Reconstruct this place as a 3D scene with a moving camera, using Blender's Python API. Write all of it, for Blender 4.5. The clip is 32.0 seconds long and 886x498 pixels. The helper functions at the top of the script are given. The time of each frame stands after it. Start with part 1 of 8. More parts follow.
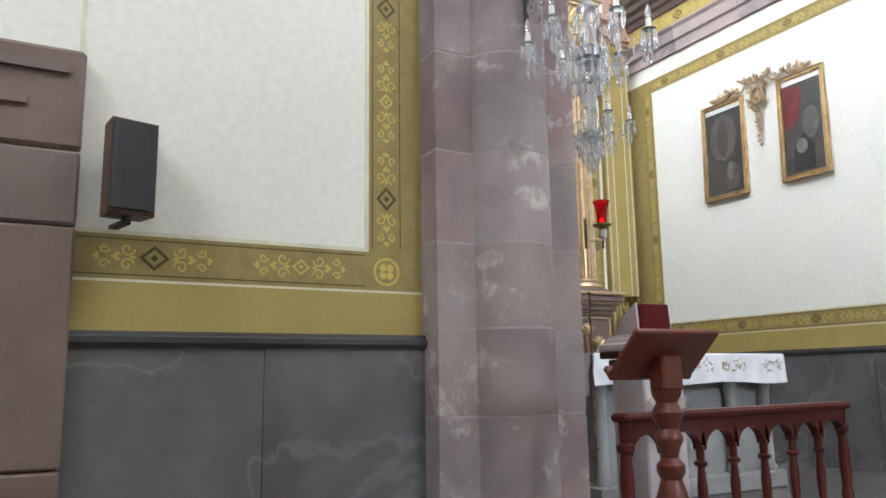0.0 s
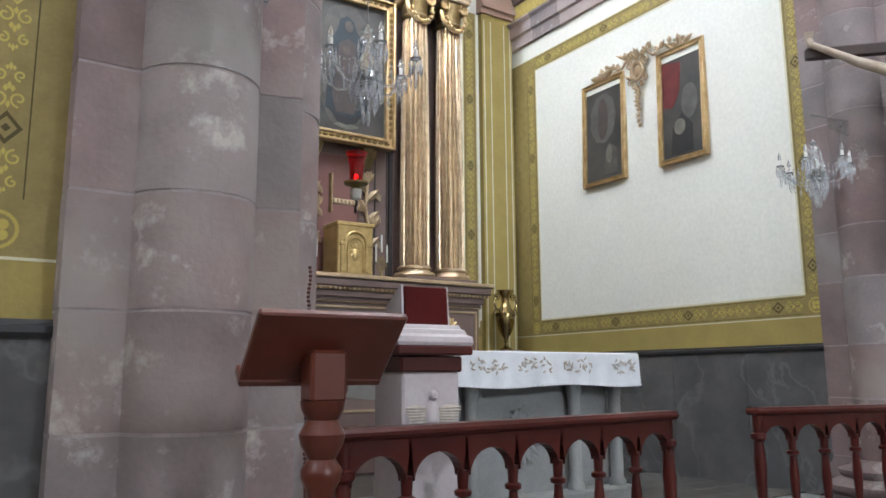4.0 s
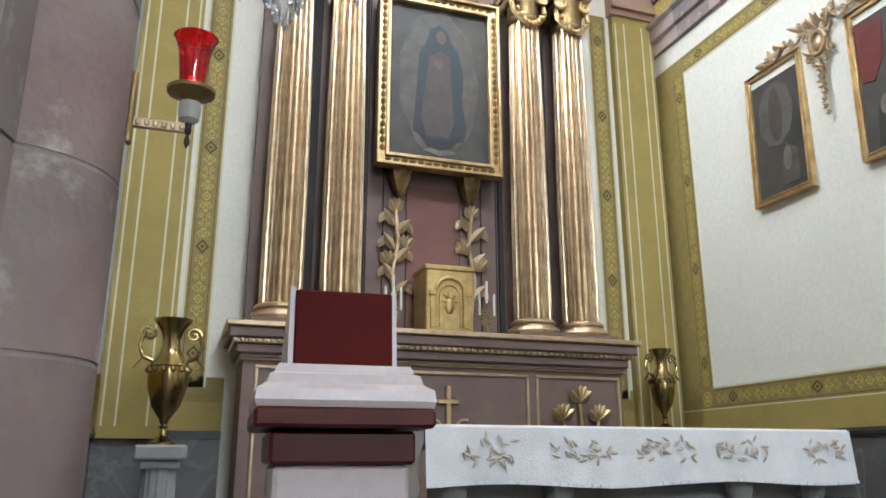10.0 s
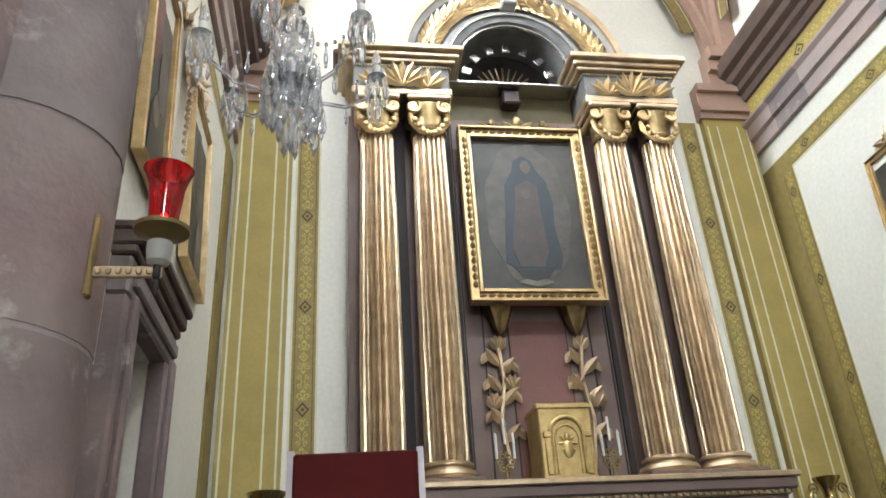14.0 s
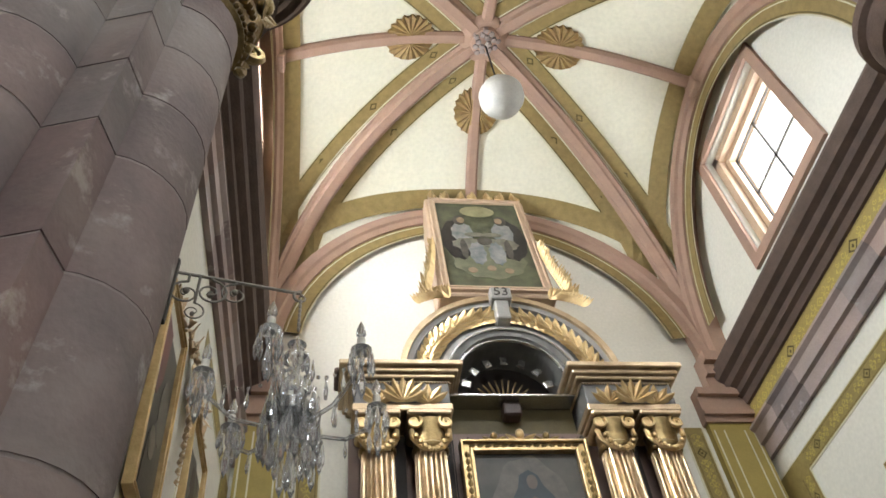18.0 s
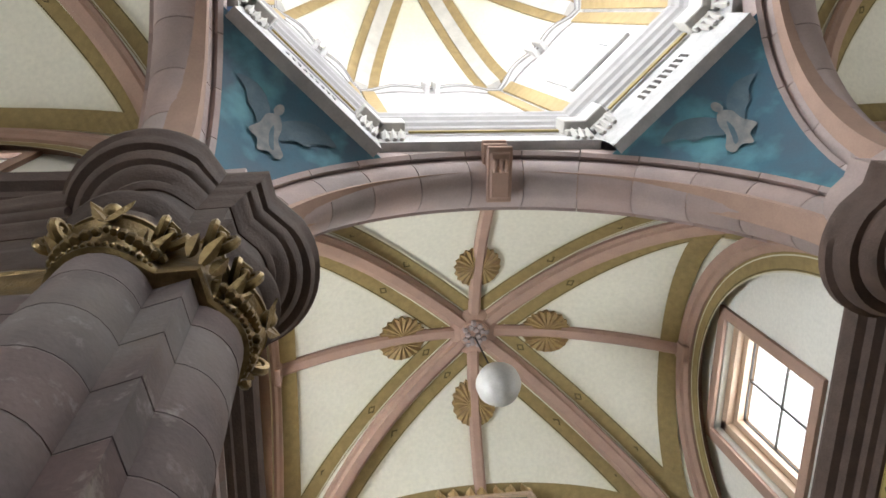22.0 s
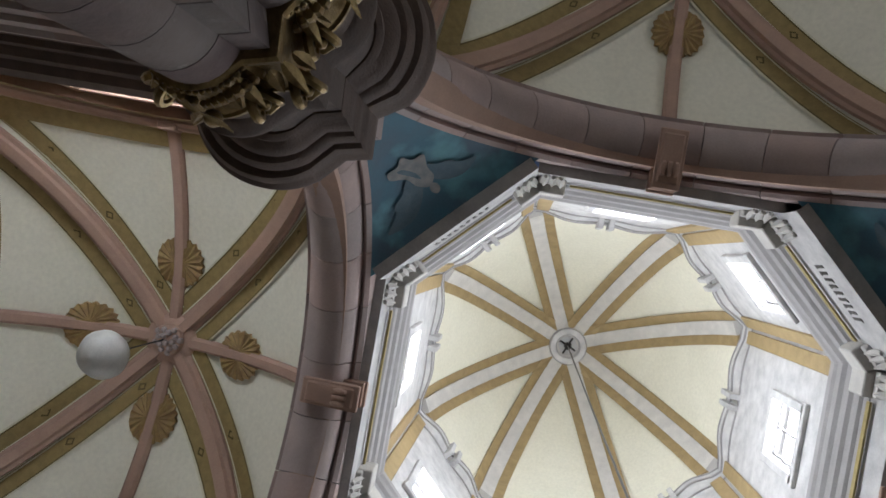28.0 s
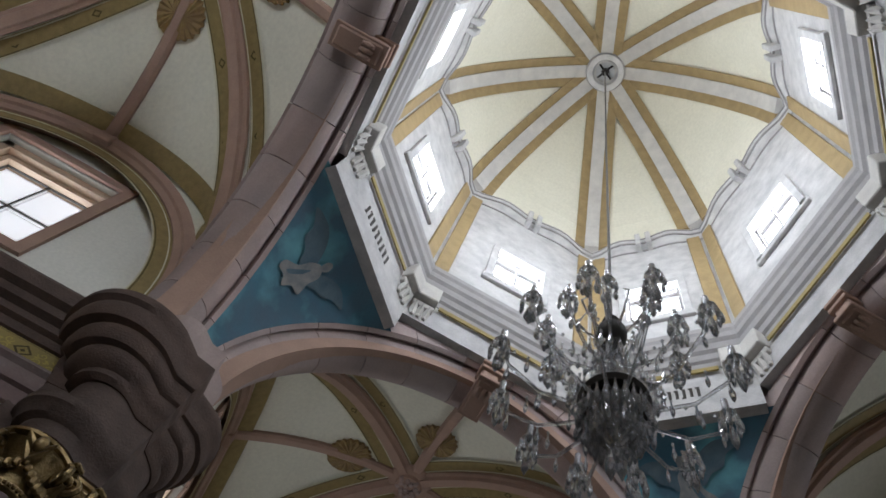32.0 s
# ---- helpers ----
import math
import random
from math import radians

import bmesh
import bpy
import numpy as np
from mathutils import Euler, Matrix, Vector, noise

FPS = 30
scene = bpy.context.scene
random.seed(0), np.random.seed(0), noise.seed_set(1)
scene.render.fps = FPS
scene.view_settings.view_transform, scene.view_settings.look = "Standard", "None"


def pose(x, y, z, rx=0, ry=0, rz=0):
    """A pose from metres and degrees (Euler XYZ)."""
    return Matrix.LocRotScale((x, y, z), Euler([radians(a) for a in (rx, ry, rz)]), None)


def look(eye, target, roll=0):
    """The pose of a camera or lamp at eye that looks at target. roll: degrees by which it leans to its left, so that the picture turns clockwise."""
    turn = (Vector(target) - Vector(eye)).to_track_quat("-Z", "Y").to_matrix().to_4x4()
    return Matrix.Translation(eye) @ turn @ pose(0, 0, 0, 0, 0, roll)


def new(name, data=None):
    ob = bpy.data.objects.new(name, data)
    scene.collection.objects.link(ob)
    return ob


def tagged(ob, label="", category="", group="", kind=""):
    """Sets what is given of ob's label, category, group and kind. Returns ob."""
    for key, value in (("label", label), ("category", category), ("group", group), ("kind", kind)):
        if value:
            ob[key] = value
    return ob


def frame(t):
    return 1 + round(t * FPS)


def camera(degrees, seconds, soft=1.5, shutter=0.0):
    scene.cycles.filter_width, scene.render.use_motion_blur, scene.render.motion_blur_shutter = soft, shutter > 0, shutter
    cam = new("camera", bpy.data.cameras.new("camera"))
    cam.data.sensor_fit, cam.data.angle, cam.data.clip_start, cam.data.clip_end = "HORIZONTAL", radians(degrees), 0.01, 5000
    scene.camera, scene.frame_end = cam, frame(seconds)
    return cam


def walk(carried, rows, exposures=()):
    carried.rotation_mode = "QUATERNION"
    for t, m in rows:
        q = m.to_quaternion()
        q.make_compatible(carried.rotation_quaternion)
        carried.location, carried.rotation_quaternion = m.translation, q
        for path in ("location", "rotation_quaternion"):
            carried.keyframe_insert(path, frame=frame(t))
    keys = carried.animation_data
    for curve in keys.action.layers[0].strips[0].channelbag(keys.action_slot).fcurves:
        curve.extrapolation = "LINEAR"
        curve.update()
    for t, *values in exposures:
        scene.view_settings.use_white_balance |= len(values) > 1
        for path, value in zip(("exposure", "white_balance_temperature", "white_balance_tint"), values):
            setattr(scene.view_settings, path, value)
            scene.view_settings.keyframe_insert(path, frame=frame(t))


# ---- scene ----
cam = camera(60.53, 32.0, soft=1.6)

# seconds, eye, Euler angles
PATH = [
    (0, -5.419, -0.685, 1.274, 99.71, 0.83, -28.54),
    (0.5, -5.295, -0.592, 1.270, 100.22, 0.45, -34.11),
    (1, -5.196, -0.505, 1.254, 99.98, 0.71, -39.45),
    (1.5, -5.076, -0.451, 1.249, 99.65, 0.73, -41.07),
    (2, -4.781, -0.428, 1.297, 99.89, -0.35, -35.18),
    (2.5, -4.546, -0.457, 1.284, 99.70, 0.32, -37.10),
    (3, -4.413, -0.480, 1.249, 99.41, 1.39, -41.72),
    (3.5, -4.203, -0.377, 1.249, 99.36, 1.22, -39.49),
    (4, -3.922, -0.296, 1.284, 99.50, 0.31, -33.26),
    (4.5, -3.707, -0.180, 1.287, 100.16, 0.09, -29.55),
    (6.5, -2.894, 0.446, 1.288, 102.30, -0.31, -24.39),
    (7, -2.788, 0.544, 1.302, 102.35, -0.07, -24.38),
    (7.5, -2.691, 0.631, 1.304, 102.70, 0.22, -24.32),
    (8, -2.554, 0.698, 1.308, 103.21, 0.26, -23.04),
    (8.5, -2.457, 0.808, 1.327, 103.60, -0.15, -21.90),
    (9, -2.399, 0.917, 1.329, 104.27, -0.21, -21.03),
    (9.5, -2.342, 1.009, 1.313, 105.06, -0.11, -20.15),
    (10, -2.273, 1.075, 1.313, 105.59, 0.09, -18.87),
    (10.5, -2.145, 1.129, 1.322, 105.88, 0.43, -17.50),
    (11, -2.080, 1.207, 1.323, 105.68, 0.98, -17.58),
    (11.5, -2.032, 1.261, 1.323, 106.68, 1.45, -16.92),
    (12, -1.983, 1.362, 1.358, 109.76, 2.06, -15.38),
    (12.5, -1.952, 1.377, 1.380, 112.19, 2.25, -12.35),
    (13, -1.951, 1.393, 1.389, 114.07, 2.51, -9.52),
    (13.5, -1.947, 1.401, 1.394, 115.48, 3.08, -7.92),
    (15.5, -1.955, 1.438, 1.434, 120.33, 3.58, -7.57),
    (16, -1.950, 1.440, 1.442, 121.66, 3.46, -7.60),
    (16.5, -1.950, 1.446, 1.455, 123.13, 3.39, -7.64),
    (17, -1.943, 1.437, 1.472, 127.90, 3.68, -7.43),
    (17.5, -1.959, 1.412, 1.466, 134.95, 4.19, -7.08),
    (18, -1.945, 1.399, 1.467, 139.77, 4.89, -6.38),
    (18.5, -1.936, 1.398, 1.467, 142.17, 5.56, -5.58),
    (19, -1.936, 1.394, 1.462, 144.00, 6.35, -4.61),
    (19.5, -1.945, 1.387, 1.455, 145.84, 7.12, -3.67),
    (20, -1.944, 1.381, 1.450, 147.72, 7.73, -2.69),
    (20.5, -1.944, 1.376, 1.443, 149.87, 8.19, -1.85),
    (21, -1.966, 1.400, 1.439, 153.13, 8.40, -1.40),
    (21.5, -1.999, 1.432, 1.441, 157.59, 8.56, -0.99),
    (22, -2.018, 1.456, 1.445, 162.73, 8.65, -0.67),
    (22.5, -2.027, 1.459, 1.448, 167.27, 8.79, -0.54),
    (23, -2.018, 1.450, 1.454, 171.09, 9.11, -0.51),
    (23.5, -2.005, 1.466, 1.470, 174.81, 9.58, -0.38),
    (24, -1.989, 1.478, 1.483, 178.40, 9.90, 0.16),
    (24.5, -1.980, 1.469, 1.492, -178.22, 10.10, 1.02),
    (25, -1.980, 1.444, 1.505, -176.06, 9.99, 0.91),
    (25.5, -1.972, 1.426, 1.522, 179.77, 4.80, -13.36),
    (26, -1.960, 1.396, 1.525, 179.66, -1.69, -32.97),
    (26.5, -1.940, 1.365, 1.531, -178.79, -4.09, -53.25),
    (28.5, -1.947, 1.340, 1.638, -179.65, -7.74, -109.61),
    (29, -1.963, 1.347, 1.637, -178.76, -9.08, -114.99),
    (29.5, -1.992, 1.365, 1.640, -175.69, -10.34, -116.86),
    (30, -2.004, 1.365, 1.639, -173.43, -11.22, -116.97),
    (30.5, -1.989, 1.352, 1.646, 178.04, -11.19, -116.91),
    (31, -1.955, 1.346, 1.659, 165.81, -10.98, -116.60),
    (31.5, -1.920, 1.338, 1.669, 161.43, -10.89, -116.36),
    (32, -1.897, 1.341, 1.673, 159.65, -10.81, -116.96),
]
walk(cam, [(t, pose(x, y, z, a, b, c)) for t, x, y, z, a, b, c in PATH], [(0.0, 0.36, 6100, 14), (2.0, 0.06, 6000, 13), (4.0, 0.12, 6050, 13), (7.0, 0.17, 6200, 13), (9.0, 0.1, 6200, 12), (13.0, 0.1, 6350, 10), (16.0, -0.15, 6550, 11), (17.0, -0.4, 6750, 11), (19.0, -0.95, 6900, 12), (21.0, -1.12, 6950, 13), (22.0, -1.27, 6700, 14), (23.0, -1.58, 6550, 15), (24.0, -2.05, 6350, 16), (26.0, -2.37, 6300, 16), (29.0, -2.38, 6500, 15), (30.0, -2.08, 6450, 15), (31.0, -2.5, 6400, 15), (32.0, -2.5, 6350, 15)])

# ---- world, sun, large lights ----
world = bpy.data.worlds.new("World")
scene.world = world
world.use_nodes = True
wn = world.node_tree
sky = wn.nodes.new("ShaderNodeTexSky")
sky.sky_type = "NISHITA"
sky.sun_disc = False
sky.sun_elevation, sky.sun_rotation = radians(52), radians(115)
wn.nodes["Background"].inputs[1].default_value = 0.12
wn.links.new(sky.outputs[0], wn.nodes["Background"].inputs[0])
sun = new("sun", bpy.data.lights.new("sun", "SUN"))
sun.data.energy, sun.data.angle, sun.data.color = 3.0, radians(0.5), (1.0, 0.95, 0.88)
sun.matrix_world = look((8, -4, 14), (0, 0, 0))


def window_light(name, eye, target, w, h, watts, tint=(0.84, 0.93, 1.0)):
    """The sky's light in the opening of a window."""
    ob = new(name, bpy.data.lights.new(name, "AREA"))
    ob.data.shape, ob.data.size, ob.data.size_y, ob.data.energy, ob.data.color = "RECTANGLE", w, h, watts, tint
    ob.matrix_world = look(eye, target)
    return ob


# ---- plan, in metres ----
A = 3.05           # half the crossing, to the faces of the four arches
WX = 2.97          # right wall of the altar arm
WXL = -2.97        # left wall of the altar arm
BACK = 8.28        # back wall of the arms
HW = 2.92          # half width of the side arms
SPRING = 7.55      # springing of arches and vaults
CROWN = 10.49      # crown of the arches
MID = 5.85         # middle of an arm's vault
BOSS = 11.50       # height of the vault bosses
RING = 10.85       # foot of the drum
STEP = 0.2         # the altar's platform
AO = 2.95          # half the octagon of the drum
DY = -0.06         # how far the altarpiece stands before its first place

for k in range(8):
    a = k * math.pi / 4
    d = 3.07 if k % 2 == 0 else 3.19
    window_light("drum_window_light", (d * math.cos(a), d * math.sin(a), 13.52), (0, 0, 13.52), 0.8, 1.14, 640)
for name, eye, target, w, h, watts in (
    ("altar_right", (3.29, 5.9, 8.85), (0, 5.9, 8.85), 1.1, 1.4, 100),
    # altar_left and side arm lamps: unseen windows, added by symmetry to brighten walls
    ("altar_left", (-3.29, 5.9, 8.85), (0, 5.9, 8.85), 1.1, 1.4, 510),
    ("west_south", (-5.9, -3.24, 8.85), (-5.9, 0, 8.85), 1.1, 1.4, 150),
    ("west_north", (-5.9, 3.24, 8.85), (-5.9, 0, 8.85), 1.1, 1.4, 140),
    ("east_south", (5.9, -3.24, 8.85), (5.9, 0, 8.85), 1.1, 1.4, 140),
    ("east_north", (5.9, 3.24, 8.85), (5.9, 0, 8.85), 1.1, 1.4, 140),
    ("west_end", (-9.03, 0, 5.56), (0, 0, 5.0), 1.5, 2.3, 310),
    # lamp of an unseen nave window, added to brighten the room
    ("nave", (0, -13.93, 6.46), (0, 0, 5.0), 2.0, 3.08, 1400),
):
    window_light("window_light_" + name, eye, target, w, h, watts)


# ---- materials ----
def mat(name, c1, c2=None, rough=0.6, metal=0.0, scale=6.0, bump=0.1, fine=40.0, contrast=0.5, vary=0.0, spec=0.5, detail=6.0, stain=None, coat=0.0, patch=None, vein=None):
    """A surface with grain and blotches at two scales. vary: how far Object Info's Random shifts its brightness."""
    m = bpy.data.materials.new(name)
    m.use_nodes = True
    t = m.node_tree
    n, l = t.nodes, t.links
    b = n["Principled BSDF"]
    tc = n.new("ShaderNodeTexCoord")
    n1 = n.new("ShaderNodeTexNoise")
    n1.inputs["Scale"].default_value, n1.inputs["Detail"].default_value = scale, detail
    n2 = n.new("ShaderNodeTexNoise")
    n2.inputs["Scale"].default_value, n2.inputs["Detail"].default_value = fine, 4.0
    geo = n.new("ShaderNodeNewGeometry")
    l.new(geo.outputs["Position"], n1.inputs["Vector"])
    l.new(geo.outputs["Position"], n2.inputs["Vector"])
    ramp = n.new("ShaderNodeValToRGB")
    ramp.color_ramp.elements[0].position, ramp.color_ramp.elements[1].position = 0.5 - contrast / 2, 0.5 + contrast / 2
    c2 = c2 or tuple(v * 0.82 for v in c1)
    ramp.color_ramp.elements[0].color, ramp.color_ramp.elements[1].color = (*c2, 1), (*c1, 1)
    l.new(n1.outputs["Fac"], ramp.inputs[0])
    col = ramp.outputs[0]
    mix = n.new("ShaderNodeMix")
    mix.data_type, mix.blend_type = "RGBA", "MULTIPLY"
    mix.inputs["Factor"].default_value = 0.25
    r2 = n.new("ShaderNodeValToRGB")
    r2.color_ramp.elements[0].position, r2.color_ramp.elements[1].position = 0.3, 0.7
    r2.color_ramp.elements[0].color, r2.color_ramp.elements[1].color = (0.6, 0.6, 0.6, 1), (1, 1, 1, 1)
    l.new(n2.outputs["Fac"], r2.inputs[0])
    l.new(col, mix.inputs["A"])
    l.new(r2.outputs[0], mix.inputs["B"])
    col = mix.outputs["Result"]
    if stain:
        n3 = n.new("ShaderNodeTexNoise")
        n3.inputs["Scale"].default_value, n3.inputs["Detail"].default_value = 1.3, 5.0
        l.new(geo.outputs["Position"], n3.inputs["Vector"])
        r3 = n.new("ShaderNodeValToRGB")
        r3.color_ramp.elements[0].position, r3.color_ramp.elements[1].position = 0.52, 0.7
        l.new(n3.outputs["Fac"], r3.inputs[0])
        ms = n.new("ShaderNodeMix")
        ms.data_type = "RGBA"
        l.new(r3.outputs[0], ms.inputs["Factor"])
        l.new(col, ms.inputs["A"])
        ms.inputs["B"].default_value = (*stain, 1)
        col = ms.outputs["Result"]
    if patch:
        n4 = n.new("ShaderNodeTexNoise")
        n4.inputs["Scale"].default_value, n4.inputs["Detail"].default_value, n4.inputs["Roughness"].default_value = 3.8, 8.0, 0.66
        l.new(geo.outputs["Position"], n4.inputs["Vector"])
        r4 = n.new("ShaderNodeValToRGB")
        r4.color_ramp.elements[0].position, r4.color_ramp.elements[1].position = 0.585, 0.68
        l.new(n4.outputs["Fac"], r4.inputs[0])
        mp = n.new("ShaderNodeMix")
        mp.data_type = "RGBA"
        l.new(r4.outputs[0], mp.inputs["Factor"])
        l.new(col, mp.inputs["A"])
        mp.inputs["B"].default_value = (*patch, 1)
        col = mp.outputs["Result"]
    if vein:
        n5 = n.new("ShaderNodeTexNoise")
        n5.inputs["Scale"].default_value, n5.inputs["Detail"].default_value, n5.inputs["Distortion"].default_value = 1.1, 5.0, 0.5
        l.new(geo.outputs["Position"], n5.inputs["Vector"])
        r5 = n.new("ShaderNodeValToRGB")
        e5 = r5.color_ramp.elements
        e5[0].position, e5[0].color = 0.485, (0, 0, 0, 1)
        e5[1].position, e5[1].color = 0.5, (1, 1, 1, 1)
        e6 = e5.new(0.515)
        e6.color = (0, 0, 0, 1)
        l.new(n5.outputs["Fac"], r5.inputs[0])
        mv = n.new("ShaderNodeMix")
        mv.data_type = "RGBA"
        half = n.new("ShaderNodeMath")
        half.operation = "MULTIPLY"
        half.inputs[1].default_value = 0.16
        l.new(r5.outputs[0], half.inputs[0])
        l.new(half.outputs[0], mv.inputs["Factor"])
        l.new(col, mv.inputs["A"])
        mv.inputs["B"].default_value = (*vein, 1)
        col = mv.outputs["Result"]
    if vary:
        oi = n.new("ShaderNodeObjectInfo")
        mr = n.new("ShaderNodeMapRange")
        mr.inputs["To Min"].default_value, mr.inputs["To Max"].default_value = 1 - vary, 1 + vary * 0.6
        l.new(oi.outputs["Random"], mr.inputs["Value"])
        hs = n.new("ShaderNodeHueSaturation")
        l.new(mr.outputs[0], hs.inputs["Value"])
        mr2 = n.new("ShaderNodeMapRange")
        mr2.inputs["To Min"].default_value, mr2.inputs["To Max"].default_value = 1 + vary * 2.0, 1 - vary * 2.0
        fr = n.new("ShaderNodeMath")
        fr.operation = "FRACT"
        mu = n.new("ShaderNodeMath")
        mu.operation = "MULTIPLY"
        mu.inputs[1].default_value = 7.31
        l.new(oi.outputs["Random"], mu.inputs[0])
        l.new(mu.outputs[0], fr.inputs[0])
        l.new(fr.outputs[0], mr2.inputs["Value"])
        l.new(mr2.outputs[0], hs.inputs["Saturation"])
        l.new(col, hs.inputs["Color"])
        col = hs.outputs[0]
    l.new(col, b.inputs["Base Color"])
    b.inputs["Roughness"].default_value, b.inputs["Metallic"].default_value = rough, metal
    b.inputs["Specular IOR Level"].default_value = spec
    b.inputs["Coat Weight"].default_value = coat
    if bump:
        bp = n.new("ShaderNodeBump")
        bp.inputs["Strength"].default_value, bp.inputs["Distance"].default_value = bump, 0.02
        l.new(n2.outputs["Fac"], bp.inputs["Height"])
        l.new(bp.outputs[0], b.inputs["Normal"])
    return m


def glass(name, color=(1, 1, 1), rough=0.02, ior=1.5, clear=1.0):
    m = bpy.data.materials.new(name)
    m.use_nodes = True
    b = m.node_tree.nodes["Principled BSDF"]
    b.inputs["Base Color"].default_value = (*color, 1)
    b.inputs["Transmission Weight"].default_value = clear
    b.inputs["Roughness"].default_value, b.inputs["IOR"].default_value = rough, ior
    return m


def glow(name, color, strength):
    m = bpy.data.materials.new(name)
    m.use_nodes = True
    b = m.node_tree.nodes["Principled BSDF"]
    b.inputs["Base Color"].default_value = (*color, 1)
    b.inputs["Emission Color"].default_value, b.inputs["Emission Strength"].default_value = (*color, 1), strength
    return m


PLASTER = mat("white_plaster", (0.78, 0.76, 0.68), (0.73, 0.71, 0.63), 0.75, scale=1.5, bump=0.06, fine=25)
VAULT = mat("cream_plaster", (0.76, 0.73, 0.60), (0.70, 0.67, 0.54), 0.8, scale=1.2, bump=0.06, fine=18)
STONE = mat("pink_cantera", (0.285, 0.215, 0.205), (0.175, 0.138, 0.136), 0.8, scale=3.2, bump=0.16, fine=38, contrast=0.5, vary=0.17, stain=(0.30, 0.255, 0.24), patch=(0.42, 0.37, 0.34))
MORTAR = mat("pale_lime_mortar", (0.37, 0.31, 0.295), (0.25, 0.205, 0.198), 0.85, scale=9, bump=0.2)
# dark brown stone, its colour deepened for the shade under the cornices
STONE_DARK_SHADED = mat("dark_shaded_cantera", (0.13, 0.086, 0.068), (0.082, 0.056, 0.046), 0.8, scale=6, bump=0.25, fine=45, vary=0.1)
STONE_PALE = mat("pale_cantera", (0.42, 0.325, 0.295), (0.33, 0.265, 0.25), 0.8, scale=3, bump=0.15, fine=40, vary=0.12)
DOORSTONE = mat("smooth_brown_stone", (0.20, 0.145, 0.12), (0.145, 0.105, 0.09), 0.65, scale=3, bump=0.08, vary=0.12)
RIBSTONE = mat("rib_cantera", (0.42, 0.27, 0.20), (0.34, 0.22, 0.17), 0.8, scale=4, bump=0.12, fine=40)
YELLOW = mat("ochre_paint", (0.41, 0.31, 0.09), (0.33, 0.25, 0.075), 0.7, scale=3, bump=0.08, fine=35)
OCHRE_DARK = mat("olive_paint", (0.10, 0.07, 0.012), (0.07, 0.05, 0.01), 0.7, bump=0.05)
LINE = mat("ivory_line", (0.72, 0.68, 0.5), None, 0.7, bump=0.03)
GOLDLINE = mat("yellow_stencil", (0.56, 0.43, 0.10), (0.50, 0.38, 0.08), 0.65, bump=0.05)
MARBLE = mat("grey_marble", (0.165, 0.16, 0.16), (0.10, 0.098, 0.10), 0.22, scale=2.6, bump=0.03, fine=14, contrast=0.5, vary=0.16, detail=10, vein=(0.4, 0.4, 0.4))
CAP = mat("black_stone", (0.045, 0.043, 0.045), (0.03, 0.03, 0.03), 0.4, bump=0.05)
GOLD = mat("gold_leaf", (0.72, 0.54, 0.29), (0.44, 0.30, 0.14), 0.34, 0.9, scale=9, bump=0.25, fine=60)
GOLD_PALE = mat("worn_gilding", (0.68, 0.53, 0.34), (0.38, 0.27, 0.17), 0.38, 0.75, scale=7, bump=0.2, fine=50, contrast=0.7)
BRASS = mat("polished_brass", (0.46, 0.35, 0.16), (0.30, 0.22, 0.09), 0.22, 1.0, scale=6, bump=0.05)
RETABLO = mat("mauve_painted_wood", (0.20, 0.135, 0.11), (0.155, 0.10, 0.085), 0.55, scale=4, bump=0.1, fine=50)
RETABLO_RED = mat("red_brown_panel", (0.22, 0.09, 0.075), (0.17, 0.075, 0.06), 0.6, scale=4, bump=0.1)
# near black for board joints and for the shade of gaps and niche
GAPSHADE = mat("gap_shade_black", (0.025, 0.017, 0.014), None, 0.7)
WOOD = mat("red_mahogany", (0.085, 0.0135, 0.010), (0.048, 0.008, 0.006), 0.33, scale=3, bump=0.04, fine=30, spec=0.3)
LECTERNWOOD = mat("red_brown_lectern_wood", (0.135, 0.032, 0.018), (0.08, 0.018, 0.010), 0.32, scale=4, bump=0.04, fine=30, spec=0.4)
DESKWOOD = mat("dark_red_desk_board", (0.085, 0.010, 0.009), (0.06, 0.008, 0.007), 0.6, scale=4, bump=0.03, spec=0.06)
DOORWOOD = mat("brown_door_wood", (0.20, 0.09, 0.035), (0.12, 0.05, 0.02), 0.45, scale=5, bump=0.12)
CROSSWOOD = mat("dark_cross_wood", (0.05, 0.025, 0.018), (0.03, 0.016, 0.012), 0.5, bump=0.1)
FLESH = mat("painted_carved_wood", (0.50, 0.41, 0.32), (0.33, 0.25, 0.18), 0.45, scale=8, bump=0.1)
CLOTH = mat("white_altar_cloth", (0.80, 0.81, 0.83), (0.70, 0.71, 0.73), 0.85, scale=9, bump=0.15, fine=120)
EMBROIDERY = mat("beige_embroidery", (0.60, 0.54, 0.47), (0.48, 0.42, 0.36), 0.8, bump=0.3, fine=150)
PINKMARBLE = mat("pale_pink_marble", (0.56, 0.50, 0.50), (0.48, 0.42, 0.43), 0.35, scale=4, bump=0.04)
GREYSTONE = mat("grey_carved_stone", (0.33, 0.33, 0.32), (0.25, 0.25, 0.245), 0.7, scale=5, bump=0.2)
BLACK = mat("black_plastic", (0.018, 0.018, 0.02), None, 0.5, bump=0.15, fine=200)
IRON = mat("dark_iron", (0.05, 0.045, 0.04), None, 0.45, 0.7)
WHITEPAINT = mat("white_paint", (0.75, 0.75, 0.74), None, 0.5)
DRUMWHITE = mat("white_limewash", (0.60, 0.585, 0.565), (0.38, 0.37, 0.365), 0.75, scale=4, bump=0.15, fine=30)
DRUMGREY = mat("grey_painted_stone", (0.33, 0.31, 0.30), (0.26, 0.245, 0.24), 0.7, scale=4, bump=0.15)
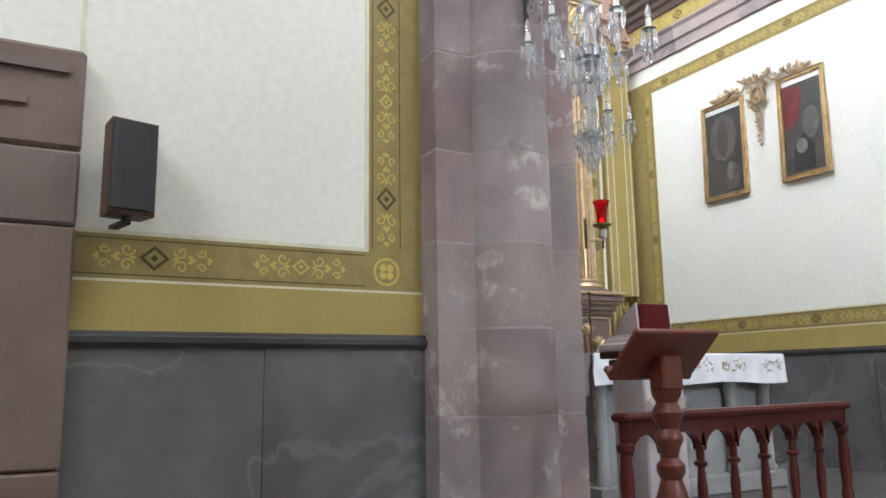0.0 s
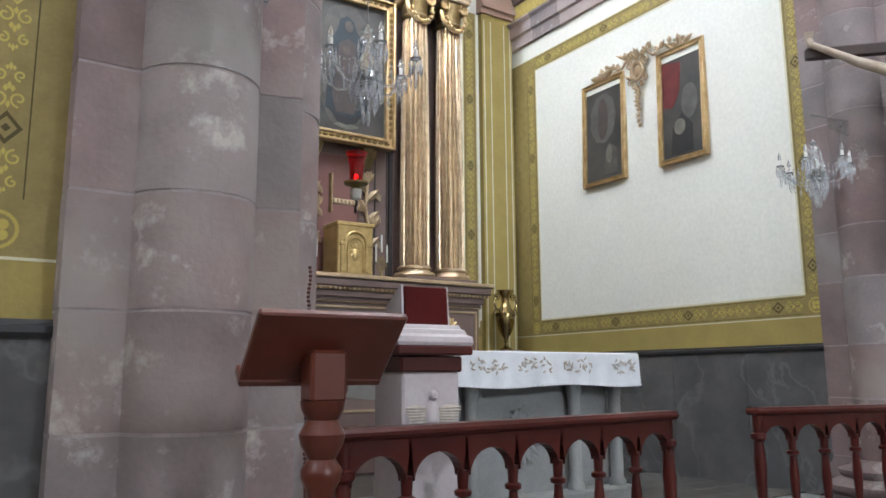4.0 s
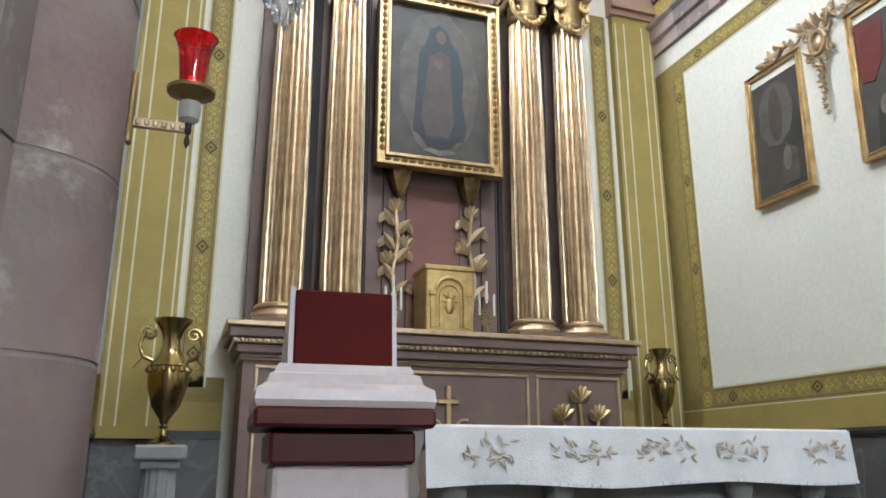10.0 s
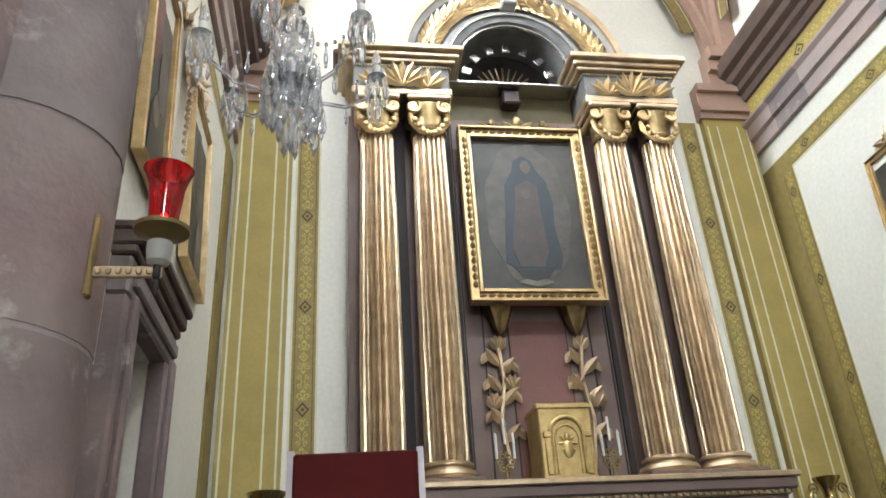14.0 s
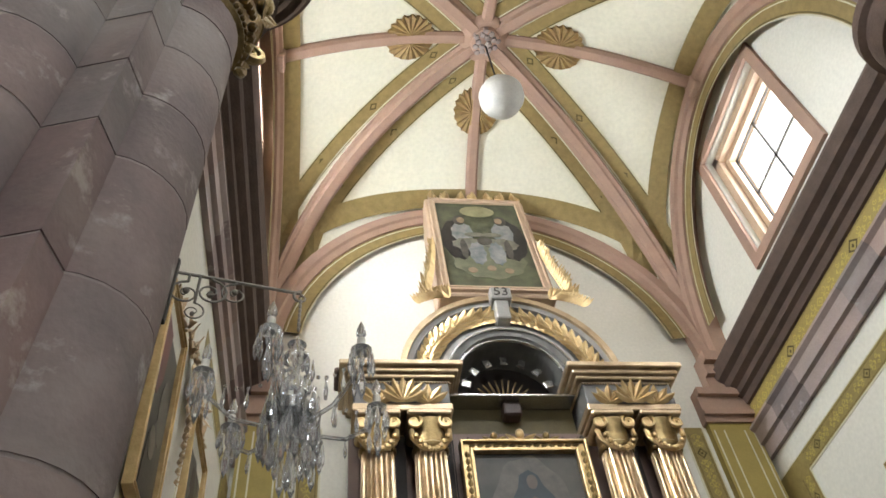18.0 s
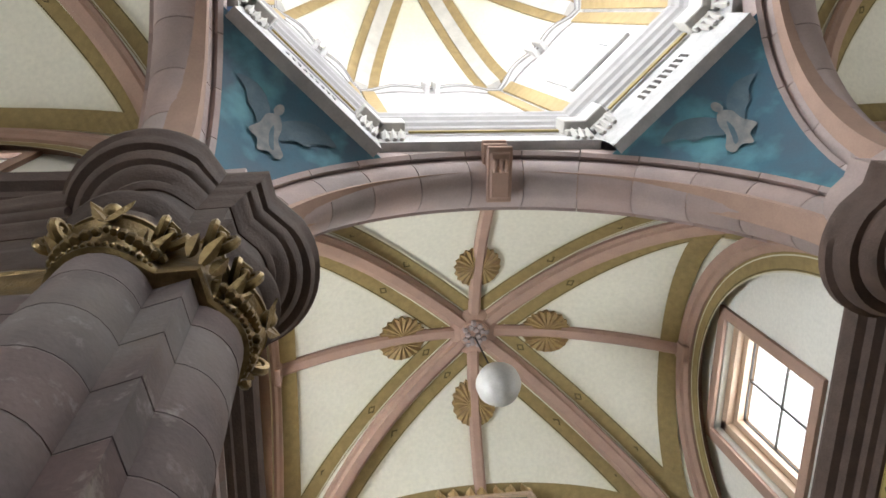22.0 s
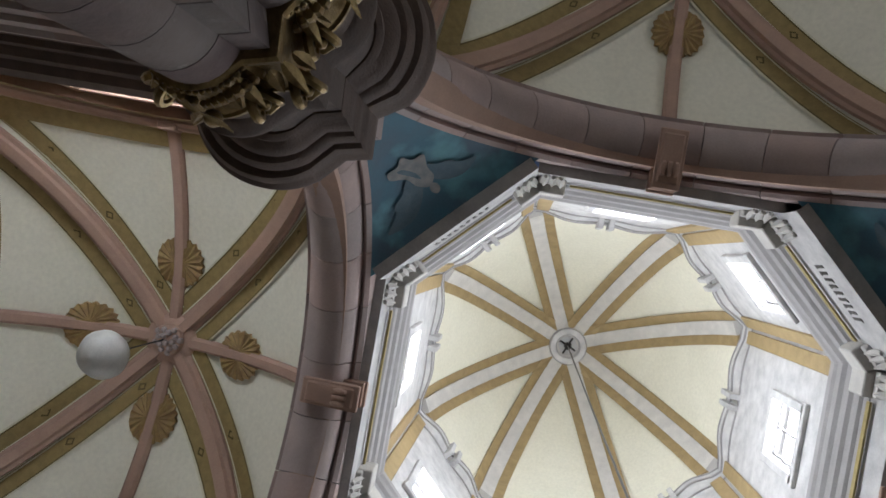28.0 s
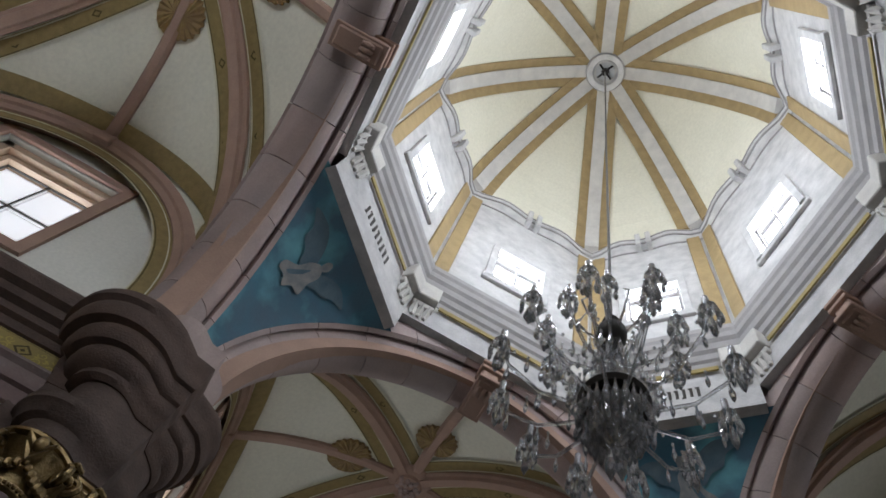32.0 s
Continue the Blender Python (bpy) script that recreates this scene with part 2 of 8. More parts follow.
BLUE = mat("blue_fresco", (0.035, 0.135, 0.19), (0.06, 0.10, 0.135), 0.8, scale=2.2, bump=0.05, contrast=0.45, stain=(0.10, 0.30, 0.34))
FLOORTILE = mat("dark_floor_tile", (0.16, 0.15, 0.135), (0.09, 0.085, 0.08), 0.25, scale=3, bump=0.03, vary=0.15)
PAVING = mat("worn_floor_stone", (0.19, 0.17, 0.15), (0.13, 0.12, 0.11), 0.4, scale=3, bump=0.05)
REDGLASS = glass("red_glass", (0.75, 0.01, 0.015), 0.05)
CRYSTAL = glass("crystal_glass", (0.95, 0.97, 1.0), 0.03, 1.5, 0.84)
MILK = mat("milk_glass", (0.50, 0.49, 0.45), None, 0.35, bump=0.0, spec=0.25)
PANE = glow("bright_window_glass", (0.93, 0.97, 1.0), 3.5)
EMBER = glow("votive_flame", (1.0, 0.12, 0.05), 9.0)
BULB = glow("lit_bulb", (1.0, 0.97, 0.9), 6.0)
CANDLE = mat("candle_wax", (0.74, 0.72, 0.66), None, 0.5, bump=0.02)
BEAD = mat("red_bead", (0.09, 0.026, 0.016), None, 0.35, bump=0.0)
CANVAS = mat("dark_canvas", (0.07, 0.062, 0.052), (0.032, 0.03, 0.028), 0.5, scale=3.5, bump=0.06, fine=60, contrast=0.4)
P_BLUE = mat("faded_blue_paint", (0.026, 0.036, 0.045), (0.018, 0.024, 0.032), 0.5, scale=8, bump=0.05)
P_ROSE = mat("faded_rose_paint", (0.085, 0.06, 0.052), (0.05, 0.04, 0.038), 0.5, scale=10, bump=0.05)
P_RED = mat("red_oil_paint", (0.16, 0.02, 0.018), (0.10, 0.012, 0.012), 0.45, scale=6, bump=0.05)
P_SKIN = mat("warm_oil_paint", (0.30, 0.21, 0.14), (0.20, 0.14, 0.09), 0.5, scale=12, bump=0.05)
P_GREEN = mat("green_oil_paint", (0.11, 0.115, 0.065), (0.05, 0.055, 0.035), 0.5, scale=5, bump=0.05, contrast=0.4)
P_PALE = mat("pale_oil_paint", (0.19, 0.175, 0.14), (0.11, 0.10, 0.08), 0.5, scale=9, bump=0.05)
P_CLOUD = mat("grey_fresco_paint", (0.10, 0.15, 0.175), (0.05, 0.10, 0.13), 0.8, scale=5, bump=0.05)


DRUMGREY2 = mat("light_grey_rib_paint", (0.60, 0.57, 0.52), (0.46, 0.44, 0.41), 0.75, scale=4, bump=0.1)


VBAND = mat("olive_ochre_vault_paint", (0.31, 0.225, 0.085), (0.22, 0.16, 0.06), 0.75, scale=11, bump=0.12, fine=50)
YELLOW2 = mat("ochre_band_paint", (0.33, 0.25, 0.085), (0.25, 0.185, 0.06), 0.7, scale=14, bump=0.1, fine=60)
GOLD_DARK = mat("dark_old_gilding", (0.36, 0.26, 0.12), (0.16, 0.11, 0.05), 0.32, 0.9, scale=12, bump=0.3, fine=50)
ARCHGREY = mat("dark_grey_arch_paint", (0.17, 0.165, 0.155), (0.10, 0.095, 0.09), 0.5, scale=7, bump=0.15)
GREYWHITE = mat("grey_white_paint", (0.36, 0.345, 0.32), (0.27, 0.255, 0.24), 0.55, scale=6, bump=0.12)
STEEL = mat("bright_metal", (0.62, 0.61, 0.58), None, 0.25, 0.9, bump=0.02)
OLIVE = mat("olive_brown_board", (0.13, 0.10, 0.04), (0.09, 0.07, 0.03), 0.6)
PEACH = mat("pale_peach_paint", (0.55, 0.40, 0.28), (0.47, 0.34, 0.24), 0.6, bump=0.05)
GOLDBOX = mat("bright_gilding", (0.60, 0.44, 0.19), (0.42, 0.29, 0.11), 0.38, 0.75, scale=10, bump=0.15)
BRASS_DULL = mat("dull_brass", (0.32, 0.24, 0.10), (0.2, 0.15, 0.06), 0.45, 0.8, bump=0.1)
P_DUSK = mat("dusky_paint", (0.105, 0.092, 0.075), (0.055, 0.05, 0.044), 0.5, scale=9, bump=0.05)
P_DUSK2 = mat("dusky_green_paint", (0.14, 0.13, 0.08), (0.08, 0.08, 0.05), 0.5, scale=9, bump=0.05)
P_FACE = mat("dim_warm_paint", (0.11, 0.085, 0.065), (0.07, 0.055, 0.045), 0.5, bump=0.05)
RIBOCHRE = mat("brown_ochre_rib_paint", (0.36, 0.255, 0.12), (0.26, 0.185, 0.085), 0.75, scale=5, bump=0.1)
P_DARK = mat("black_oil_paint", (0.022, 0.02, 0.02), None, 0.45)
P_CLOUDY = mat("cloudy_paint", (0.17, 0.17, 0.11), (0.10, 0.10, 0.065), 0.5, scale=7, bump=0.05)
P_LIGHT = mat("glowing_sky_paint", (0.34, 0.31, 0.17), (0.22, 0.21, 0.12), 0.5, scale=7, bump=0.05)
P_PALE2 = mat("grey_oil_paint", (0.115, 0.11, 0.095), (0.07, 0.066, 0.06), 0.5, scale=9, bump=0.05)
WINGSTONE = mat("buff_carved_stone", (0.50, 0.44, 0.38), (0.38, 0.32, 0.27), 0.6, scale=20, bump=0.15)
P_TEAL = mat("teal_fresco_paint", (0.075, 0.20, 0.235), (0.04, 0.135, 0.175), 0.8, scale=5, bump=0.05)
P_ROBE = mat("pale_fresco_robe", (0.27, 0.26, 0.24), (0.13, 0.15, 0.16), 0.8, scale=8, bump=0.05)


# ---- mesh helpers ----
def part(name, bm, material, parent=None, label="", smooth=False):
    """Links a bmesh as one mesh object, under a thing or a part."""
    me = bpy.data.meshes.new(name)
    bmesh.ops.recalc_face_normals(bm, faces=bm.faces)
    bm.to_mesh(me)
    bm.free()
    me.materials.append(material)
    if smooth:
        me.shade_smooth()
        me.set_sharp_from_angle(angle=radians(38))
    ob = new(name, me)
    if parent is not None:
        ob.parent = parent
    if label:
        ob["label"] = label
    return ob


def share(name, ob, parent, m=None):
    """Another object on ob's mesh."""
    o = new(name, ob.data)
    o.parent = parent
    if m is not None:
        o.matrix_basis = m
    return o


def thing(name, at, label, category, group="", kind=""):
    ob = new(name)
    ob.location = at
    ob.empty_display_size = 0.1
    return tagged(ob, label, category, group, kind)


def structure(name, bm, material, label, category, smooth=False):
    return tagged(part(name, bm, material, None, "", smooth), label, category, "", "structure")


def M():
    return bmesh.new()


def box(bm, x0, x1, y0, y1, z0, z1, m=None):
    co = [(x, y, z) for x in (x0, x1) for y in (y0, y1) for z in (z0, z1)]
    v = [bm.verts.new(m @ Vector(c) if m else c) for c in co]
    for f in ((0, 1, 3, 2), (4, 6, 7, 5), (0, 4, 5, 1), (2, 3, 7, 6), (0, 2, 6, 4), (1, 5, 7, 3)):
        bm.faces.new([v[i] for i in f])
    return bm


def bevel_box(bm, x0, x1, y0, y1, z0, z1, r=0.01, m=None):
    """A box whose edges are cut."""
    own = bmesh.new()
    box(own, x0, x1, y0, y1, z0, z1)
    bmesh.ops.bevel(own, geom=own.edges[:], offset=r, segments=1, affect="EDGES", clamp_overlap=True)
    own.verts.index_update()
    vs = [bm.verts.new(m @ v.co if m else v.co) for v in own.verts]
    for f in own.faces:
        bm.faces.new([vs[v.index] for v in f.verts])
    own.free()
    return bm


def prism(bm, poly, z0, z1, m=None, scale_top=1.0):
    cx, cy = sum(p[0] for p in poly) / len(poly), sum(p[1] for p in poly) / len(poly)
    lo = [bm.verts.new(m @ Vector((x, y, z0)) if m else (x, y, z0)) for x, y in poly]
    top = [(cx + (x - cx) * scale_top, cy + (y - cy) * scale_top, z1) for x, y in poly]
    hi = [bm.verts.new(m @ Vector(c) if m else c) for c in top]
    n = len(poly)
    bm.faces.new(lo[::-1]), bm.faces.new(hi)
    for i in range(n):
        bm.faces.new((lo[i], lo[(i + 1) % n], hi[(i + 1) % n], hi[i]))
    return bm


def lathe(bm, prof, at=(0, 0, 0), seg=20, a0=0.0, a1=360.0, flute=0.0, flutes=0, m=None):
    """Turns a profile of (radius, height) about an upright axis."""
    full = abs(a1 - a0) > 359.9
    count = seg if full else seg + 1
    rings = []
    for r, z in prof:
        ring = []
        for i in range(count):
            a = radians(a0 + (a1 - a0) * i / seg)
            rr = r - (flute * max(0.0, math.cos(a * flutes)) if flutes else 0)
            c = Vector((at[0] + rr * math.cos(a), at[1] + rr * math.sin(a), at[2] + z))
            ring.append(bm.verts.new(m @ c if m else c))
        rings.append(ring)
    for p, q in zip(rings, rings[1:]):
        for i in range(seg):
            j = (i + 1) % count
            bm.faces.new((p[i], p[j], q[j], q[i]))
    if full:
        for ring in (rings[0], rings[-1]):
            bm.faces.new(ring)
    else:
        ends = [[ring[k] for ring in rings] for k in (0, -1)]
        bm.faces.new(ends[0] + ends[1][::-1])
        bm.faces.new(rings[0]), bm.faces.new(rings[-1])
    return bm


def sweep(bm, pts, sides, ups, prof, closed=False, cap=True):
    """Carries a profile of (side, up) along points, with a side and an up direction for each."""
    rings = [[bm.verts.new(Vector(p) + Vector(s) * a + Vector(u) * b) for a, b in prof] for p, s, u in zip(pts, sides, ups)]
    n = len(prof)
    pairs = list(zip(rings, rings[1:])) + ([(rings[-1], rings[0])] if closed else [])
    for p, q in pairs:
        for i in range(n):
            bm.faces.new((p[i], p[(i + 1) % n], q[(i + 1) % n], q[i]))
    if cap and not closed:
        bm.faces.new(rings[0]), bm.faces.new(rings[-1][::-1])
    return bm


def run(bm, pts, prof, closed=False):
    """A moulding along a level line: the profile's side points to the right of the way, its up is z."""
    P = [Vector(p) for p in pts]
    sides, n = [], len(P)
    for i in range(n):
        a = (P[i] - P[i - 1]) if (i or closed) else (P[1] - P[0])
        b = (P[(i + 1) % n] - P[i]) if (i < n - 1 or closed) else (P[-1] - P[-2])
        a, b = a.normalized(), b.normalized()
        na, nb = Vector((a.y, -a.x, 0)), Vector((b.y, -b.x, 0))
        s = na + nb
        s = s / max(0.35, s.length_squared / 2) if s.length > 1e-4 else na
        sides.append(s)
    return sweep(bm, P, sides, [Vector((0, 0, 1))] * n, prof, closed)


def tube(bm, pts, r, seg=6, taper=1.0):
    P = [Vector(p) for p in pts]
    rings, n = [], len(P)
    last = None
    for i, p in enumerate(P):
        d = (P[min(i + 1, n - 1)] - P[max(i - 1, 0)]).normalized()
        ref = last if last is not None else (Vector((0, 0, 1)) if abs(d.z) < 0.9 else Vector((1, 0, 0)))
        s = d.cross(ref).cross(d).normalized()
        last = s
        u = d.cross(s)
        rr = (r if not callable(r) else r(i / (n - 1))) * (1 + (taper - 1) * i / (n - 1))
        rings.append([bm.verts.new(p + (s * math.cos(a) + u * math.sin(a)) * rr) for a in (math.tau * k / seg for k in range(seg))])
    for p, q in zip(rings, rings[1:]):
        for i in range(seg):
            bm.faces.new((p[i], p[(i + 1) % seg], q[(i + 1) % seg], q[i]))
    bm.faces.new(rings[0]), bm.faces.new(rings[-1])
    return bm


def blob(bm, c, rx, ry, rz, seg=8, rings=5, m=None):
    """A rounded lump."""
    rows = []
    for j in range(1, rings):
        a = math.pi * j / rings
        rows.append([(c[0] + rx * math.sin(a) * math.cos(t), c[1] + ry * math.sin(a) * math.sin(t), c[2] + rz * math.cos(a)) for t in (math.tau * k / seg for k in range(seg))])
    V = lambda p: bm.verts.new(m @ Vector(p) if m else p)
    top, low = V((c[0], c[1], c[2] + rz)), V((c[0], c[1], c[2] - rz))
    rows = [[V(p) for p in row] for row in rows]
    for i in range(seg):
        j = (i + 1) % seg
        bm.faces.new((top, rows[0][i], rows[0][j]))
        bm.faces.new((low, rows[-1][j], rows[-1][i]))
        for p, q in zip(rows, rows[1:]):
            bm.faces.new((p[i], q[i], q[j], p[j]))
    return bm


def leaf(bm, base, tip, width, out, curl=0.2):
    """A carved leaf with a raised midrib, that curls towards out."""
    b, t, o = Vector(base), Vector(tip), Vector(out)
    d = t - b
    s = d.cross(o).normalized()
    L = d.length
    ws, k = (0.25, 0.8, 1.0, 0.7, 0.08), 5
    left, mid, right, back = [], [], [], []
    for i, w in enumerate(ws):
        f = i / (k - 1)
        c = b + d * f + o * (curl * L * f * f)
        left.append(bm.verts.new(c - s * width * w / 2))
        mid.append(bm.verts.new(c + o * width * 0.28 * w))
        right.append(bm.verts.new(c + s * width * w / 2))
        back.append(bm.verts.new(c - o * width * 0.12))
    for i in range(k - 1):
        for p, q in ((left, mid), (mid, right), (right, back), (back, left)):
            bm.faces.new((p[i], q[i], q[i + 1], p[i + 1]))
    return bm


def volute(bm, c, r, plane, turns=1.6, thick=0.25, hand=1, start=90):
    """A scroll. plane: its two directions."""
    u, v = Vector(plane[0]), Vector(plane[1])
    pts = []
    for i in range(22):
        f = i / 21
        a = radians(start) + hand * f * turns * math.tau
        rr = r * (1 - 0.85 * f)
        pts.append(Vector(c) + u * rr * math.cos(a) + v * rr * math.sin(a))
    tube(bm, pts, r * thick, 6, 0.5)
    w = u.cross(v)
    blob(bm, Vector(c) + w * 0.01, r * 0.22, r * 0.22, r * 0.22, 6, 4)
    return bm


def grow(ob, dx, dy=0.0, dz=0.0):
    ob.location = (ob.location[0] + dx, ob.location[1] + dy, ob.location[2] + dz)
    return ob


# ---- floor ----
bm = M()
box(bm, -9.4, 9.4, -14.0, 9.2, -0.3, 0.0)
floor = structure("floor", bm, PAVING, "worn stone floor of the church", "floor")
bm = M()
box(bm, WXL, WX, 2.4, BACK, 0.004, STEP - 0.012)
platform = structure("altar_platform", bm, GREYSTONE, "raised stone platform of the altar", "platform")


# ---- walls ----
def lettering(body, size, material, parent, m):
    """Raised letters, as one mesh under a part."""
    txt = bpy.data.curves.new("lettering", "FONT")
    txt.body, txt.size, txt.align_x, txt.align_y, txt.extrude = body, size, "CENTER", "CENTER", 0.002
    holder = new("lettering", txt)
    me = bpy.data.meshes.new_from_object(holder.evaluated_get(bpy.context.evaluated_depsgraph_get()))
    bpy.data.objects.remove(holder)
    me.materials.clear()
    me.materials.append(material)
    ob = new("lettering", me)
    ob.parent = parent
    ob.matrix_basis = m
    return ob


def wall_pieces(bm, axis, pos, thick, a0, a1, z0, z1, hole=None):
    """A wall along x or y, from pos outwards by thick, with one opening (a, b, low, high)."""
    def put(p, q, lo, hi):
        if q - p > 1e-4 and hi - lo > 1e-4:
            t0, t1 = sorted((pos, pos + thick))
            box(bm, *((p, q, t0, t1) if axis == "x" else (t0, t1, p, q)), lo, hi)
    if not hole:
        put(a0, a1, z0, z1)
        return bm
    p, q, lo, hi = hole
    put(a0, p, z0, z1), put(q, a1, z0, z1), put(p, q, z0, lo), put(p, q, hi, z1)
    return bm


TOPZ = 12.6
ARMS = {"north": 0, "west": 90, "south": 180, "east": -90}
WIN = (5.12, 6.69, 7.92, 9.78)  # opening in a lunette
SIDE = {  # the two side walls and the end wall of each arm, as (axis, pos, thick, from, to)
    "wall_altar_right": ("y", WX, 0.45, 3.3, 9.1, WIN),
    "wall_altar_left": ("y", WXL, -0.45, 3.3, 9.1, (4.97, 5.75, 0.0, 2.87)),
    "wall_altar_back": ("x", BACK, 0.45, -3.6, 3.6, None),
    "wall_west_north": ("x", HW, 0.45, -9.1, -3.3, (-6.69, -5.12, 7.92, 9.78)),
    "wall_west_south": ("x", -HW, -0.45, -9.1, -3.3, (-6.69, -5.12, 7.92, 9.78)),
    "wall_west_end": ("y", -8.7, -0.45, -3.5, 3.5, (-0.95, 0.95, 4.3, 6.85)),
    "wall_east_north": ("x", HW, 0.45, 3.3, 9.1, (5.12, 6.69, 7.92, 9.78)),
    "wall_east_south": ("x", -HW, -0.45, 3.3, 9.1, (5.12, 6.69, 7.92, 9.78)),
    "wall_east_end": ("y", 8.7, 0.45, -3.5, 3.5, None),
    "wall_nave_east": ("y", 2.97, 0.45, -13.8, -3.3, None),
    "wall_nave_west": ("y", -2.97, -0.45, -13.8, -3.3, None),
    "wall_nave_end": ("x", -13.6, -0.45, -3.6, 3.6, (-1.2, 1.2, 4.8, 8.2)),
}
walls = {}
for name, (axis, pos, thick, a0, a1, hole) in SIDE.items():
    if name == "wall_altar_left":
        bm = wall_pieces(M(), axis, pos, thick, a0, a1, 0.0, 7.0, hole)
        wall_pieces(bm, axis, pos, thick, a0, a1, 7.0, TOPZ, WIN)
    else:
        bm = wall_pieces(M(), axis, pos, thick, a0, a1, 0.0, TOPZ, hole)
    walls[name] = structure(name, bm, PLASTER, "white plastered church wall", "wall")


# ---- vaults of the arms ----
def vault(kind, turn, hx, hy, mid, zc, za, zb, detail=True):
    """A domical vault of four webs on diagonal ribs. hx, hy: half its width and depth; zc, za, zb: heights of corner, arch crown and boss."""
    R = Matrix.Rotation(radians(turn), 4, "Z")

    def diag(s):
        return zc + (zb - zc) * math.sqrt(max(0.0, 1 - s * s))

    def ridge(s):
        return za + (zb - za) * (1 - s * s)

    def z_at(u, v):
        s, w = max(abs(u), abs(v)), min(abs(u), abs(v))
        if s < 1e-6:
            return zb
        return diag(s) + (ridge(s) - diag(s)) * math.sqrt(max(0.0, 1 - (w / s) ** 2))

    def P(u, v, dz=0.0):
        return R @ Vector((u * hx, mid + v * hy, z_at(u, v) + dz))

    bm = M()
    N = 56
    grid = {}
    for i in range(N + 1):
        for j in range(N + 1):
            u, v = (math.sin((-1 + 2 * k / N) * math.pi / 2) for k in (i, j))
            grid[i, j] = bm.verts.new(P(u, v))
    for i in range(N):
        for j in range(N):
            a, b, c, d = grid[i, j], grid[i + 1, j], grid[i + 1, j + 1], grid[i, j + 1]
            if i == j:
                bm.faces.new((a, b, c)), bm.faces.new((a, c, d))
            elif i + j == N - 1:
                bm.faces.new((a, b, d)), bm.faces.new((b, c, d))
            else:
                bm.faces.new((a, b, c, d))
    ceiling = structure("ceiling_" + kind, bm, VAULT, "cream plastered ribbed church vault", "vault", True)

    ss = [math.sin((-1 + 2 * k / 40) * math.pi / 2 * 0.985) for k in range(41)]
    half = [math.sin(k / 24 * math.pi / 2 * 0.985) for k in range(25)]
    w0, w1 = 0.13, 0.36
    for sx in (1, -1):
        d = Vector((sx * hx, hy, 0)).normalized()
        side = R @ Vector((d.y, -d.x, 0))
        pts = [P(s * sx, s) for s in ss]
        prof = [(-0.13, 0.03), (-0.13, -0.06), (-0.08, -0.07), (-0.06, -0.14), (0.06, -0.14), (0.08, -0.07), (0.13, -0.06), (0.13, 0.03)]
        bm = sweep(M(), pts, [side] * 41, [Vector((0, 0, 1))] * 41, prof)
        part("diagonal_rib", bm, RIBSTONE, ceiling, "", True)
        for hand in (1, -1):
            bm = M()
            prev = None
            for s in ss:
                if abs(s) < 0.05:
                    prev = None
                    continue
                c = Vector((s * sx * hx, s * hy, 0))
                row = []
                for w in (w0, w1):
                    q = c + Vector((d.y, -d.x, 0)) * (hand * w)
                    u, v = max(-1, min(1, q.x / hx)), max(-1, min(1, q.y / hy))
                    row.append((u, v))
                top = [bm.verts.new(P(u, v, -0.03)) for u, v in row]
                if prev:
                    bm.faces.new((prev[0], prev[1], top[1], top[0]))
                prev = top
            part("painted_band", bm, VBAND, ceiling, "ochre painted band")
            for e0, e1, mt in ((w0 + 0.012, w0 + 0.03, LINE), (w1 - 0.012, w1 + 0.012, LINE), (w1 - 0.03, w1 - 0.016, OCHRE_DARK)):
                bm = M()
                prev = None
                for s in ss:
                    if abs(s) < 0.06:
                        prev = None
                        continue
                    c = Vector((s * sx * hx, s * hy, 0))
                    row = []
                    for w in (e0, e1):
                        q = c + Vector((d.y, -d.x, 0)) * (hand * w)
                        row.append((max(-1, min(1, q.x / hx)), max(-1, min(1, q.y / hy))))
                    top = [bm.verts.new(P(u, v, -0.035)) for u, v in row]
                    if prev:
                        bm.faces.new((prev[0], prev[1], top[1], top[0]))
                    prev = top
                part("painted_line", bm, mt, ceiling)
            if detail:
                bm, bl = M(), M()
                for i in range(2, 39, 4):
                    s = ss[i] * 0.5 + ss[i + 1] * 0.5 if i < 40 else ss[i]
                    if abs(s) < 0.14 or abs(s) > 0.97:
                        continue
                    c = Vector((s * sx * hx, s * hy, 0)) + Vector((d.y, -d.x, 0)) * (hand * (w0 + w1) / 2)
                    u, v = c.x / hx, c.y / hy
                    if max(abs(u), abs(v)) > 0.99:
                        continue
                    p = P(u, v, -0.04)
                    e = 0.01
                    du = (P(u + e * sx * hx / hx, v + e, -0.04) - P(u - e * sx, v - e, -0.04)).normalized()
                    dv = side
                    outer = [p + du * a + dv * b for a, b in ((0.075, 0), (0, 0.055), (-0.075, 0), (0, -0.055))]
                    inner = [p + du * a + dv * b for a, b in ((0.042, 0), (0, 0.03), (-0.042, 0), (0, -0.03))]
                    vo, vi = [bm.verts.new(q) for q in outer], [bm.verts.new(q) for q in inner]
                    for k in range(4):
                        bm.faces.new((vo[k], vo[(k + 1) % 4], vi[(k + 1) % 4], vi[k]))
                part("stencil", bm, OCHRE_DARK, ceiling, "small dark painted diamonds")
                bl.free()
    for a in range(4):
        c, sn = round(math.cos(a * math.pi / 2)), round(math.sin(a * math.pi / 2))
        side = R @ Vector((-sn, c, 0))
        pts = [P(s * c, s * sn) for s in half]
        prof = [(-0.085, 0.02), (-0.085, -0.07), (-0.05, -0.11), (0.05, -0.11), (0.085, -0.07), (0.085, 0.02)]
        part("ridge_rib", sweep(M(), pts, [side] * 25, [Vector((0, 0, 1))] * 25, prof), RIBSTONE, ceiling, "", True)
        reach = hx if c else hy
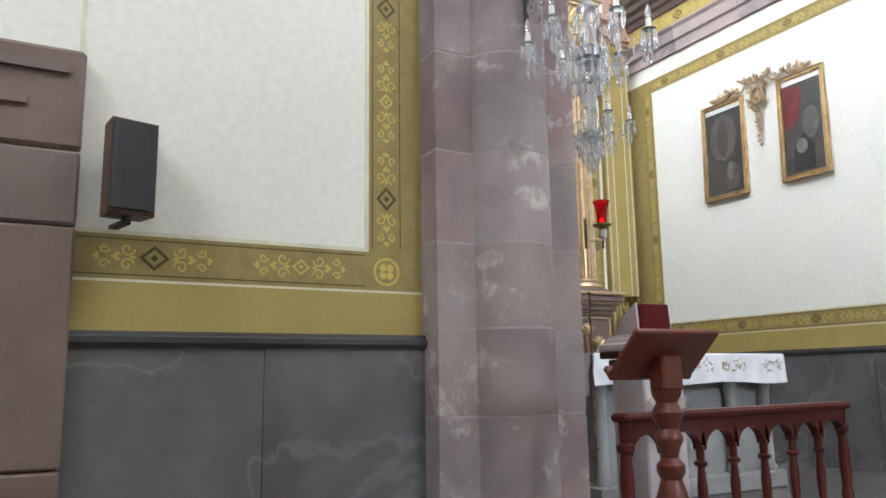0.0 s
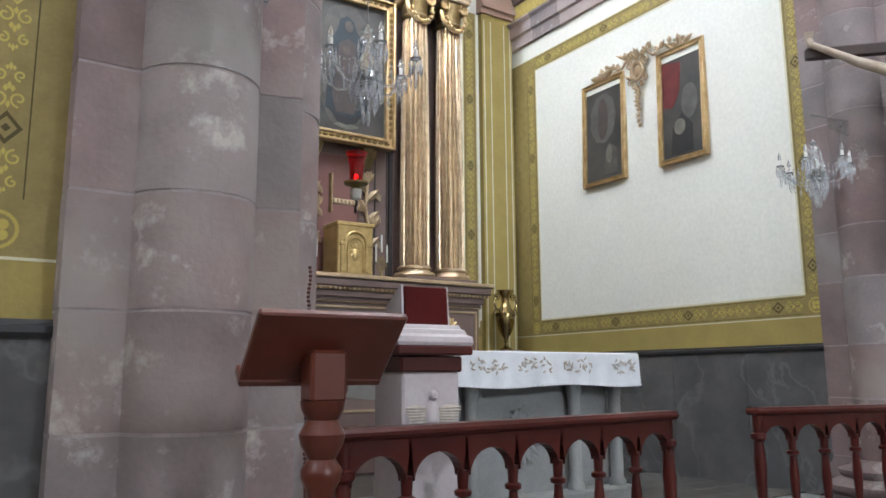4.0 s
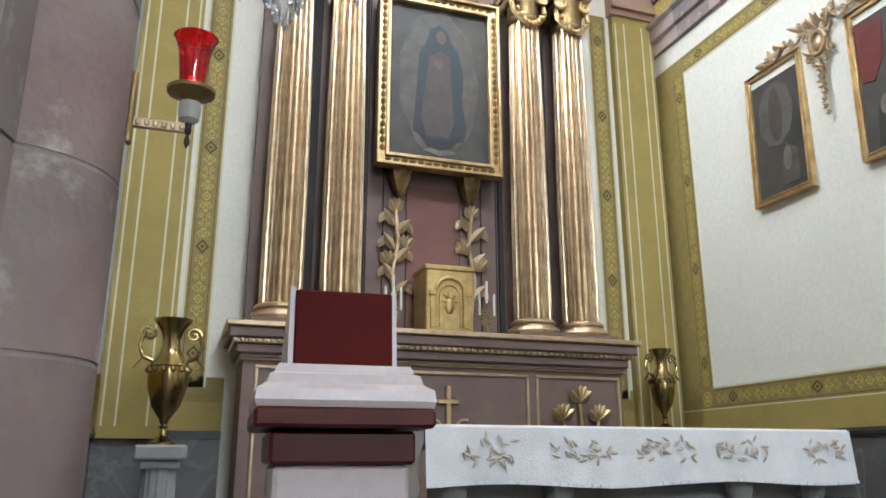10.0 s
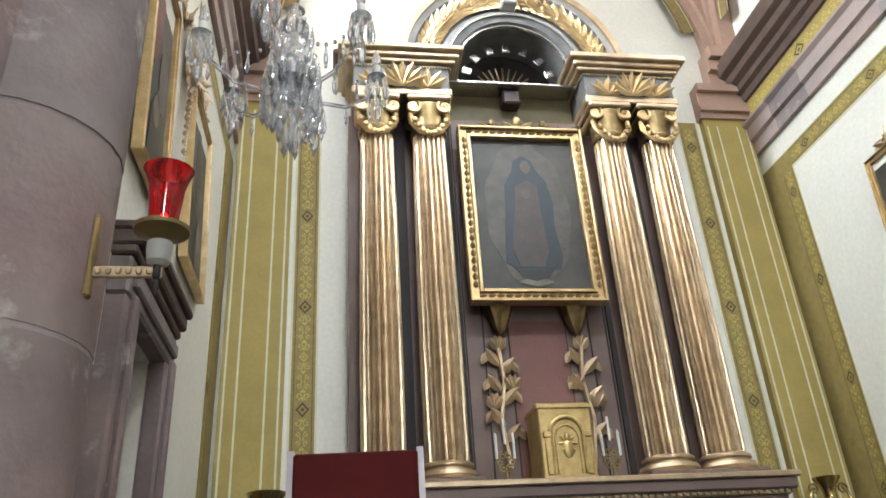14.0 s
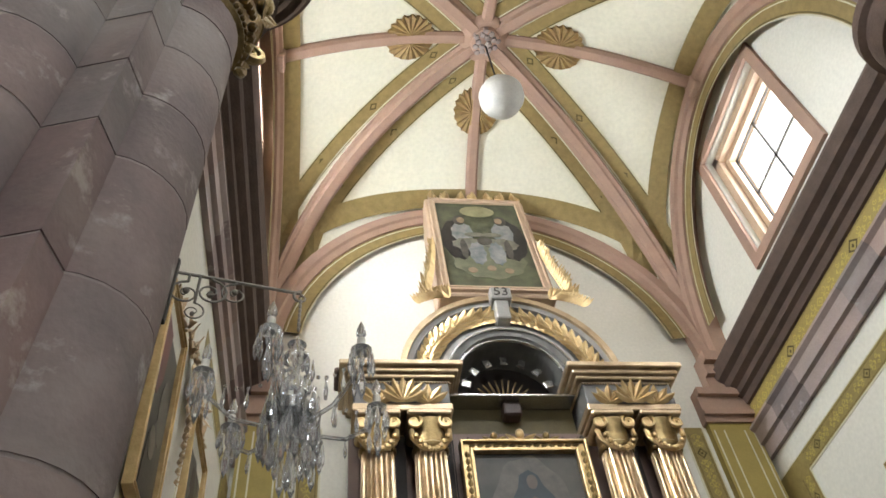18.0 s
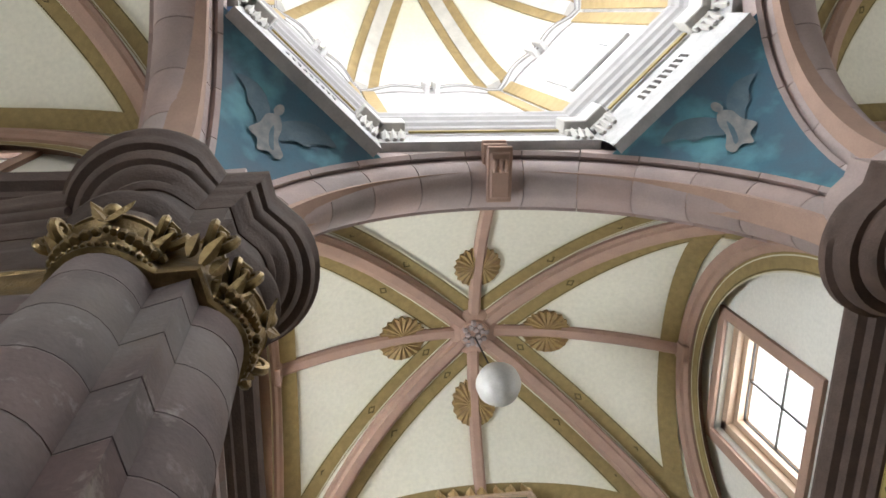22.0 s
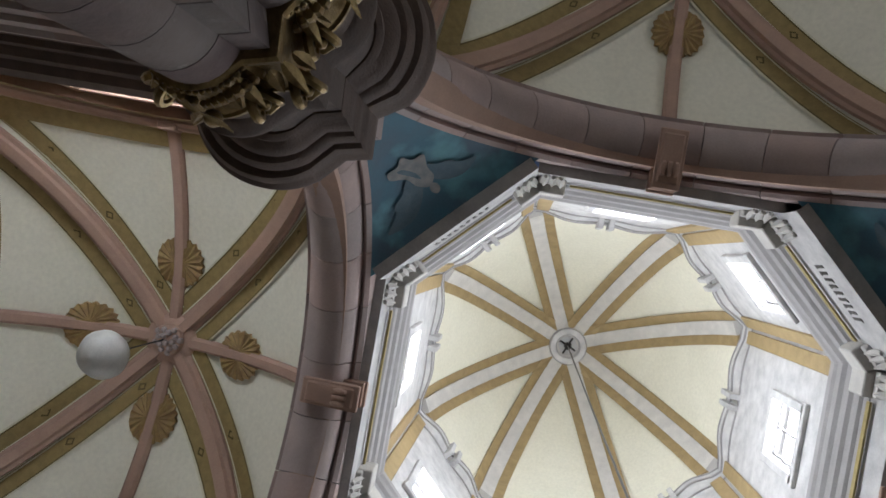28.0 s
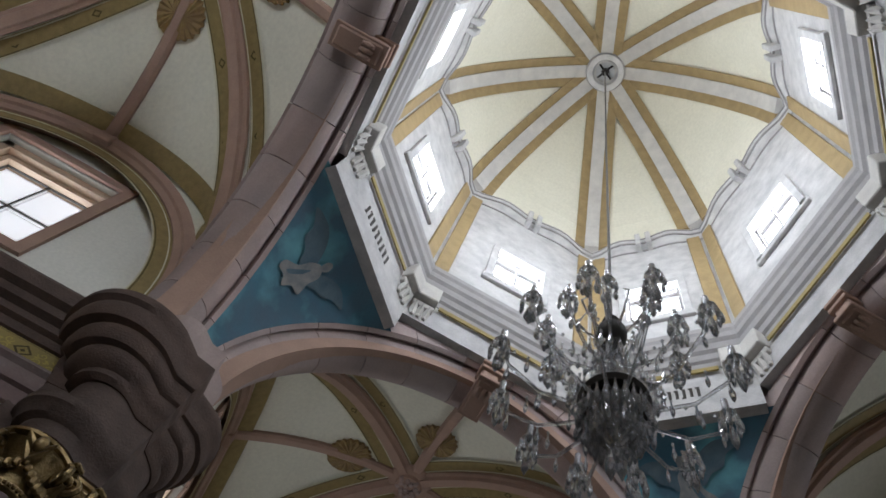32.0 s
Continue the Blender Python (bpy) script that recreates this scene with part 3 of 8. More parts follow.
        # shells that grow from both sides of the rib
        for hand in (1, -1):
            bm = M()
            s0 = 1.05 / reach
            base = P(c * s0, sn * s0, -0.05) + side * (0.06 * hand)
            along = (P(c * (s0 + 0.02), sn * (s0 + 0.02)) - P(c * (s0 - 0.02), sn * (s0 - 0.02))).normalized()
            n = 9
            ring = []
            for k in range(2 * n + 1):
                ang = math.pi * k / (2 * n)
                rr = 0.285 if k % 2 else 0.25
                q = base + along * (math.cos(ang) * rr * 1.2) + side * (hand * math.sin(ang) * rr * 0.95)
                ring.append((bm.verts.new(q - Vector((0, 0, 0.0 if k % 2 else 0.05))), bm.verts.new(q + Vector((0, 0, 0.06)))))
            hub, hub2 = bm.verts.new(base - Vector((0, 0, 0.06))), bm.verts.new(base + Vector((0, 0, 0.06)))
            for k in range(2 * n):
                bm.faces.new((hub, ring[k][0], ring[k + 1][0]))
                bm.faces.new((ring[k][0], ring[k][1], ring[k + 1][1], ring[k + 1][0]))
                bm.faces.new((hub2, ring[k + 1][1], ring[k][1]))
            part("shell", bm, SHELL, ceiling, "carved shell in ochre and brown")
        # foot of the ridge rib on the wall arch
        f = P(c * 0.985, sn * 0.985, -0.1)
        bm = M()
        turnm = Matrix.Translation(f) @ R @ Matrix.Rotation(a * math.pi / 2, 4, "Z")
        bevel_box(bm, -0.1, 0.1, -0.12, 0.12, -0.12, 0.1, 0.015, turnm)
        part("rib_foot", bm, RIBSTONE, ceiling)
    bm = M()
    lathe(bm, [(0.0, 0.05), (0.34, 0.05), (0.36, -0.06), (0.30, -0.12), (0.22, -0.14), (0.20, -0.2), (0.0, -0.22)], R @ Vector((0, mid, zb)), 18)
    boss = part("boss", bm, RIBSTONE, ceiling, "carved stone boss", True)
    bm = M()
    random.seed(5)
    for k in range(16):
        a, r = k * 2.4, 0.035 + 0.15 * (k / 16) ** 0.5
        c = R @ Vector((0, mid, zb)) + Vector((r * math.cos(a), r * math.sin(a), -0.22 + r * 0.25))
        blob(bm, c, 0.05, 0.05, 0.05 + random.random() * 0.03, 6, 4)
    part("carving", bm, STONE_PALE, boss, "weathered carved relief", True)
    # wall arches: a stone roll and a painted band
    for a in range(4):
        c, sn = round(math.cos(a * math.pi / 2)), round(math.sin(a * math.pi / 2))
        reach, wide = (hx, hy) if c else (hy, hx)
        inward = R @ Vector((-c, -sn, 0))
        along = R @ Vector((-sn, c, 0))
        bm, bb = M(), M()
        prev = None
        arcs = []
        for k in range(41):
            s = -math.cos(math.pi * k / 40)
            u, v = (c, s) if c else (s, sn)
            p = P(u, v)
            up = Vector((0, 0, 1))
            hand = 1 if (R.inverted() @ along).dot(Vector((0, 1, 0)) if c else Vector((1, 0, 0))) > 0 else -1
            nrm = (along * s * hand + up * math.sqrt(max(0.0, 1 - s * s))).normalized()
            arcs.append((p, nrm))
            row = [p + inward * q[0] - nrm * q[1] for q in ((-0.22, -0.03), (-0.22, 0.2), (0.05, 0.2), (0.08, 0.12), (0.12, 0.10), (0.12, -0.03))]
            ring = [bm.verts.new(q) for q in row]
            if prev:
                for i in range(6):
                    bm.faces.new((prev[i], prev[(i + 1) % 6], ring[(i + 1) % 6], ring[i]))
            prev = ring
        part("wall_arch", bm, RIBSTONE, ceiling, "moulded stone wall arch", True)
        if sn != -1:
            for d0, d1, off, mt in ((0.2, 0.42, 0.014, VBAND), (0.23, 0.245, 0.018, LINE), (0.385, 0.4, 0.018, OCHRE_DARK), (0.41, 0.428, 0.018, LINE)):
                bw = M()
                last = None
                for p, nrm in arcs[2:-2]:
                    pair = [bw.verts.new(p + inward * off - nrm * q) for q in (d0, d1)]
                    if last:
                        bw.faces.new((last[0], last[1], pair[1], pair[0]))
                    last = pair
                part("painted_band" if mt is VBAND else "painted_line", bw, mt, ceiling)
        bm = bb
        prev = None
        for k in range(41):
            s = -math.cos(math.pi * k / 40) * 0.995
            rows = []
            for w in (0.11, 0.32):
                q = 1 - w / reach
                u, v = (c * q, s * q) if c else (s * q, sn * q)
                rows.append(bm.verts.new(P(u, v, -0.055)))
            if prev:
                bm.faces.new((prev[0], prev[1], rows[1], rows[0]))
            prev = rows
        part("painted_band", bm, VBAND, ceiling, "ochre painted band")
    return ceiling


SHELL = mat("ochre_shell", (0.36, 0.25, 0.09), (0.22, 0.13, 0.06), 0.75, scale=9, bump=0.2)
vault("altar", 0, 2.82, 2.37, MID, SPRING, 10.47, BOSS)
vault("west", 90, 2.82, 2.66, 6.06, SPRING, 10.47, BOSS)
vault("east", -90, 2.82, 2.66, 6.06, SPRING, 10.47, BOSS)
vault("nave", 180, 2.82, 2.37, MID, SPRING, 10.47, BOSS, False)
vault("nave_far", 180, 2.82, 2.7, 10.9, SPRING, 10.47, BOSS, False)


# ---- the four arches of the crossing ----
RARCH = CROWN - SPRING
for kind, turn in ARMS.items():
    R = Matrix.Rotation(radians(turn), 4, "Z")
    arch = thing("crossing_arch", R @ Vector((0, 3.3, SPRING)), "wide round stone arch of rolled voussoirs at the crossing", "arch", "crossing arches", "structure")
    back = arch.matrix_basis.inverted()
    prof = [(-0.25, 0.3), (-0.25, 0.02), (-0.2, -0.02), (-0.17, 0.0)]
    for k in range(13):
        a = math.pi - math.pi * k / 12
        prof.append((0.3 * math.cos(a) + 0.15, 0.03 - 0.33 * math.sin(a)))
    prof += [(0.5, 0.02), (0.5, 0.3)]
    count = 13
    for i in range(count):
        a0, a1 = math.pi * i / count + 0.002, math.pi * (i + 1) / count - 0.002
        pts, sides, ups = [], [], []
        for k in range(6):
            a = a0 + (a1 - a0) * k / 5
            o = Vector((math.cos(a), 0, math.sin(a)))
            pts.append(back @ (R @ (Vector((0, A + 0.25, SPRING)) + o * RARCH)))
            sides.append(R.to_3x3() @ Vector((0, 1, 0)))
            ups.append(R.to_3x3() @ o)
        part("voussoir", sweep(M(), pts, sides, ups, prof), STONE_PALE, arch, "", True)
    # the wall over the arch, up to the drum
    bm = M()
    rings = []
    for k in range(25):
        a = math.pi * k / 24
        x, z = (RARCH + 0.12) * math.cos(a), SPRING + (RARCH + 0.12) * math.sin(a)
        rings.append([bm.verts.new(back @ (R @ Vector(c))) for c in ((x, A + 0.1, z), (x, A + 0.35, z), (x, A + 0.35, 11.25), (x, A + 0.1, 11.25))])
    for p, q in zip(rings, rings[1:]):
        for i in range(4):
            bm.faces.new((p[i], p[(i + 1) % 4], q[(i + 1) % 4], q[i]))
    part("spandrel", bm, STONE_PALE, arch)
    # carved keystone
    bm = M()
    m = back @ R
    bevel_box(bm, -0.12, 0.12, A - 0.06, A + 0.5, CROWN - 0.42, CROWN + 0.1, 0.02, m)
    for z, d in ((CROWN - 0.02, 0.14), (CROWN - 0.1, 0.11), (CROWN - 0.36, 0.12)):
        bevel_box(bm, -0.15, 0.15, A - d, A + 0.55, z - 0.035, z + 0.03, 0.01, m)
    for k in (-1, 0, 1):
        blob(bm, (k * 0.07, A + 0.1, CROWN - 0.44), 0.04, 0.1, 0.05, 6, 4, m)
    part("keystone", bm, RIBSTONE, arch, "carved keystone with leaves")


# ---- pendentives, drum and dome ----
S = 1.40
OCT = [(-S, AO), (S, AO), (AO, S), (AO, -S), (S, -AO), (-S, -AO), (-AO, -S), (-AO, S)]
RF = RARCH + 0.02
pend = []
for q, (sx, sy) in enumerate(((1, 1), (1, -1), (-1, -1), (-1, 1))):
    bm = M()
    rows = []
    zt = SPRING + math.sqrt(RF ** 2 - S ** 2)
    for j in range(15):
        z = SPRING - 0.1 + (zt - SPRING + 0.1) * (j / 14) ** 0.8
        xa = math.sqrt(max(0, RF ** 2 - max(0, z - SPRING) ** 2))
        row = []
        for k in range(13):
            f = k / 12
            p = Vector((xa + (A - xa) * f, A + (xa - A) * f, z))
            b = 0.105 * (A - xa) * math.sin(math.pi * f) * (1 - (j / 14) ** 2)
            p += Vector((b, b, 0))
            row.append(bm.verts.new((p.x * sx, p.y * sy, p.z)))
        rows.append(row)
    for p, q2 in zip(rows, rows[1:]):
        for k in range(12):
            bm.faces.new((p[k], p[k + 1], q2[k + 1], q2[k]))
    pend.append(structure("pendentive", bm, BLUE, "blue frescoed pendentive with a faded winged figure", "pendentive", True))


def octo(s):
    return [(x * s, y * s) for x, y in OCT]


def octring(bm, prof):
    """A moulding round the octagon. prof: (inward, height)."""
    rings = []
    for inn, z in prof:
        s = 1 - inn / AO
        rings.append([bm.verts.new((x * s, y * s, z)) for x, y in OCT])
    for p, q in zip(rings, rings[1:]):
        for i in range(8):
            bm.faces.new((p[i], p[(i + 1) % 8], q[(i + 1) % 8], q[i]))
    return bm


zt = SPRING + math.sqrt(RF ** 2 - S ** 2)
frieze = thing("drum_frieze", (0, 0, 0), "white lettered frieze under the drum", "frieze", "", "structure")
for i in range(8):
    bm = M()
    p, q = (tuple(c * 0.995 for c in OCT[k % 8]) for k in (i, i + 1))
    n = Vector((p[0] + q[0], p[1] + q[1], 0)).normalized()
    lo = zt if i % 2 else CROWN + 0.1
    v = [bm.verts.new((a[0] + n.x * d, a[1] + n.y * d, z)) for z in (lo - 0.05, 11.25) for d in (0.0, 0.3) for a in (p, q)]
    for f in ((0, 1, 5, 4), (2, 6, 7, 3), (0, 2, 3, 1), (4, 5, 7, 6)):
        bm.faces.new([v[k] for k in f])
    part("frieze_block", bm, DRUMWHITE, frieze)
bm = octring(M(), [(-0.02, 11.1), (0.03, 11.14), (0.035, 11.26), (0.07, 11.3), (0.08, 11.43), (0.12, 11.48), (0.13, 11.62), (0.17, 11.68), (0.175, 11.8), (0.2, 11.86), (0.2, 11.97), (0.16, 12.0), (-0.1, 12.02)])
structure("drum_cornice", bm, DRUMGREY, "grey stepped stone cornice of the drum", "cornice")
drum = thing("drum", (0, 0, 11.3), "white octagonal drum with eight bright windows", "drum", "", "structure")
DW, DZ0, DZ1, DTOP = 0.44, 12.92, 14.12, 16.55
for i in range(8):
    p, q = Vector((*OCT[i], 0)) * 0.985, Vector((*OCT[(i + 1) % 8], 0)) * 0.985
    c = (p + q) / 2
    n = c.normalized()
    e = (q - p).normalized()
    h = (q - p).length / 2
    m = Matrix.Translation(c - Vector((0, 0, 11.3))) @ Matrix(((e.x, n.x, 0, 0), (e.y, n.y, 0, 0), (0, 0, 1, 0), (0, 0, 0, 1)))
    bm = M()
    for a0, a1, z0, z1 in ((-h, -DW, 11.3, DTOP), (DW, h, 11.3, DTOP), (-DW, DW, 11.3, DZ0), (-DW, DW, DZ1, DTOP)):
        box(bm, a0, a1, 0, 0.4, z0, z1, m)
    part("wall", bm, DRUMWHITE, drum)
    win = thing("window_%d" % (11 + i), c + n * 0.2, "bright leaded drum window", "window", "drum windows", "structure")
    win.location = c + n * 0.2 + Vector((0, 0, DZ0))
    rot = Matrix(((e.x, n.x, 0), (e.y, n.y, 0), (0, 0, 1))).to_4x4()
    win.matrix_basis = Matrix.Translation(win.location) @ rot
    bm = box(M(), -DW + 0.02, DW - 0.02, 0.02, 0.03, 0.02, DZ1 - DZ0 - 0.02)
    pane = part("pane", bm, PANE, win)
    bm = M()
    for x in (-DW + 0.03, 0, DW - 0.03):
        box(bm, x - 0.016, x + 0.016, -0.11, -0.08, 0, DZ1 - DZ0)
    for z in (0.02, 0.42, 0.83, DZ1 - DZ0 - 0.02):
        box(bm, -DW, DW, -0.106, -0.084, z - 0.013, z + 0.013)
    part("frame", bm, DRUMGREY, win)
    # surround and yellow panels
    bm = M()
    for a0, a1, z0, z1 in ((-DW - 0.13, -DW, DZ0 - 0.1, DZ1 + 0.1), (DW, DW + 0.13, DZ0 - 0.1, DZ1 + 0.1), (-DW, DW, DZ1, DZ1 + 0.13), (-DW - 0.16, DW + 0.16, DZ0 - 0.16, DZ0)):
        bevel_box(bm, a0, a1, -0.07, 0.0, z0, z1, 0.012, m)
    part("window_surround", bm, DRUMWHITE, drum)
    for sgn in (-1, 1):
        x0, x1 = sorted((sgn * (h - 0.05), sgn * (h - 0.29)))
        bm = bevel_box(M(), x0, x1, -0.05, 0.0, 12.0, DTOP - 0.5, 0.01, m)
        part("pilaster", bm, RIBOCHRE, drum, "ochre painted corner pilaster")
# the wavy cornice at the foot of the dome
bm = M()
rings = []
per = 14
for inn, z, wave in ((0.03, 15.85, 0.0), (0.06, 16.0, 0.05), (0.09, 16.12, 0.1), (0.12, 16.3, 0.09), (0.14, 16.35, 0.09), (0.15, 16.5, 0.09), (0.12, 16.56, 0.07), (-0.05, 16.6, 0.0)):
    ring = []
    for i in range(8):
        p, q = Vector((*OCT[i], 0)), Vector((*OCT[(i + 1) % 8], 0))
        n = (p + q).normalized()
        for k in range(per):
            f = k / per
            c = p.lerp(q, f) * (1 - inn / AO)
            bulge = 0.6 * wave * (0.7 * math.cos(math.tau * 2 * f) + 0.5 * math.cos(math.tau * f))
            ring.append(bm.verts.new((c.x + n.x * bulge, c.y + n.y * bulge, z - 0.6 * bulge)))
    rings.append(ring)
for p, q in zip(rings, rings[1:]):
    for i in range(8 * per):
        bm.faces.new((p[i], p[(i + 1) % (8 * per)], q[(i + 1) % (8 * per)], q[i]))
part("wavy_cornice", bm, DRUMWHITE, drum, "undulating white cornice", True).location = (0, 0, -11.3)
for inn0, inn1, z0, z1, wave in ((0.065, 0.08, 15.97, 16.0, 0.045), (0.125, 0.145, 16.265, 16.3, 0.09), (0.155, 0.162, 16.43, 16.465, 0.09)):
    bm = M()
    rings = []
    for inn, z in ((inn0 - 0.06, z0), (inn1, z0), (inn1, z1), (inn0 - 0.06, z1)):
        ring = []
        for i in range(8):
            p, q = Vector((*OCT[i], 0)), Vector((*OCT[(i + 1) % 8], 0))
            n = (p + q).normalized()
            for k in range(per):
                f = k / per
                c = p.lerp(q, f) * (1 - inn / AO)
                bulge = 0.6 * wave * (0.7 * math.cos(math.tau * 2 * f) + 0.5 * math.cos(math.tau * f))
                ring.append(bm.verts.new((c.x + n.x * bulge, c.y + n.y * bulge, z - 0.6 * bulge)))
        rings.append(ring)
    for p, q in zip(rings, rings[1:]):
        for i in range(8 * per):
            bm.faces.new((p[i], p[(i + 1) % (8 * per)], q[(i + 1) % (8 * per)], q[i]))
    part("cornice_fillet", bm, DRUMGREY, drum, "thin grey fillet").location = (0, 0, -11.3)
bm = M()
for i in range(8):
    p, q = Vector((*OCT[i], 0)), Vector((*OCT[(i + 1) % 8], 0))
    c = (p + q) / 2 * 0.95
    n, e = c.normalized(), (q - p).normalized()
    m = Matrix.Translation(c) @ Matrix(((e.x, n.x, 0, 0), (e.y, n.y, 0, 0), (0, 0, 1, 0), (0, 0, 0, 1)))
    for sgn in (-1, 1):
        bevel_box(bm, sgn * 0.1 - 0.05, sgn * 0.1 + 0.05, -0.1, 0.1, 15.95, 16.55, 0.015, m)
part("scroll_bracket", bm, DRUMWHITE, drum, "pairs of plaster brackets").location = (0, 0, -11.3)

DOMEZ, DOMEH = 16.55, 3.85
NZ = 16
levels = [(1 - 0.93 * (k / NZ) ** 1.0, DOMEZ + DOMEH * (1 - (1 - 0.93 * k / NZ) ** 1.6) ** (1 / 1.35)) for k in range(NZ + 1)]
bm = M()
rings = [[bm.verts.new((x * 0.97 * c, y * 0.97 * c, z)) for x, y in OCT] for c, z in levels]
for p, q in zip(rings, rings[1:]):
    for i in range(8):
        bm.faces.new((p[i], p[(i + 1) % 8], q[(i + 1) % 8], q[i]))
dome = structure("ceiling_dome", bm, VAULT, "cream octagonal dome with eight painted ribs", "dome")
for i in range(8):
    corner = Vector((*OCT[i], 0)) * 0.97
    d = corner.normalized()
    side = Vector((d.y, -d.x, 0))
    pts, ups = [], []
    for k, (c, z) in enumerate(levels):
        pts.append(Vector((corner.x * c, corner.y * c, z)))
        a = math.pi / 2 * k / NZ * 0.955
        ups.append((d * math.cos(a) + Vector((0, 0, 1)) * math.sin(a)).normalized())
    for name, w0, w1, mt, depth in (("rib", -0.14, 0.14, DRUMGREY2, 0.07), ("rib_edge", 0.14, 0.34, RIBOCHRE, 0.03), ("rib_edge", -0.34, -0.14, RIBOCHRE, 0.03)):
        prof = [(w0, 0.06), (w0, -depth - 0.414 * abs(w0)), (w1, -depth - 0.414 * abs(w1)), (w1, 0.06)]
        part(name, sweep(M(), pts, [side] * (NZ + 1), ups, prof), mt, dome)
bm = lathe(M(), [(0.26, 0.3), (0.26, -0.1), (0.3, -0.16), (0.42, -0.16), (0.45, -0.06), (0.45, 0.1)], (0, 0, 20.2), 24)
part("oculus_ring", bm, DRUMWHITE, dome, "white ring of the oculus", True)
bm = lathe(M(), [(0.27, 0.0), (0.27, 0.9), (0.2, 1.1), (0.0, 1.2)], (0, 0, 20.35), 16)
part("lantern", bm, DRUMGREY2, dome, "grey lantern shaft", True)
bm = M()
for a in (0.4, 2.0):
    tube(bm, [(0.26 * math.cos(a), 0.26 * math.sin(a), 20.25), (-0.26 * math.cos(a), -0.26 * math.sin(a), 20.25)], 0.025, 6)
for k in range(5):
    blob(bm, (0.05 * math.cos(k * 1.3), 0.05 * math.sin(k * 1.3), 20.17), 0.05, 0.05, 0.06, 6, 4)
part("hook_bars", bm, IRON, dome, "iron bars that carry the chandelier")


# ---- piers of the crossing ----
CA, CC, RS = (3.11, 2.79), (2.71, 3.07), 0.245
TIP = [(2.87, 2.74), (2.69, 2.69), (2.65, 2.88), (2.95, 3.0)]
CORE = [(3.58, 2.74), (3.58, 3.58), (2.72, 3.58), (2.72, 3.1), (2.86, 2.9), (3.02, 2.74)]


def circle(c, r, n=22):
    return [(c[0] + r * math.cos(math.tau * k / n), c[1] + r * math.sin(math.tau * k / n)) for k in range(n)]


def trefoil(off):
    """The outline of the pier's mouldings, from one wall round the corner to the other."""
    pts = [(4.3, 2.86 - off * 0.3), (3.62 + off * 0.5, 2.8 - off * 0.3)]
    for k in range(15):
        a = radians(-8 - 118 * k / 14)
        pts.append((CA[0] + off * 0.35 + (RS + off) * math.cos(a), CA[1] + off * 0.25 + (RS + off) * math.sin(a)))
    pts += [(2.86 - off * 0.3, 2.66 - off * 0.2), (2.66 - off * 0.55, 2.65 - off * 0.2), (2.62 - off * 0.55, 2.82 - off * 0.15)]
    for k in range(15):
        a = radians(216 - 122 * k / 14)
        pts.append((CC[0] + off * 0.08 + (RS + off) * math.cos(a), CC[1] + off * 0.6 + (RS + off) * math.sin(a)))
    pts += [(2.72 - off * 0.4, 3.56 + off * 0.5), (2.96, 3.58 + off * 0.6), (2.98, 4.0)]
    return pts


def loop_mesh(bm, levels, flip):
    """Joins trefoil outlines of the same count, given as (offset, height)."""
    rings = [[bm.verts.new(flip(x, y, z)) for x, y in trefoil(o)] for o, z in levels]
    for p, q in zip(rings, rings[1:]):
        for i in range(len(p) - 1):
            bm.faces.new((p[i], p[i + 1], q[i + 1], q[i]))
    for ring in (rings[0], rings[-1]):
        back = [bm.verts.new(flip(3.9, 3.9, levels[0 if ring is rings[0] else -1][1]))]
        bm.faces.new(ring + back)
    return bm


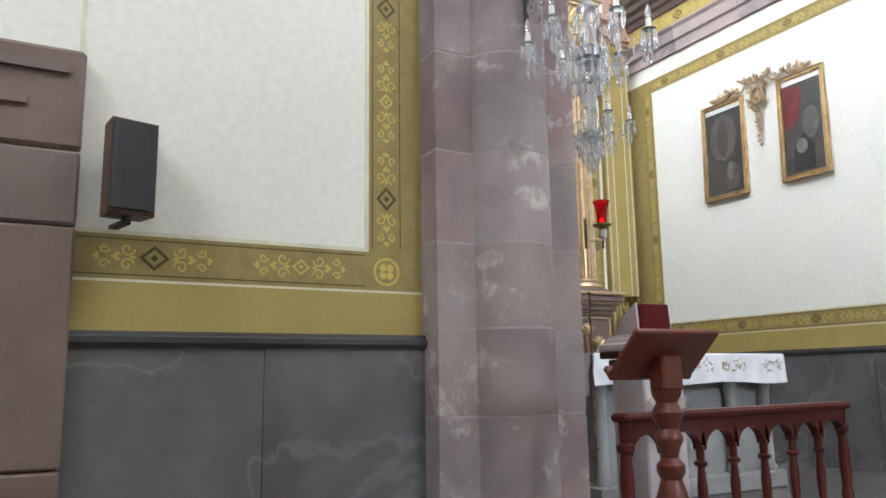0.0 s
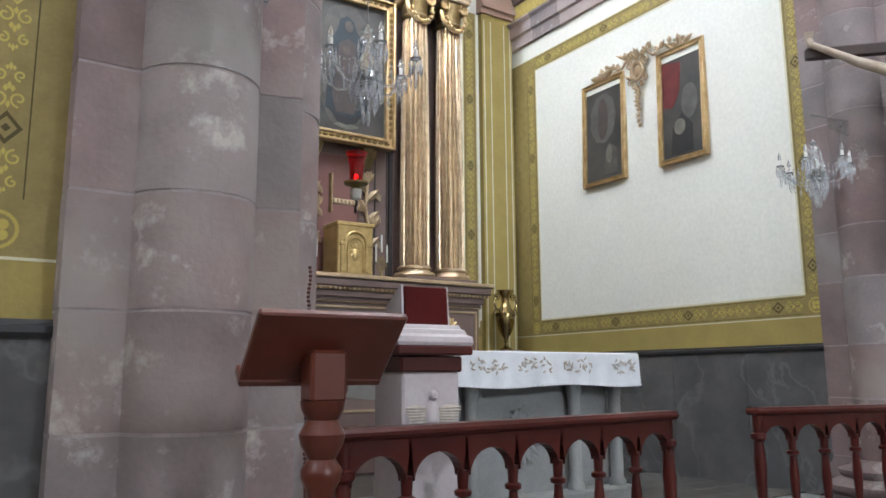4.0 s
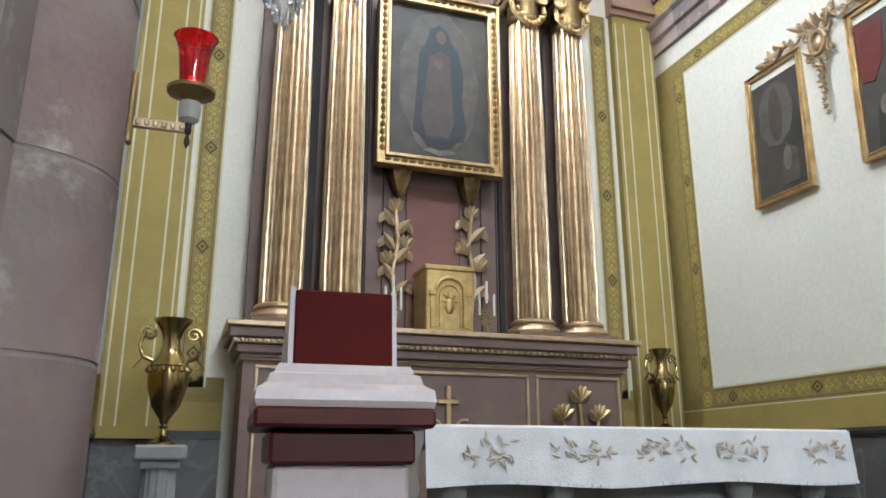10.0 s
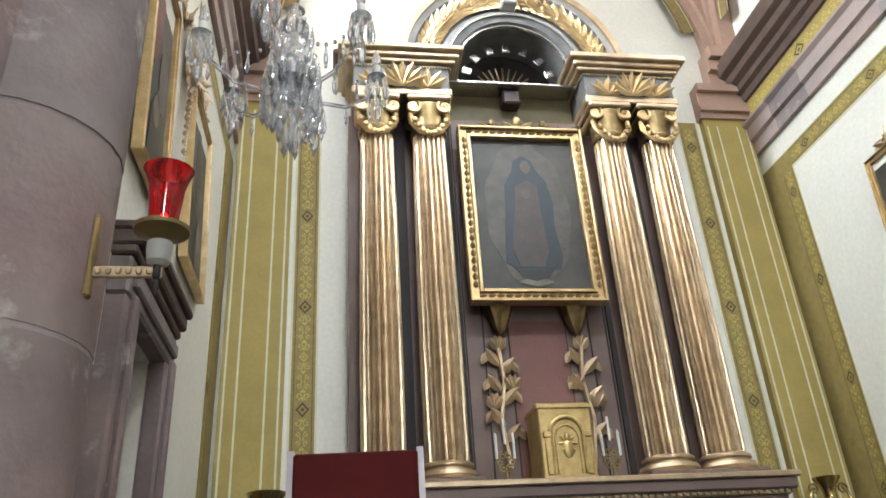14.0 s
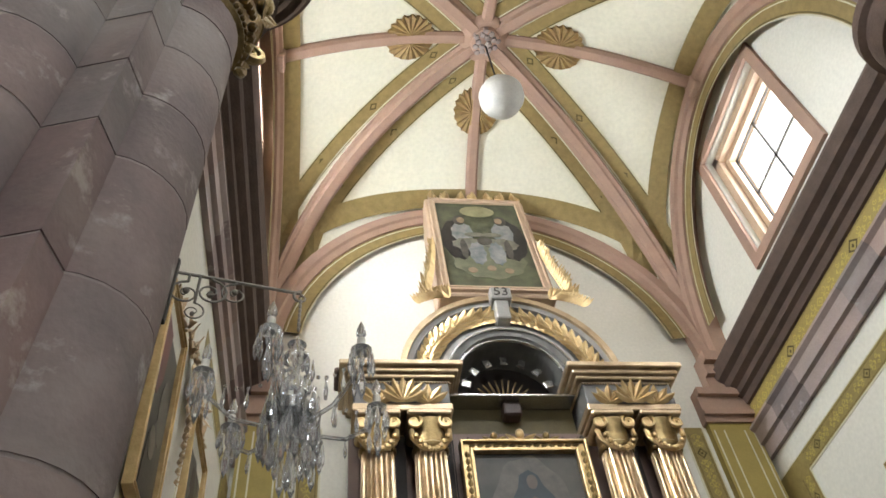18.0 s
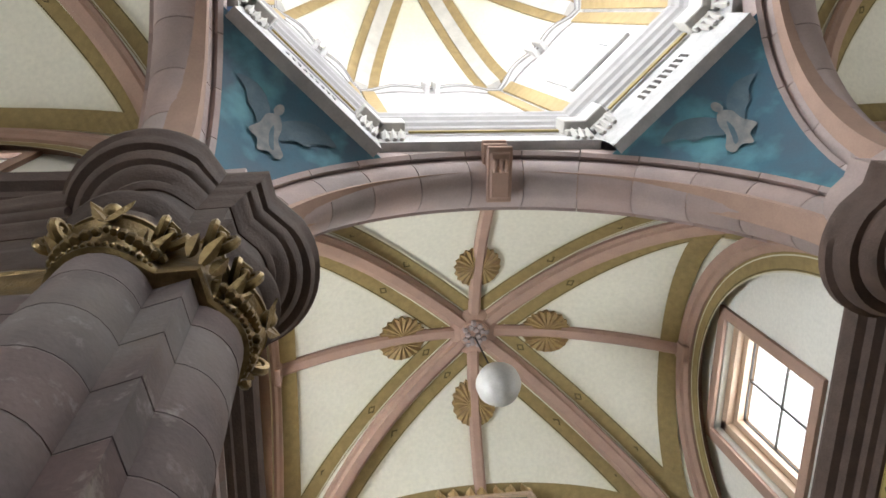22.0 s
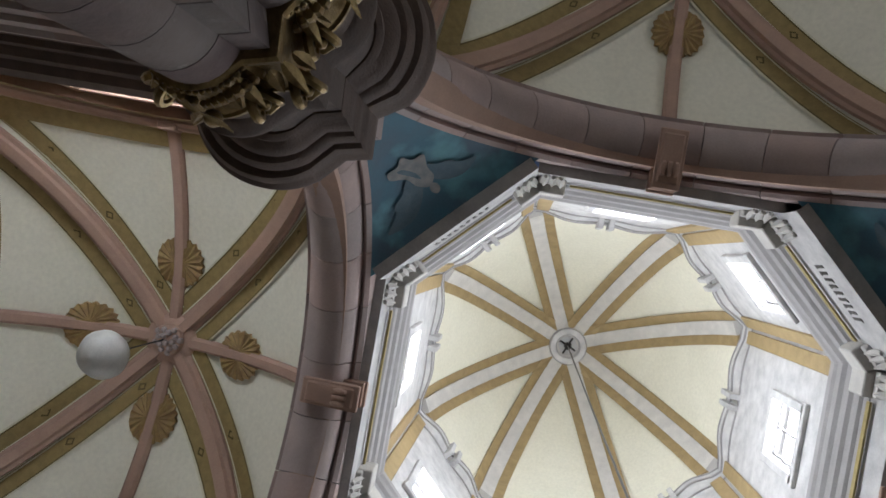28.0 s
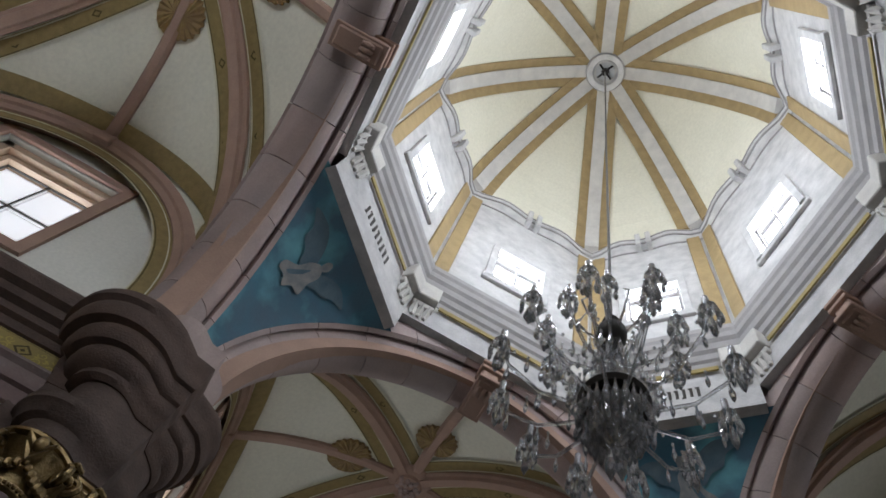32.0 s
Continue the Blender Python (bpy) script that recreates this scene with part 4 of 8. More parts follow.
CAPZ = 5.06
for (sx, sy), where in (((-1, 1), "altar arm"), ((1, 1), "altar arm"), ((1, -1), "nave"), ((-1, -1), "nave")):
    random.seed(40 + int(sx * 3 + sy))
    pier = thing("pier", (sx * 3.2, sy * 3.2, 0), "clustered pier of pink and grey stone blocks with gilded capitals", "pier", "crossing piers", "structure")
    ox, oy = sx * 3.2, sy * 3.2

    def flip(x, y, z):
        return (x * sx - ox, y * sy - oy, z)

    def fp(poly):
        return [(x * sx - ox, y * sy - oy) for x, y in poly]

    # plinth and base mouldings
    bm = loop_mesh(M(), [(0.22, 0.0), (0.22, 0.24), (0.17, 0.26), (0.17, 0.3)], flip)
    part("plinth", bm, STONE, pier)
    bm = loop_mesh(M(), [(0.15, 0.3), (0.18, 0.34), (0.18, 0.38), (0.13, 0.41), (0.09, 0.44), (0.11, 0.47), (0.11, 0.5), (0.05, 0.53), (0.02, 0.58)], flip)
    part("base_moulding", bm, STONE, pier, "", True)
    z = 0.58
    while z < CAPZ - 0.02:
        h = random.choice((0.34, 0.4, 0.45, 0.5, 0.56))
        z1 = min(CAPZ, z + h)
        if CAPZ - z1 < 0.2:
            z1 = CAPZ
        g = 0.014
        for name, poly in (("core_block", CORE), ("corner_block", TIP), ("shaft_drum", circle(CA, RS, 26)), ("shaft_drum", circle(CC, RS, 26))):
            j = 1 + random.uniform(0.0, 0.008)
            cx, cy = sum(p[0] for p in poly) / len(poly), sum(p[1] for p in poly) / len(poly)
            q = [(cx + (x - cx) * j, cy + (y - cy) * j) for x, y in poly]
            bm = M()
            prism(bm, fp(q), z + g * 0.5, z1 - g * 0.5)
            part(name, bm, STONE, pier, "", name == "shaft_drum")
        z = z1
    bm = M()
    prism(bm, fp([(3.578, 2.742), (3.578, 3.578), (2.722, 3.578), (2.722, 3.1), (2.862, 2.902), (3.02, 2.742)]), 0.5, CAPZ)
    prism(bm, fp([(2.87, 2.744), (2.694, 2.695), (2.655, 2.88), (2.95, 3.0)]), 0.5, CAPZ)
    prism(bm, fp(circle(CA, RS - 0.002, 26)), 0.5, CAPZ)
    prism(bm, fp(circle(CC, RS - 0.002, 26)), 0.5, CAPZ)
    part("mortar", bm, MORTAR, pier, "pale smeared mortar joints")
    # gilded capital
    bm = loop_mesh(M(), [(0.0, CAPZ), (0.03, CAPZ + 0.02), (0.03, CAPZ + 0.07), (0.0, CAPZ + 0.09), (0.015, CAPZ + 0.22), (0.05, CAPZ + 0.33), (0.09, CAPZ + 0.39), (0.06, CAPZ + 0.40), (0.06, CAPZ + 0.43), (0.1, CAPZ + 0.44), (0.1, CAPZ + 0.47), (0.05, CAPZ + 0.48)], flip)
    cap = part("capital", bm, GOLD_DARK, pier, "gilded capital with scrolls and garlands", True)
    bm, bg, ba = M(), M(), M()
    for c, mid_a, spread in ((CA, -90, 50), (CC, 180, 50), ((2.84, 2.84), 225, 0)):
        for da in ((-spread, spread) if spread else (0,)):
            a = radians(mid_a + da)
            d = Vector((math.cos(a) * sx, math.sin(a) * sy, 0))
            t = Vector((-d.y, d.x, 0))
            o = Vector(flip(c[0], c[1], CAPZ + 0.31)) + d * (RS + 0.08)
            for hand in (-1, 1):
                plane = ((d + t * (0.45 * hand)).normalized(), Vector((0, 0, 1)))
                volute(bm, o + t * (0.045 * hand) + d * 0.03, 0.095, plane, 1.9, 0.34, 1, 90)
            blob(bm, o + d * 0.045, 0.035, 0.035, 0.035, 8, 5)
            for lean in (-0.07, 0.0, 0.07):
                leaf(bm, o - Vector((0, 0, 0.22)) - d * 0.07 + t * lean, o - Vector((0, 0, 0.05)) + d * (0.03 - abs(lean)) + t * lean * 1.4, 0.08, d, 0.25)
            # the projecting corner of the abacus
            m = Matrix.Translation(o + Vector((0, 0, 0.13)) - d * 0.02) @ Vector((1, 0, 0)).rotation_difference(d).to_matrix().to_4x4()
            bevel_box(ba, -0.1, 0.075, -0.05, 0.05, -0.02, 0.03, 0.018, m)
        if not spread:
            continue
        # the egg and its leaves on the middle of each lobe
        a = radians(mid_a)
        d = Vector((math.cos(a) * sx, math.sin(a) * sy, 0))
        t = Vector((-d.y, d.x, 0))
        o = Vector(flip(c[0], c[1], CAPZ + 0.36)) + d * (RS + 0.1)
        blob(bg, o, 0.05, 0.05, 0.075, 10, 6)
        for hand in (-1, 1):
            leaf(bg, o - Vector((0, 0, 0.08)), o + t * (0.11 * hand) + Vector((0, 0, 0.03)), 0.07, d, 0.35)
            leaf(bg, o - Vector((0, 0, 0.16)), o + t * (0.08 * hand) - Vector((0, 0, 0.05)), 0.06, d, 0.35)
        # swags that hang between the scrolls, and a row of beads below
        for k in range(19):
            a = radians(mid_a - 78 + 156 * k / 18)
            f = k % 9 / 9
            sag = 0.09 * math.sin(math.pi * f)
            p = flip(c[0] + (RS + 0.05) * math.cos(a), c[1] + (RS + 0.05) * math.sin(a), CAPZ + 0.23 - sag)
            r = 0.024 + 0.014 * math.sin(math.pi * f)
            blob(bg, p, r, r, r * 1.15, 7, 4)
        for k in range(25):
            a = radians(mid_a - 84 + 168 * k / 24)
            blob(bg, flip(c[0] + (RS + 0.03) * math.cos(a), c[1] + (RS + 0.03) * math.sin(a), CAPZ + 0.045), 0.016, 0.016, 0.016, 6, 4)
    part("abacus_corner", ba, GOLD_DARK, cap, "projecting gilded corners")
    part("scrollwork", bm, GOLD_DARK, cap, "", True)
    part("garland", bg, GOLD_DARK, cap, "", True)
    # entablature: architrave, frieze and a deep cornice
    # dark stone with the shade of the undersides put into its colour
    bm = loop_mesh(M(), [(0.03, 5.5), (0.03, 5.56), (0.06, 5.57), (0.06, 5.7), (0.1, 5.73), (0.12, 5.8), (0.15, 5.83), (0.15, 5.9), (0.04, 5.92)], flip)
    part("architrave", bm, STONE_DARK_SHADED, pier, "", True)
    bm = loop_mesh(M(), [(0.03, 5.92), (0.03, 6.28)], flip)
    part("frieze", bm, STONE_DARK_SHADED, pier, "", True)
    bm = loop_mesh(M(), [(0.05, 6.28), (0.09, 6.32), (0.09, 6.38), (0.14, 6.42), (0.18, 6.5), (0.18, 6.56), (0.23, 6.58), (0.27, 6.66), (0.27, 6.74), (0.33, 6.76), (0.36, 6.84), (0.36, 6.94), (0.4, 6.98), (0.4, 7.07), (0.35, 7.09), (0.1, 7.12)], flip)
    part("cornice", bm, STONE_DARK_SHADED, pier, "dark stepped stone cornice, deepened with shade", True)
    bm = loop_mesh(M(), [(0.02, 7.1), (0.0, SPRING + 0.06)], flip)
    part("impost", bm, STONE_PALE, pier)


# ---- painted bands, dado and entablature of the walls ----
def on_wall(axis, pos, out):
    """Maps (along, off the wall, height) to the world. out: +1 or -1, the way into the room."""
    if axis == "x":
        return lambda a, d, z: Vector((a, pos + out * d, z))
    return lambda a, d, z: Vector((pos + out * d, a, z))


def wbox(bm, f, a0, a1, d0, d1, z0, z1):
    p, q = f(a0, d0, z0), f(a1, d1, z1)
    x0, x1 = sorted((p.x, q.x))
    y0, y1 = sorted((p.y, q.y))
    return box(bm, x0, x1, y0, y1, z0, z1)


def flat_poly(bm, f, pts, d=0.008):
    vs = [bm.verts.new(f(a, d, z)) for a, z in pts]
    bm.faces.new(vs)


def stencil_strip(bg, bd, f, a0, a1, z0, z1, step=0.5, seed=0):
    """Painted scrolls, dots and diamonds along a band, level or upright."""
    rnd = random.Random(seed)
    level = (a1 - a0) > (z1 - z0)
    L = (a1 - a0) if level else (z1 - z0)
    w = (z1 - z0) if level else (a1 - a0)
    n = max(1, int(L / step))

    def put(u, v):
        return (a0 + u, z0 + w / 2 + v) if level else (a0 + w / 2 + v, z0 + u)

    for i in range(n):
        c = L * (i + 0.5) / n
        s = w * (0.34 if i % 2 == 0 else 0.24)
        for r0, r1 in ((s, s * 0.68),):
            o = [put(c + r0 * 1.15, 0), put(c, r0), put(c - r0 * 1.15, 0), put(c, -r0)]
            q = [put(c + r1 * 1.15, 0), put(c, r1), put(c - r1 * 1.15, 0), put(c, -r1)]
            for k in range(4):
                flat_poly(bd if i % 2 == 0 else bg, f, [o[k], o[(k + 1) % 4], q[(k + 1) % 4], q[k]], 0.0075)
        flat_poly(bd if i % 2 == 0 else bg, f, [put(c + s * 0.3, 0), put(c, s * 0.3), put(c - s * 0.3, 0), put(c, -s * 0.3)], 0.0075)
        # vines that curl between the diamonds
        gap = L / n
        for hand in (-1, 1):
            for sv in (-1, 1):
                for b0, size in ((s * 1.35, 1.0), (s * 1.35 + w * 0.62, 0.72)):
                    if b0 + w * 0.3 * size > gap / 2:
                        continue
                    cu, cv = c + hand * (b0 + w * 0.22 * size), sv * w * 0.21
                    pts = []
                    for k in range(13):
                        a = k / 12 * 7.0
                        r = w * 0.19 * size * (1 - k / 15)
                        pts.append((cu - hand * r * math.cos(a), cv - sv * r * math.sin(a)))
                    for k in range(12):
                        (u0, v0), (u1, v1) = pts[k], pts[k + 1]
                        t = w * 0.024
                        du, dv = u1 - u0, v1 - v0
                        ln = math.hypot(du, dv) or 1
                        nu, nv = -dv / ln * t, du / ln * t
                        flat_poly(bg, f, [put(u0 - nu, v0 - nv), put(u1 - nu, v1 - nv), put(u1 + nu, v1 + nv), put(u0 + nu, v0 + nv)], 0.0075)
                    o = w * 0.055 * size
                    flat_poly(bg, f, [put(cu + hand * w * 0.24 * size + o * 1.6, cv * 0.35), put(cu + hand * w * 0.24 * size, cv * 0.35 + o), put(cu + hand * w * 0.24 * size - o * 1.6, cv * 0.35), put(cu + hand * w * 0.24 * size, cv * 0.35 - o)], 0.0075)
            for k in range(3):
                u = c + hand * (s * 1.3 + w * (0.1 + 0.45 * k))
                if abs(u - c) < gap / 2 - w * 0.1:
                    o = w * 0.05
                    flat_poly(bg, f, [put(u + o * 2, 0), put(u, o), put(u - o * 2, 0), put(u, -o)], 0.0078)
    # fine lines along both edges
    for v in (-w * 0.47, w * 0.47):
        flat_poly(bd, f, [put(0, v - 0.003), put(L, v - 0.003), put(L, v + 0.003), put(0, v + 0.003)], 0.0072)


def rosette(bg, bd, f, a, z, r):
    """A painted quatrefoil in a ring."""
    for k in range(20):
        t0, t1 = math.tau * k / 20, math.tau * (k + 1) / 20
        flat_poly(bg, f, [(a + r * math.cos(t0), z + r * math.sin(t0)), (a + r * math.cos(t1), z + r * math.sin(t1)), (a + r * 0.82 * math.cos(t1), z + r * 0.82 * math.sin(t1)), (a + r * 0.82 * math.cos(t0), z + r * 0.82 * math.sin(t0))], 0.008)
    for k in range(4):
        t = math.pi / 4 + k * math.pi / 2
        c = (a + r * 0.38 * math.cos(t), z + r * 0.38 * math.sin(t))
        flat_poly(bg, f, [(c[0] + r * 0.28 * math.cos(math.tau * j / 8), c[1] + r * 0.28 * math.sin(math.tau * j / 8)) for j in range(8)], 0.008)


def dress(name, axis, pos, out, a0, a1, panel, dado=(1.38, 1.45), seed=0, top=None, slabs=0.95, low=STEP):
    """Marble dado, black cap, ochre strip and stencilled bands round a white panel (from, to, low, high) on one wall."""
    f = on_wall(axis, pos, out)
    w = walls[name]
    n = max(1, round((a1 - a0) / slabs))
    for i in range(n):
        p, q = a0 + (a1 - a0) * i / n, a0 + (a1 - a0) * (i + 1) / n
        part("dado_slab", wbox(M(), f, p + 0.002, q - 0.002, 0.002, 0.03, low, dado[0]), MARBLE, w, "grey veined marble slab")
    bm = M()
    prof = [(0.0, dado[0]), (0.045, dado[0] + 0.0), (0.06, dado[0] + 0.02), (0.06, dado[0] + 0.045), (0.045, dado[0] + 0.05), (0.04, dado[1]), (0.0, dado[1])]
    rings = []
    for a in (a0, a1):
        rings.append([bm.verts.new(f(a, d, z)) for d, z in prof])
    for i in range(len(prof)):
        j = (i + 1) % len(prof)
        bm.faces.new((rings[0][i], rings[0][j], rings[1][j], rings[1][i]))
    bm.faces.new(rings[0]), bm.faces.new(rings[1])
    part("dado_cap", bm, CAP, w, "black stone moulding")
    pa, pb, pz0, pz1 = panel
    bw = 0.22
    ztop = pz1 + bw
    part("painted_strip", wbox(M(), f, a0, a1, 0.001, 0.004, dado[1], pz0 - bw - 0.012), YELLOW, w, "plain ochre painted strip")
    bm = M()
    wbox(bm, f, a0, a1, 0.001, 0.005, pz0 - bw, pz0 - 0.02)
    wbox(bm, f, a0, a1, 0.001, 0.005, pz1 + 0.02, ztop)
    if a0 < pa - 0.03:
        wbox(bm, f, a0, pa - 0.02, 0.001, 0.005, pz0 - 0.02, pz1 + 0.02)
    if a1 > pb + 0.03:
        wbox(bm, f, pb + 0.02, a1, 0.001, 0.005, pz0 - 0.02, pz1 + 0.02)
    part("painted_band", bm, YELLOW2, w, "ochre band with painted scrolls")
    bm = M()
    for z in (pz0 - bw - 0.012, pz1 + bw):
        wbox(bm, f, a0, a1, 0.001, 0.006, z, z + 0.012)
    for z0, z1, p, q in ((pz0 - 0.02, pz0, pa - 0.02, pb + 0.02), (pz1, pz1 + 0.02, pa - 0.02, pb + 0.02)):
        wbox(bm, f, p, q, 0.001, 0.006, z0, z1)
    for p in (pa - 0.02, pb):
        wbox(bm, f, p, p + 0.02, 0.001, 0.006, pz0, pz1)
    part("painted_line", bm, LINE, w, "ivory painted line")
    bg, bd = M(), M()
    stencil_strip(bg, bd, f, pa, pb, pz0 - bw + 0.015, pz0 - 0.035, seed=seed)
    stencil_strip(bg, bd, f, pa, pb, pz1 + 0.03, pz1 + bw - 0.02, seed=seed + 1)
    if a0 < pa - 0.15:
        stencil_strip(bg, bd, f, pa - bw + 0.015, pa - 0.035, pz0, pz1, seed=seed + 2)
        rosette(bg, bd, f, pa - bw / 2 - 0.01, pz0 - bw / 2 - 0.01, 0.075)
    if a1 > pb + 0.15:
        stencil_strip(bg, bd, f, pb + 0.035, pb + bw - 0.015, pz0, pz1, seed=seed + 3)
        rosette(bg, bd, f, pb + bw / 2 + 0.01, pz0 - bw / 2 - 0.01, 0.075)
    part("stencil", bg, GOLDLINE, w, "pale yellow painted scrolls")
    part("stencil", bd, OCHRE_DARK, w, "dark painted diamonds")


dress("wall_altar_right", "y", WX, -1, 3.62, BACK, (3.88, 7.70, 2.05, 5.65), (1.50, 1.57), 1)
dress("wall_altar_left", "y", WXL, 1, 6.0, BACK, (6.02, 7.70, 2.05, 5.65), (1.50, 1.57), 2)
dress("wall_west_north", "x", HW, -1, -5.28, -3.58, (-5.28, -3.91, 1.95, 5.75), (1.43, 1.50), 3, low=0.0)
dress("wall_west_end", "y", -8.7, 1, -2.9, 2.9, (-2.6, 2.6, 1.95, 5.75), (1.43, 1.50), 4, low=0.0)
dress("wall_west_south", "x", -HW, 1, -8.7, -3.8, (-8.4, -4.04, 1.95, 5.75), (1.43, 1.50), 5, low=0.0)
dress("wall_east_north", "x", HW, -1, 3.58, 5.28, (3.91, 5.28, 1.95, 5.75), (1.43, 1.50), 6, low=0.0)
dress("wall_east_end", "y", 8.7, -1, -2.9, 2.9, (-2.6, 2.6, 1.95, 5.75), (1.43, 1.50), 7, low=0.0)

# a white board along the edge of the right wall
part("edge_board", bevel_box(M(), WX - 0.07, WX - 0.002, 3.6, 3.68, 1.74, 6.1, 0.008), WHITEPAINT, walls["wall_altar_right"], "white painted edge board")

# the back wall behind the altarpiece
f = on_wall("x", BACK, -1)
w = walls["wall_altar_back"]
for a0, a1 in ((WXL, -1.9), (1.9, WX)):
    part("dado_slab", wbox(M(), f, a0, a1, 0.002, 0.03, STEP, 1.50), MARBLE, w, "dark marble slab")
    part("dado_cap", wbox(M(), f, a0, a1, 0.0, 0.05, 1.50, 1.57), CAP, w)
    part("painted_strip", wbox(M(), f, a0, a1, 0.001, 0.004, 1.57, 1.82), YELLOW, w)
    part("painted_band", wbox(M(), f, a0, a1, 0.001, 0.005, 1.82, 2.04), YELLOW2, w)
for s in (-1, 1):
    bg, bd = M(), M()
    x0, x1 = sorted((s * 2.08, s * 2.3))
    part("painted_band", wbox(M(), f, x0, x1, 0.001, 0.005, 1.95, 6.6), YELLOW2, w, "ochre band with painted scrolls")
    stencil_strip(bg, bd, f, x0 + 0.02, x1 - 0.02, 2.0, 6.5, seed=21)
    part("stencil", bg, GOLDLINE, w)
    part("stencil", bd, OCHRE_DARK, w)
    bm = M()
    for x in (s * 2.07, s * 2.31):
        wbox(bm, f, x - 0.01, x + 0.01, 0.001, 0.006, 1.95, 6.6)
    part("painted_line", bm, LINE, w)
    # flat painted pilaster in the corner
    x0, x1 = sorted((s * 2.36, s * 2.92))
    part("pilaster", wbox(M(), f, x0, x1, 0.0, 0.09, 1.5, 6.6), YELLOW, w, "flat ochre painted pilaster")
    bm = M()
    for x in (s * 2.40, s * 2.52, s * 2.77, s * 2.88):
        wbox(bm, f, x - 0.009, x + 0.009, 0.088, 0.094, 1.6, 6.5)
    part("painted_line", bm, LINE, w)
    bm = M()
    for z0, z1, d in ((6.6, 6.68, 0.12), (6.68, 6.74, 0.17), (6.74, 6.95, 0.14), (6.95, 7.05, 0.2)):
        wbox(bm, f, x0 - 0.03, x1 + 0.03, 0.0, d, z0, z1)
    part("pilaster_capital", bm, RIBSTONE, w, "moulded stone pilaster capital")
    # springer console of the wall arch
    bm = M()
    for z0, z1, d in ((7.05, 7.25, 0.14), (7.25, 7.4, 0.22), (7.4, 7.55, 0.3)):
        wbox(bm, f, min(s * 2.55, s * 3.0), max(s * 2.55, s * 3.0), 0.0, d, z0, z1)
    part("console", bm, RIBSTONE, w, "stone console of the vault")

# entablature along the walls
ENT = [(0.0, 6.12), (0.05, 6.12), (0.05, 6.28), (0.09, 6.3), (0.09, 6.46), (0.13, 6.5), (0.13, 6.53), (0.02, 6.54), (0.0, 6.54)]
CORN = [(0.0, 6.82), (0.05, 6.84), (0.07, 6.92), (0.12, 6.95), (0.13, 7.02), (0.2, 7.06), (0.22, 7.14), (0.29, 7.18), (0.33, 7.3), (0.29, 7.34), (0.29, 7.38), (0.0, 7.4)]
for name, axis, pos, out, a0, a1 in (("wall_altar_right", "y", WX, -1, 3.6, BACK), ("wall_altar_left", "y", WXL, 1, 3.6, BACK), ("wall_west_north", "x", HW, -1, -8.7, -3.6), ("wall_west_south", "x", -HW, 1, -8.7, -3.6), ("wall_east_north", "x", HW, -1, 3.6, 8.7), ("wall_east_south", "x", -HW, 1, 3.6, 8.7), ("wall_nave_east", "y", 2.97, -1, -13.6, -3.6), ("wall_nave_west", "y", -2.97, 1, -13.6, -3.6)):
    f = on_wall(axis, pos, out)
    count = max(1, round((a1 - a0) / 0.62))
    for i in range(count):
        p, q = a0 + (a1 - a0) * i / count, a0 + (a1 - a0) * (i + 1) / count
        bm = M()
        rings = [[bm.verts.new(f(a, d, z)) for d, z in ENT] for a in (p, q)]
        for k in range(len(ENT)):
            j = (k + 1) % len(ENT)
            bm.faces.new((rings[0][k], rings[0][j], rings[1][j], rings[1][k]))
        bm.faces.new(rings[0]), bm.faces.new(rings[1])
        part("architrave_block", bm, STONE_PALE if i % 3 else STONE, walls[name], "pink and grey stone block")
    part("frieze", wbox(M(), f, a0, a1, 0.002, 0.02, 6.54, 6.86), YELLOW, walls[name], "ochre painted frieze")
    bg, bd = M(), M()
    g = on_wall(axis, pos + out * 0.014, out)
    stencil_strip(bg, bd, g, a0 + 0.1, a1 - 0.1, 6.58, 6.82, 0.7, seed=9)
    part("stencil", bg, GOLDLINE, walls[name])
    part("stencil", bd, OCHRE_DARK, walls[name])
    bm = M()
    rings = [[bm.verts.new(f(a, d, z)) for d, z in CORN] for a in (a0, a1)]
    for k in range(len(CORN)):
        j = (k + 1) % len(CORN)
        bm.faces.new((rings[0][k], rings[0][j], rings[1][j], rings[1][k]))
    bm.faces.new(rings[0]), bm.faces.new(rings[1])
    part("cornice", bm, STONE_DARK_SHADED, walls[name], "dark stepped stone cornice, deepened with shade")


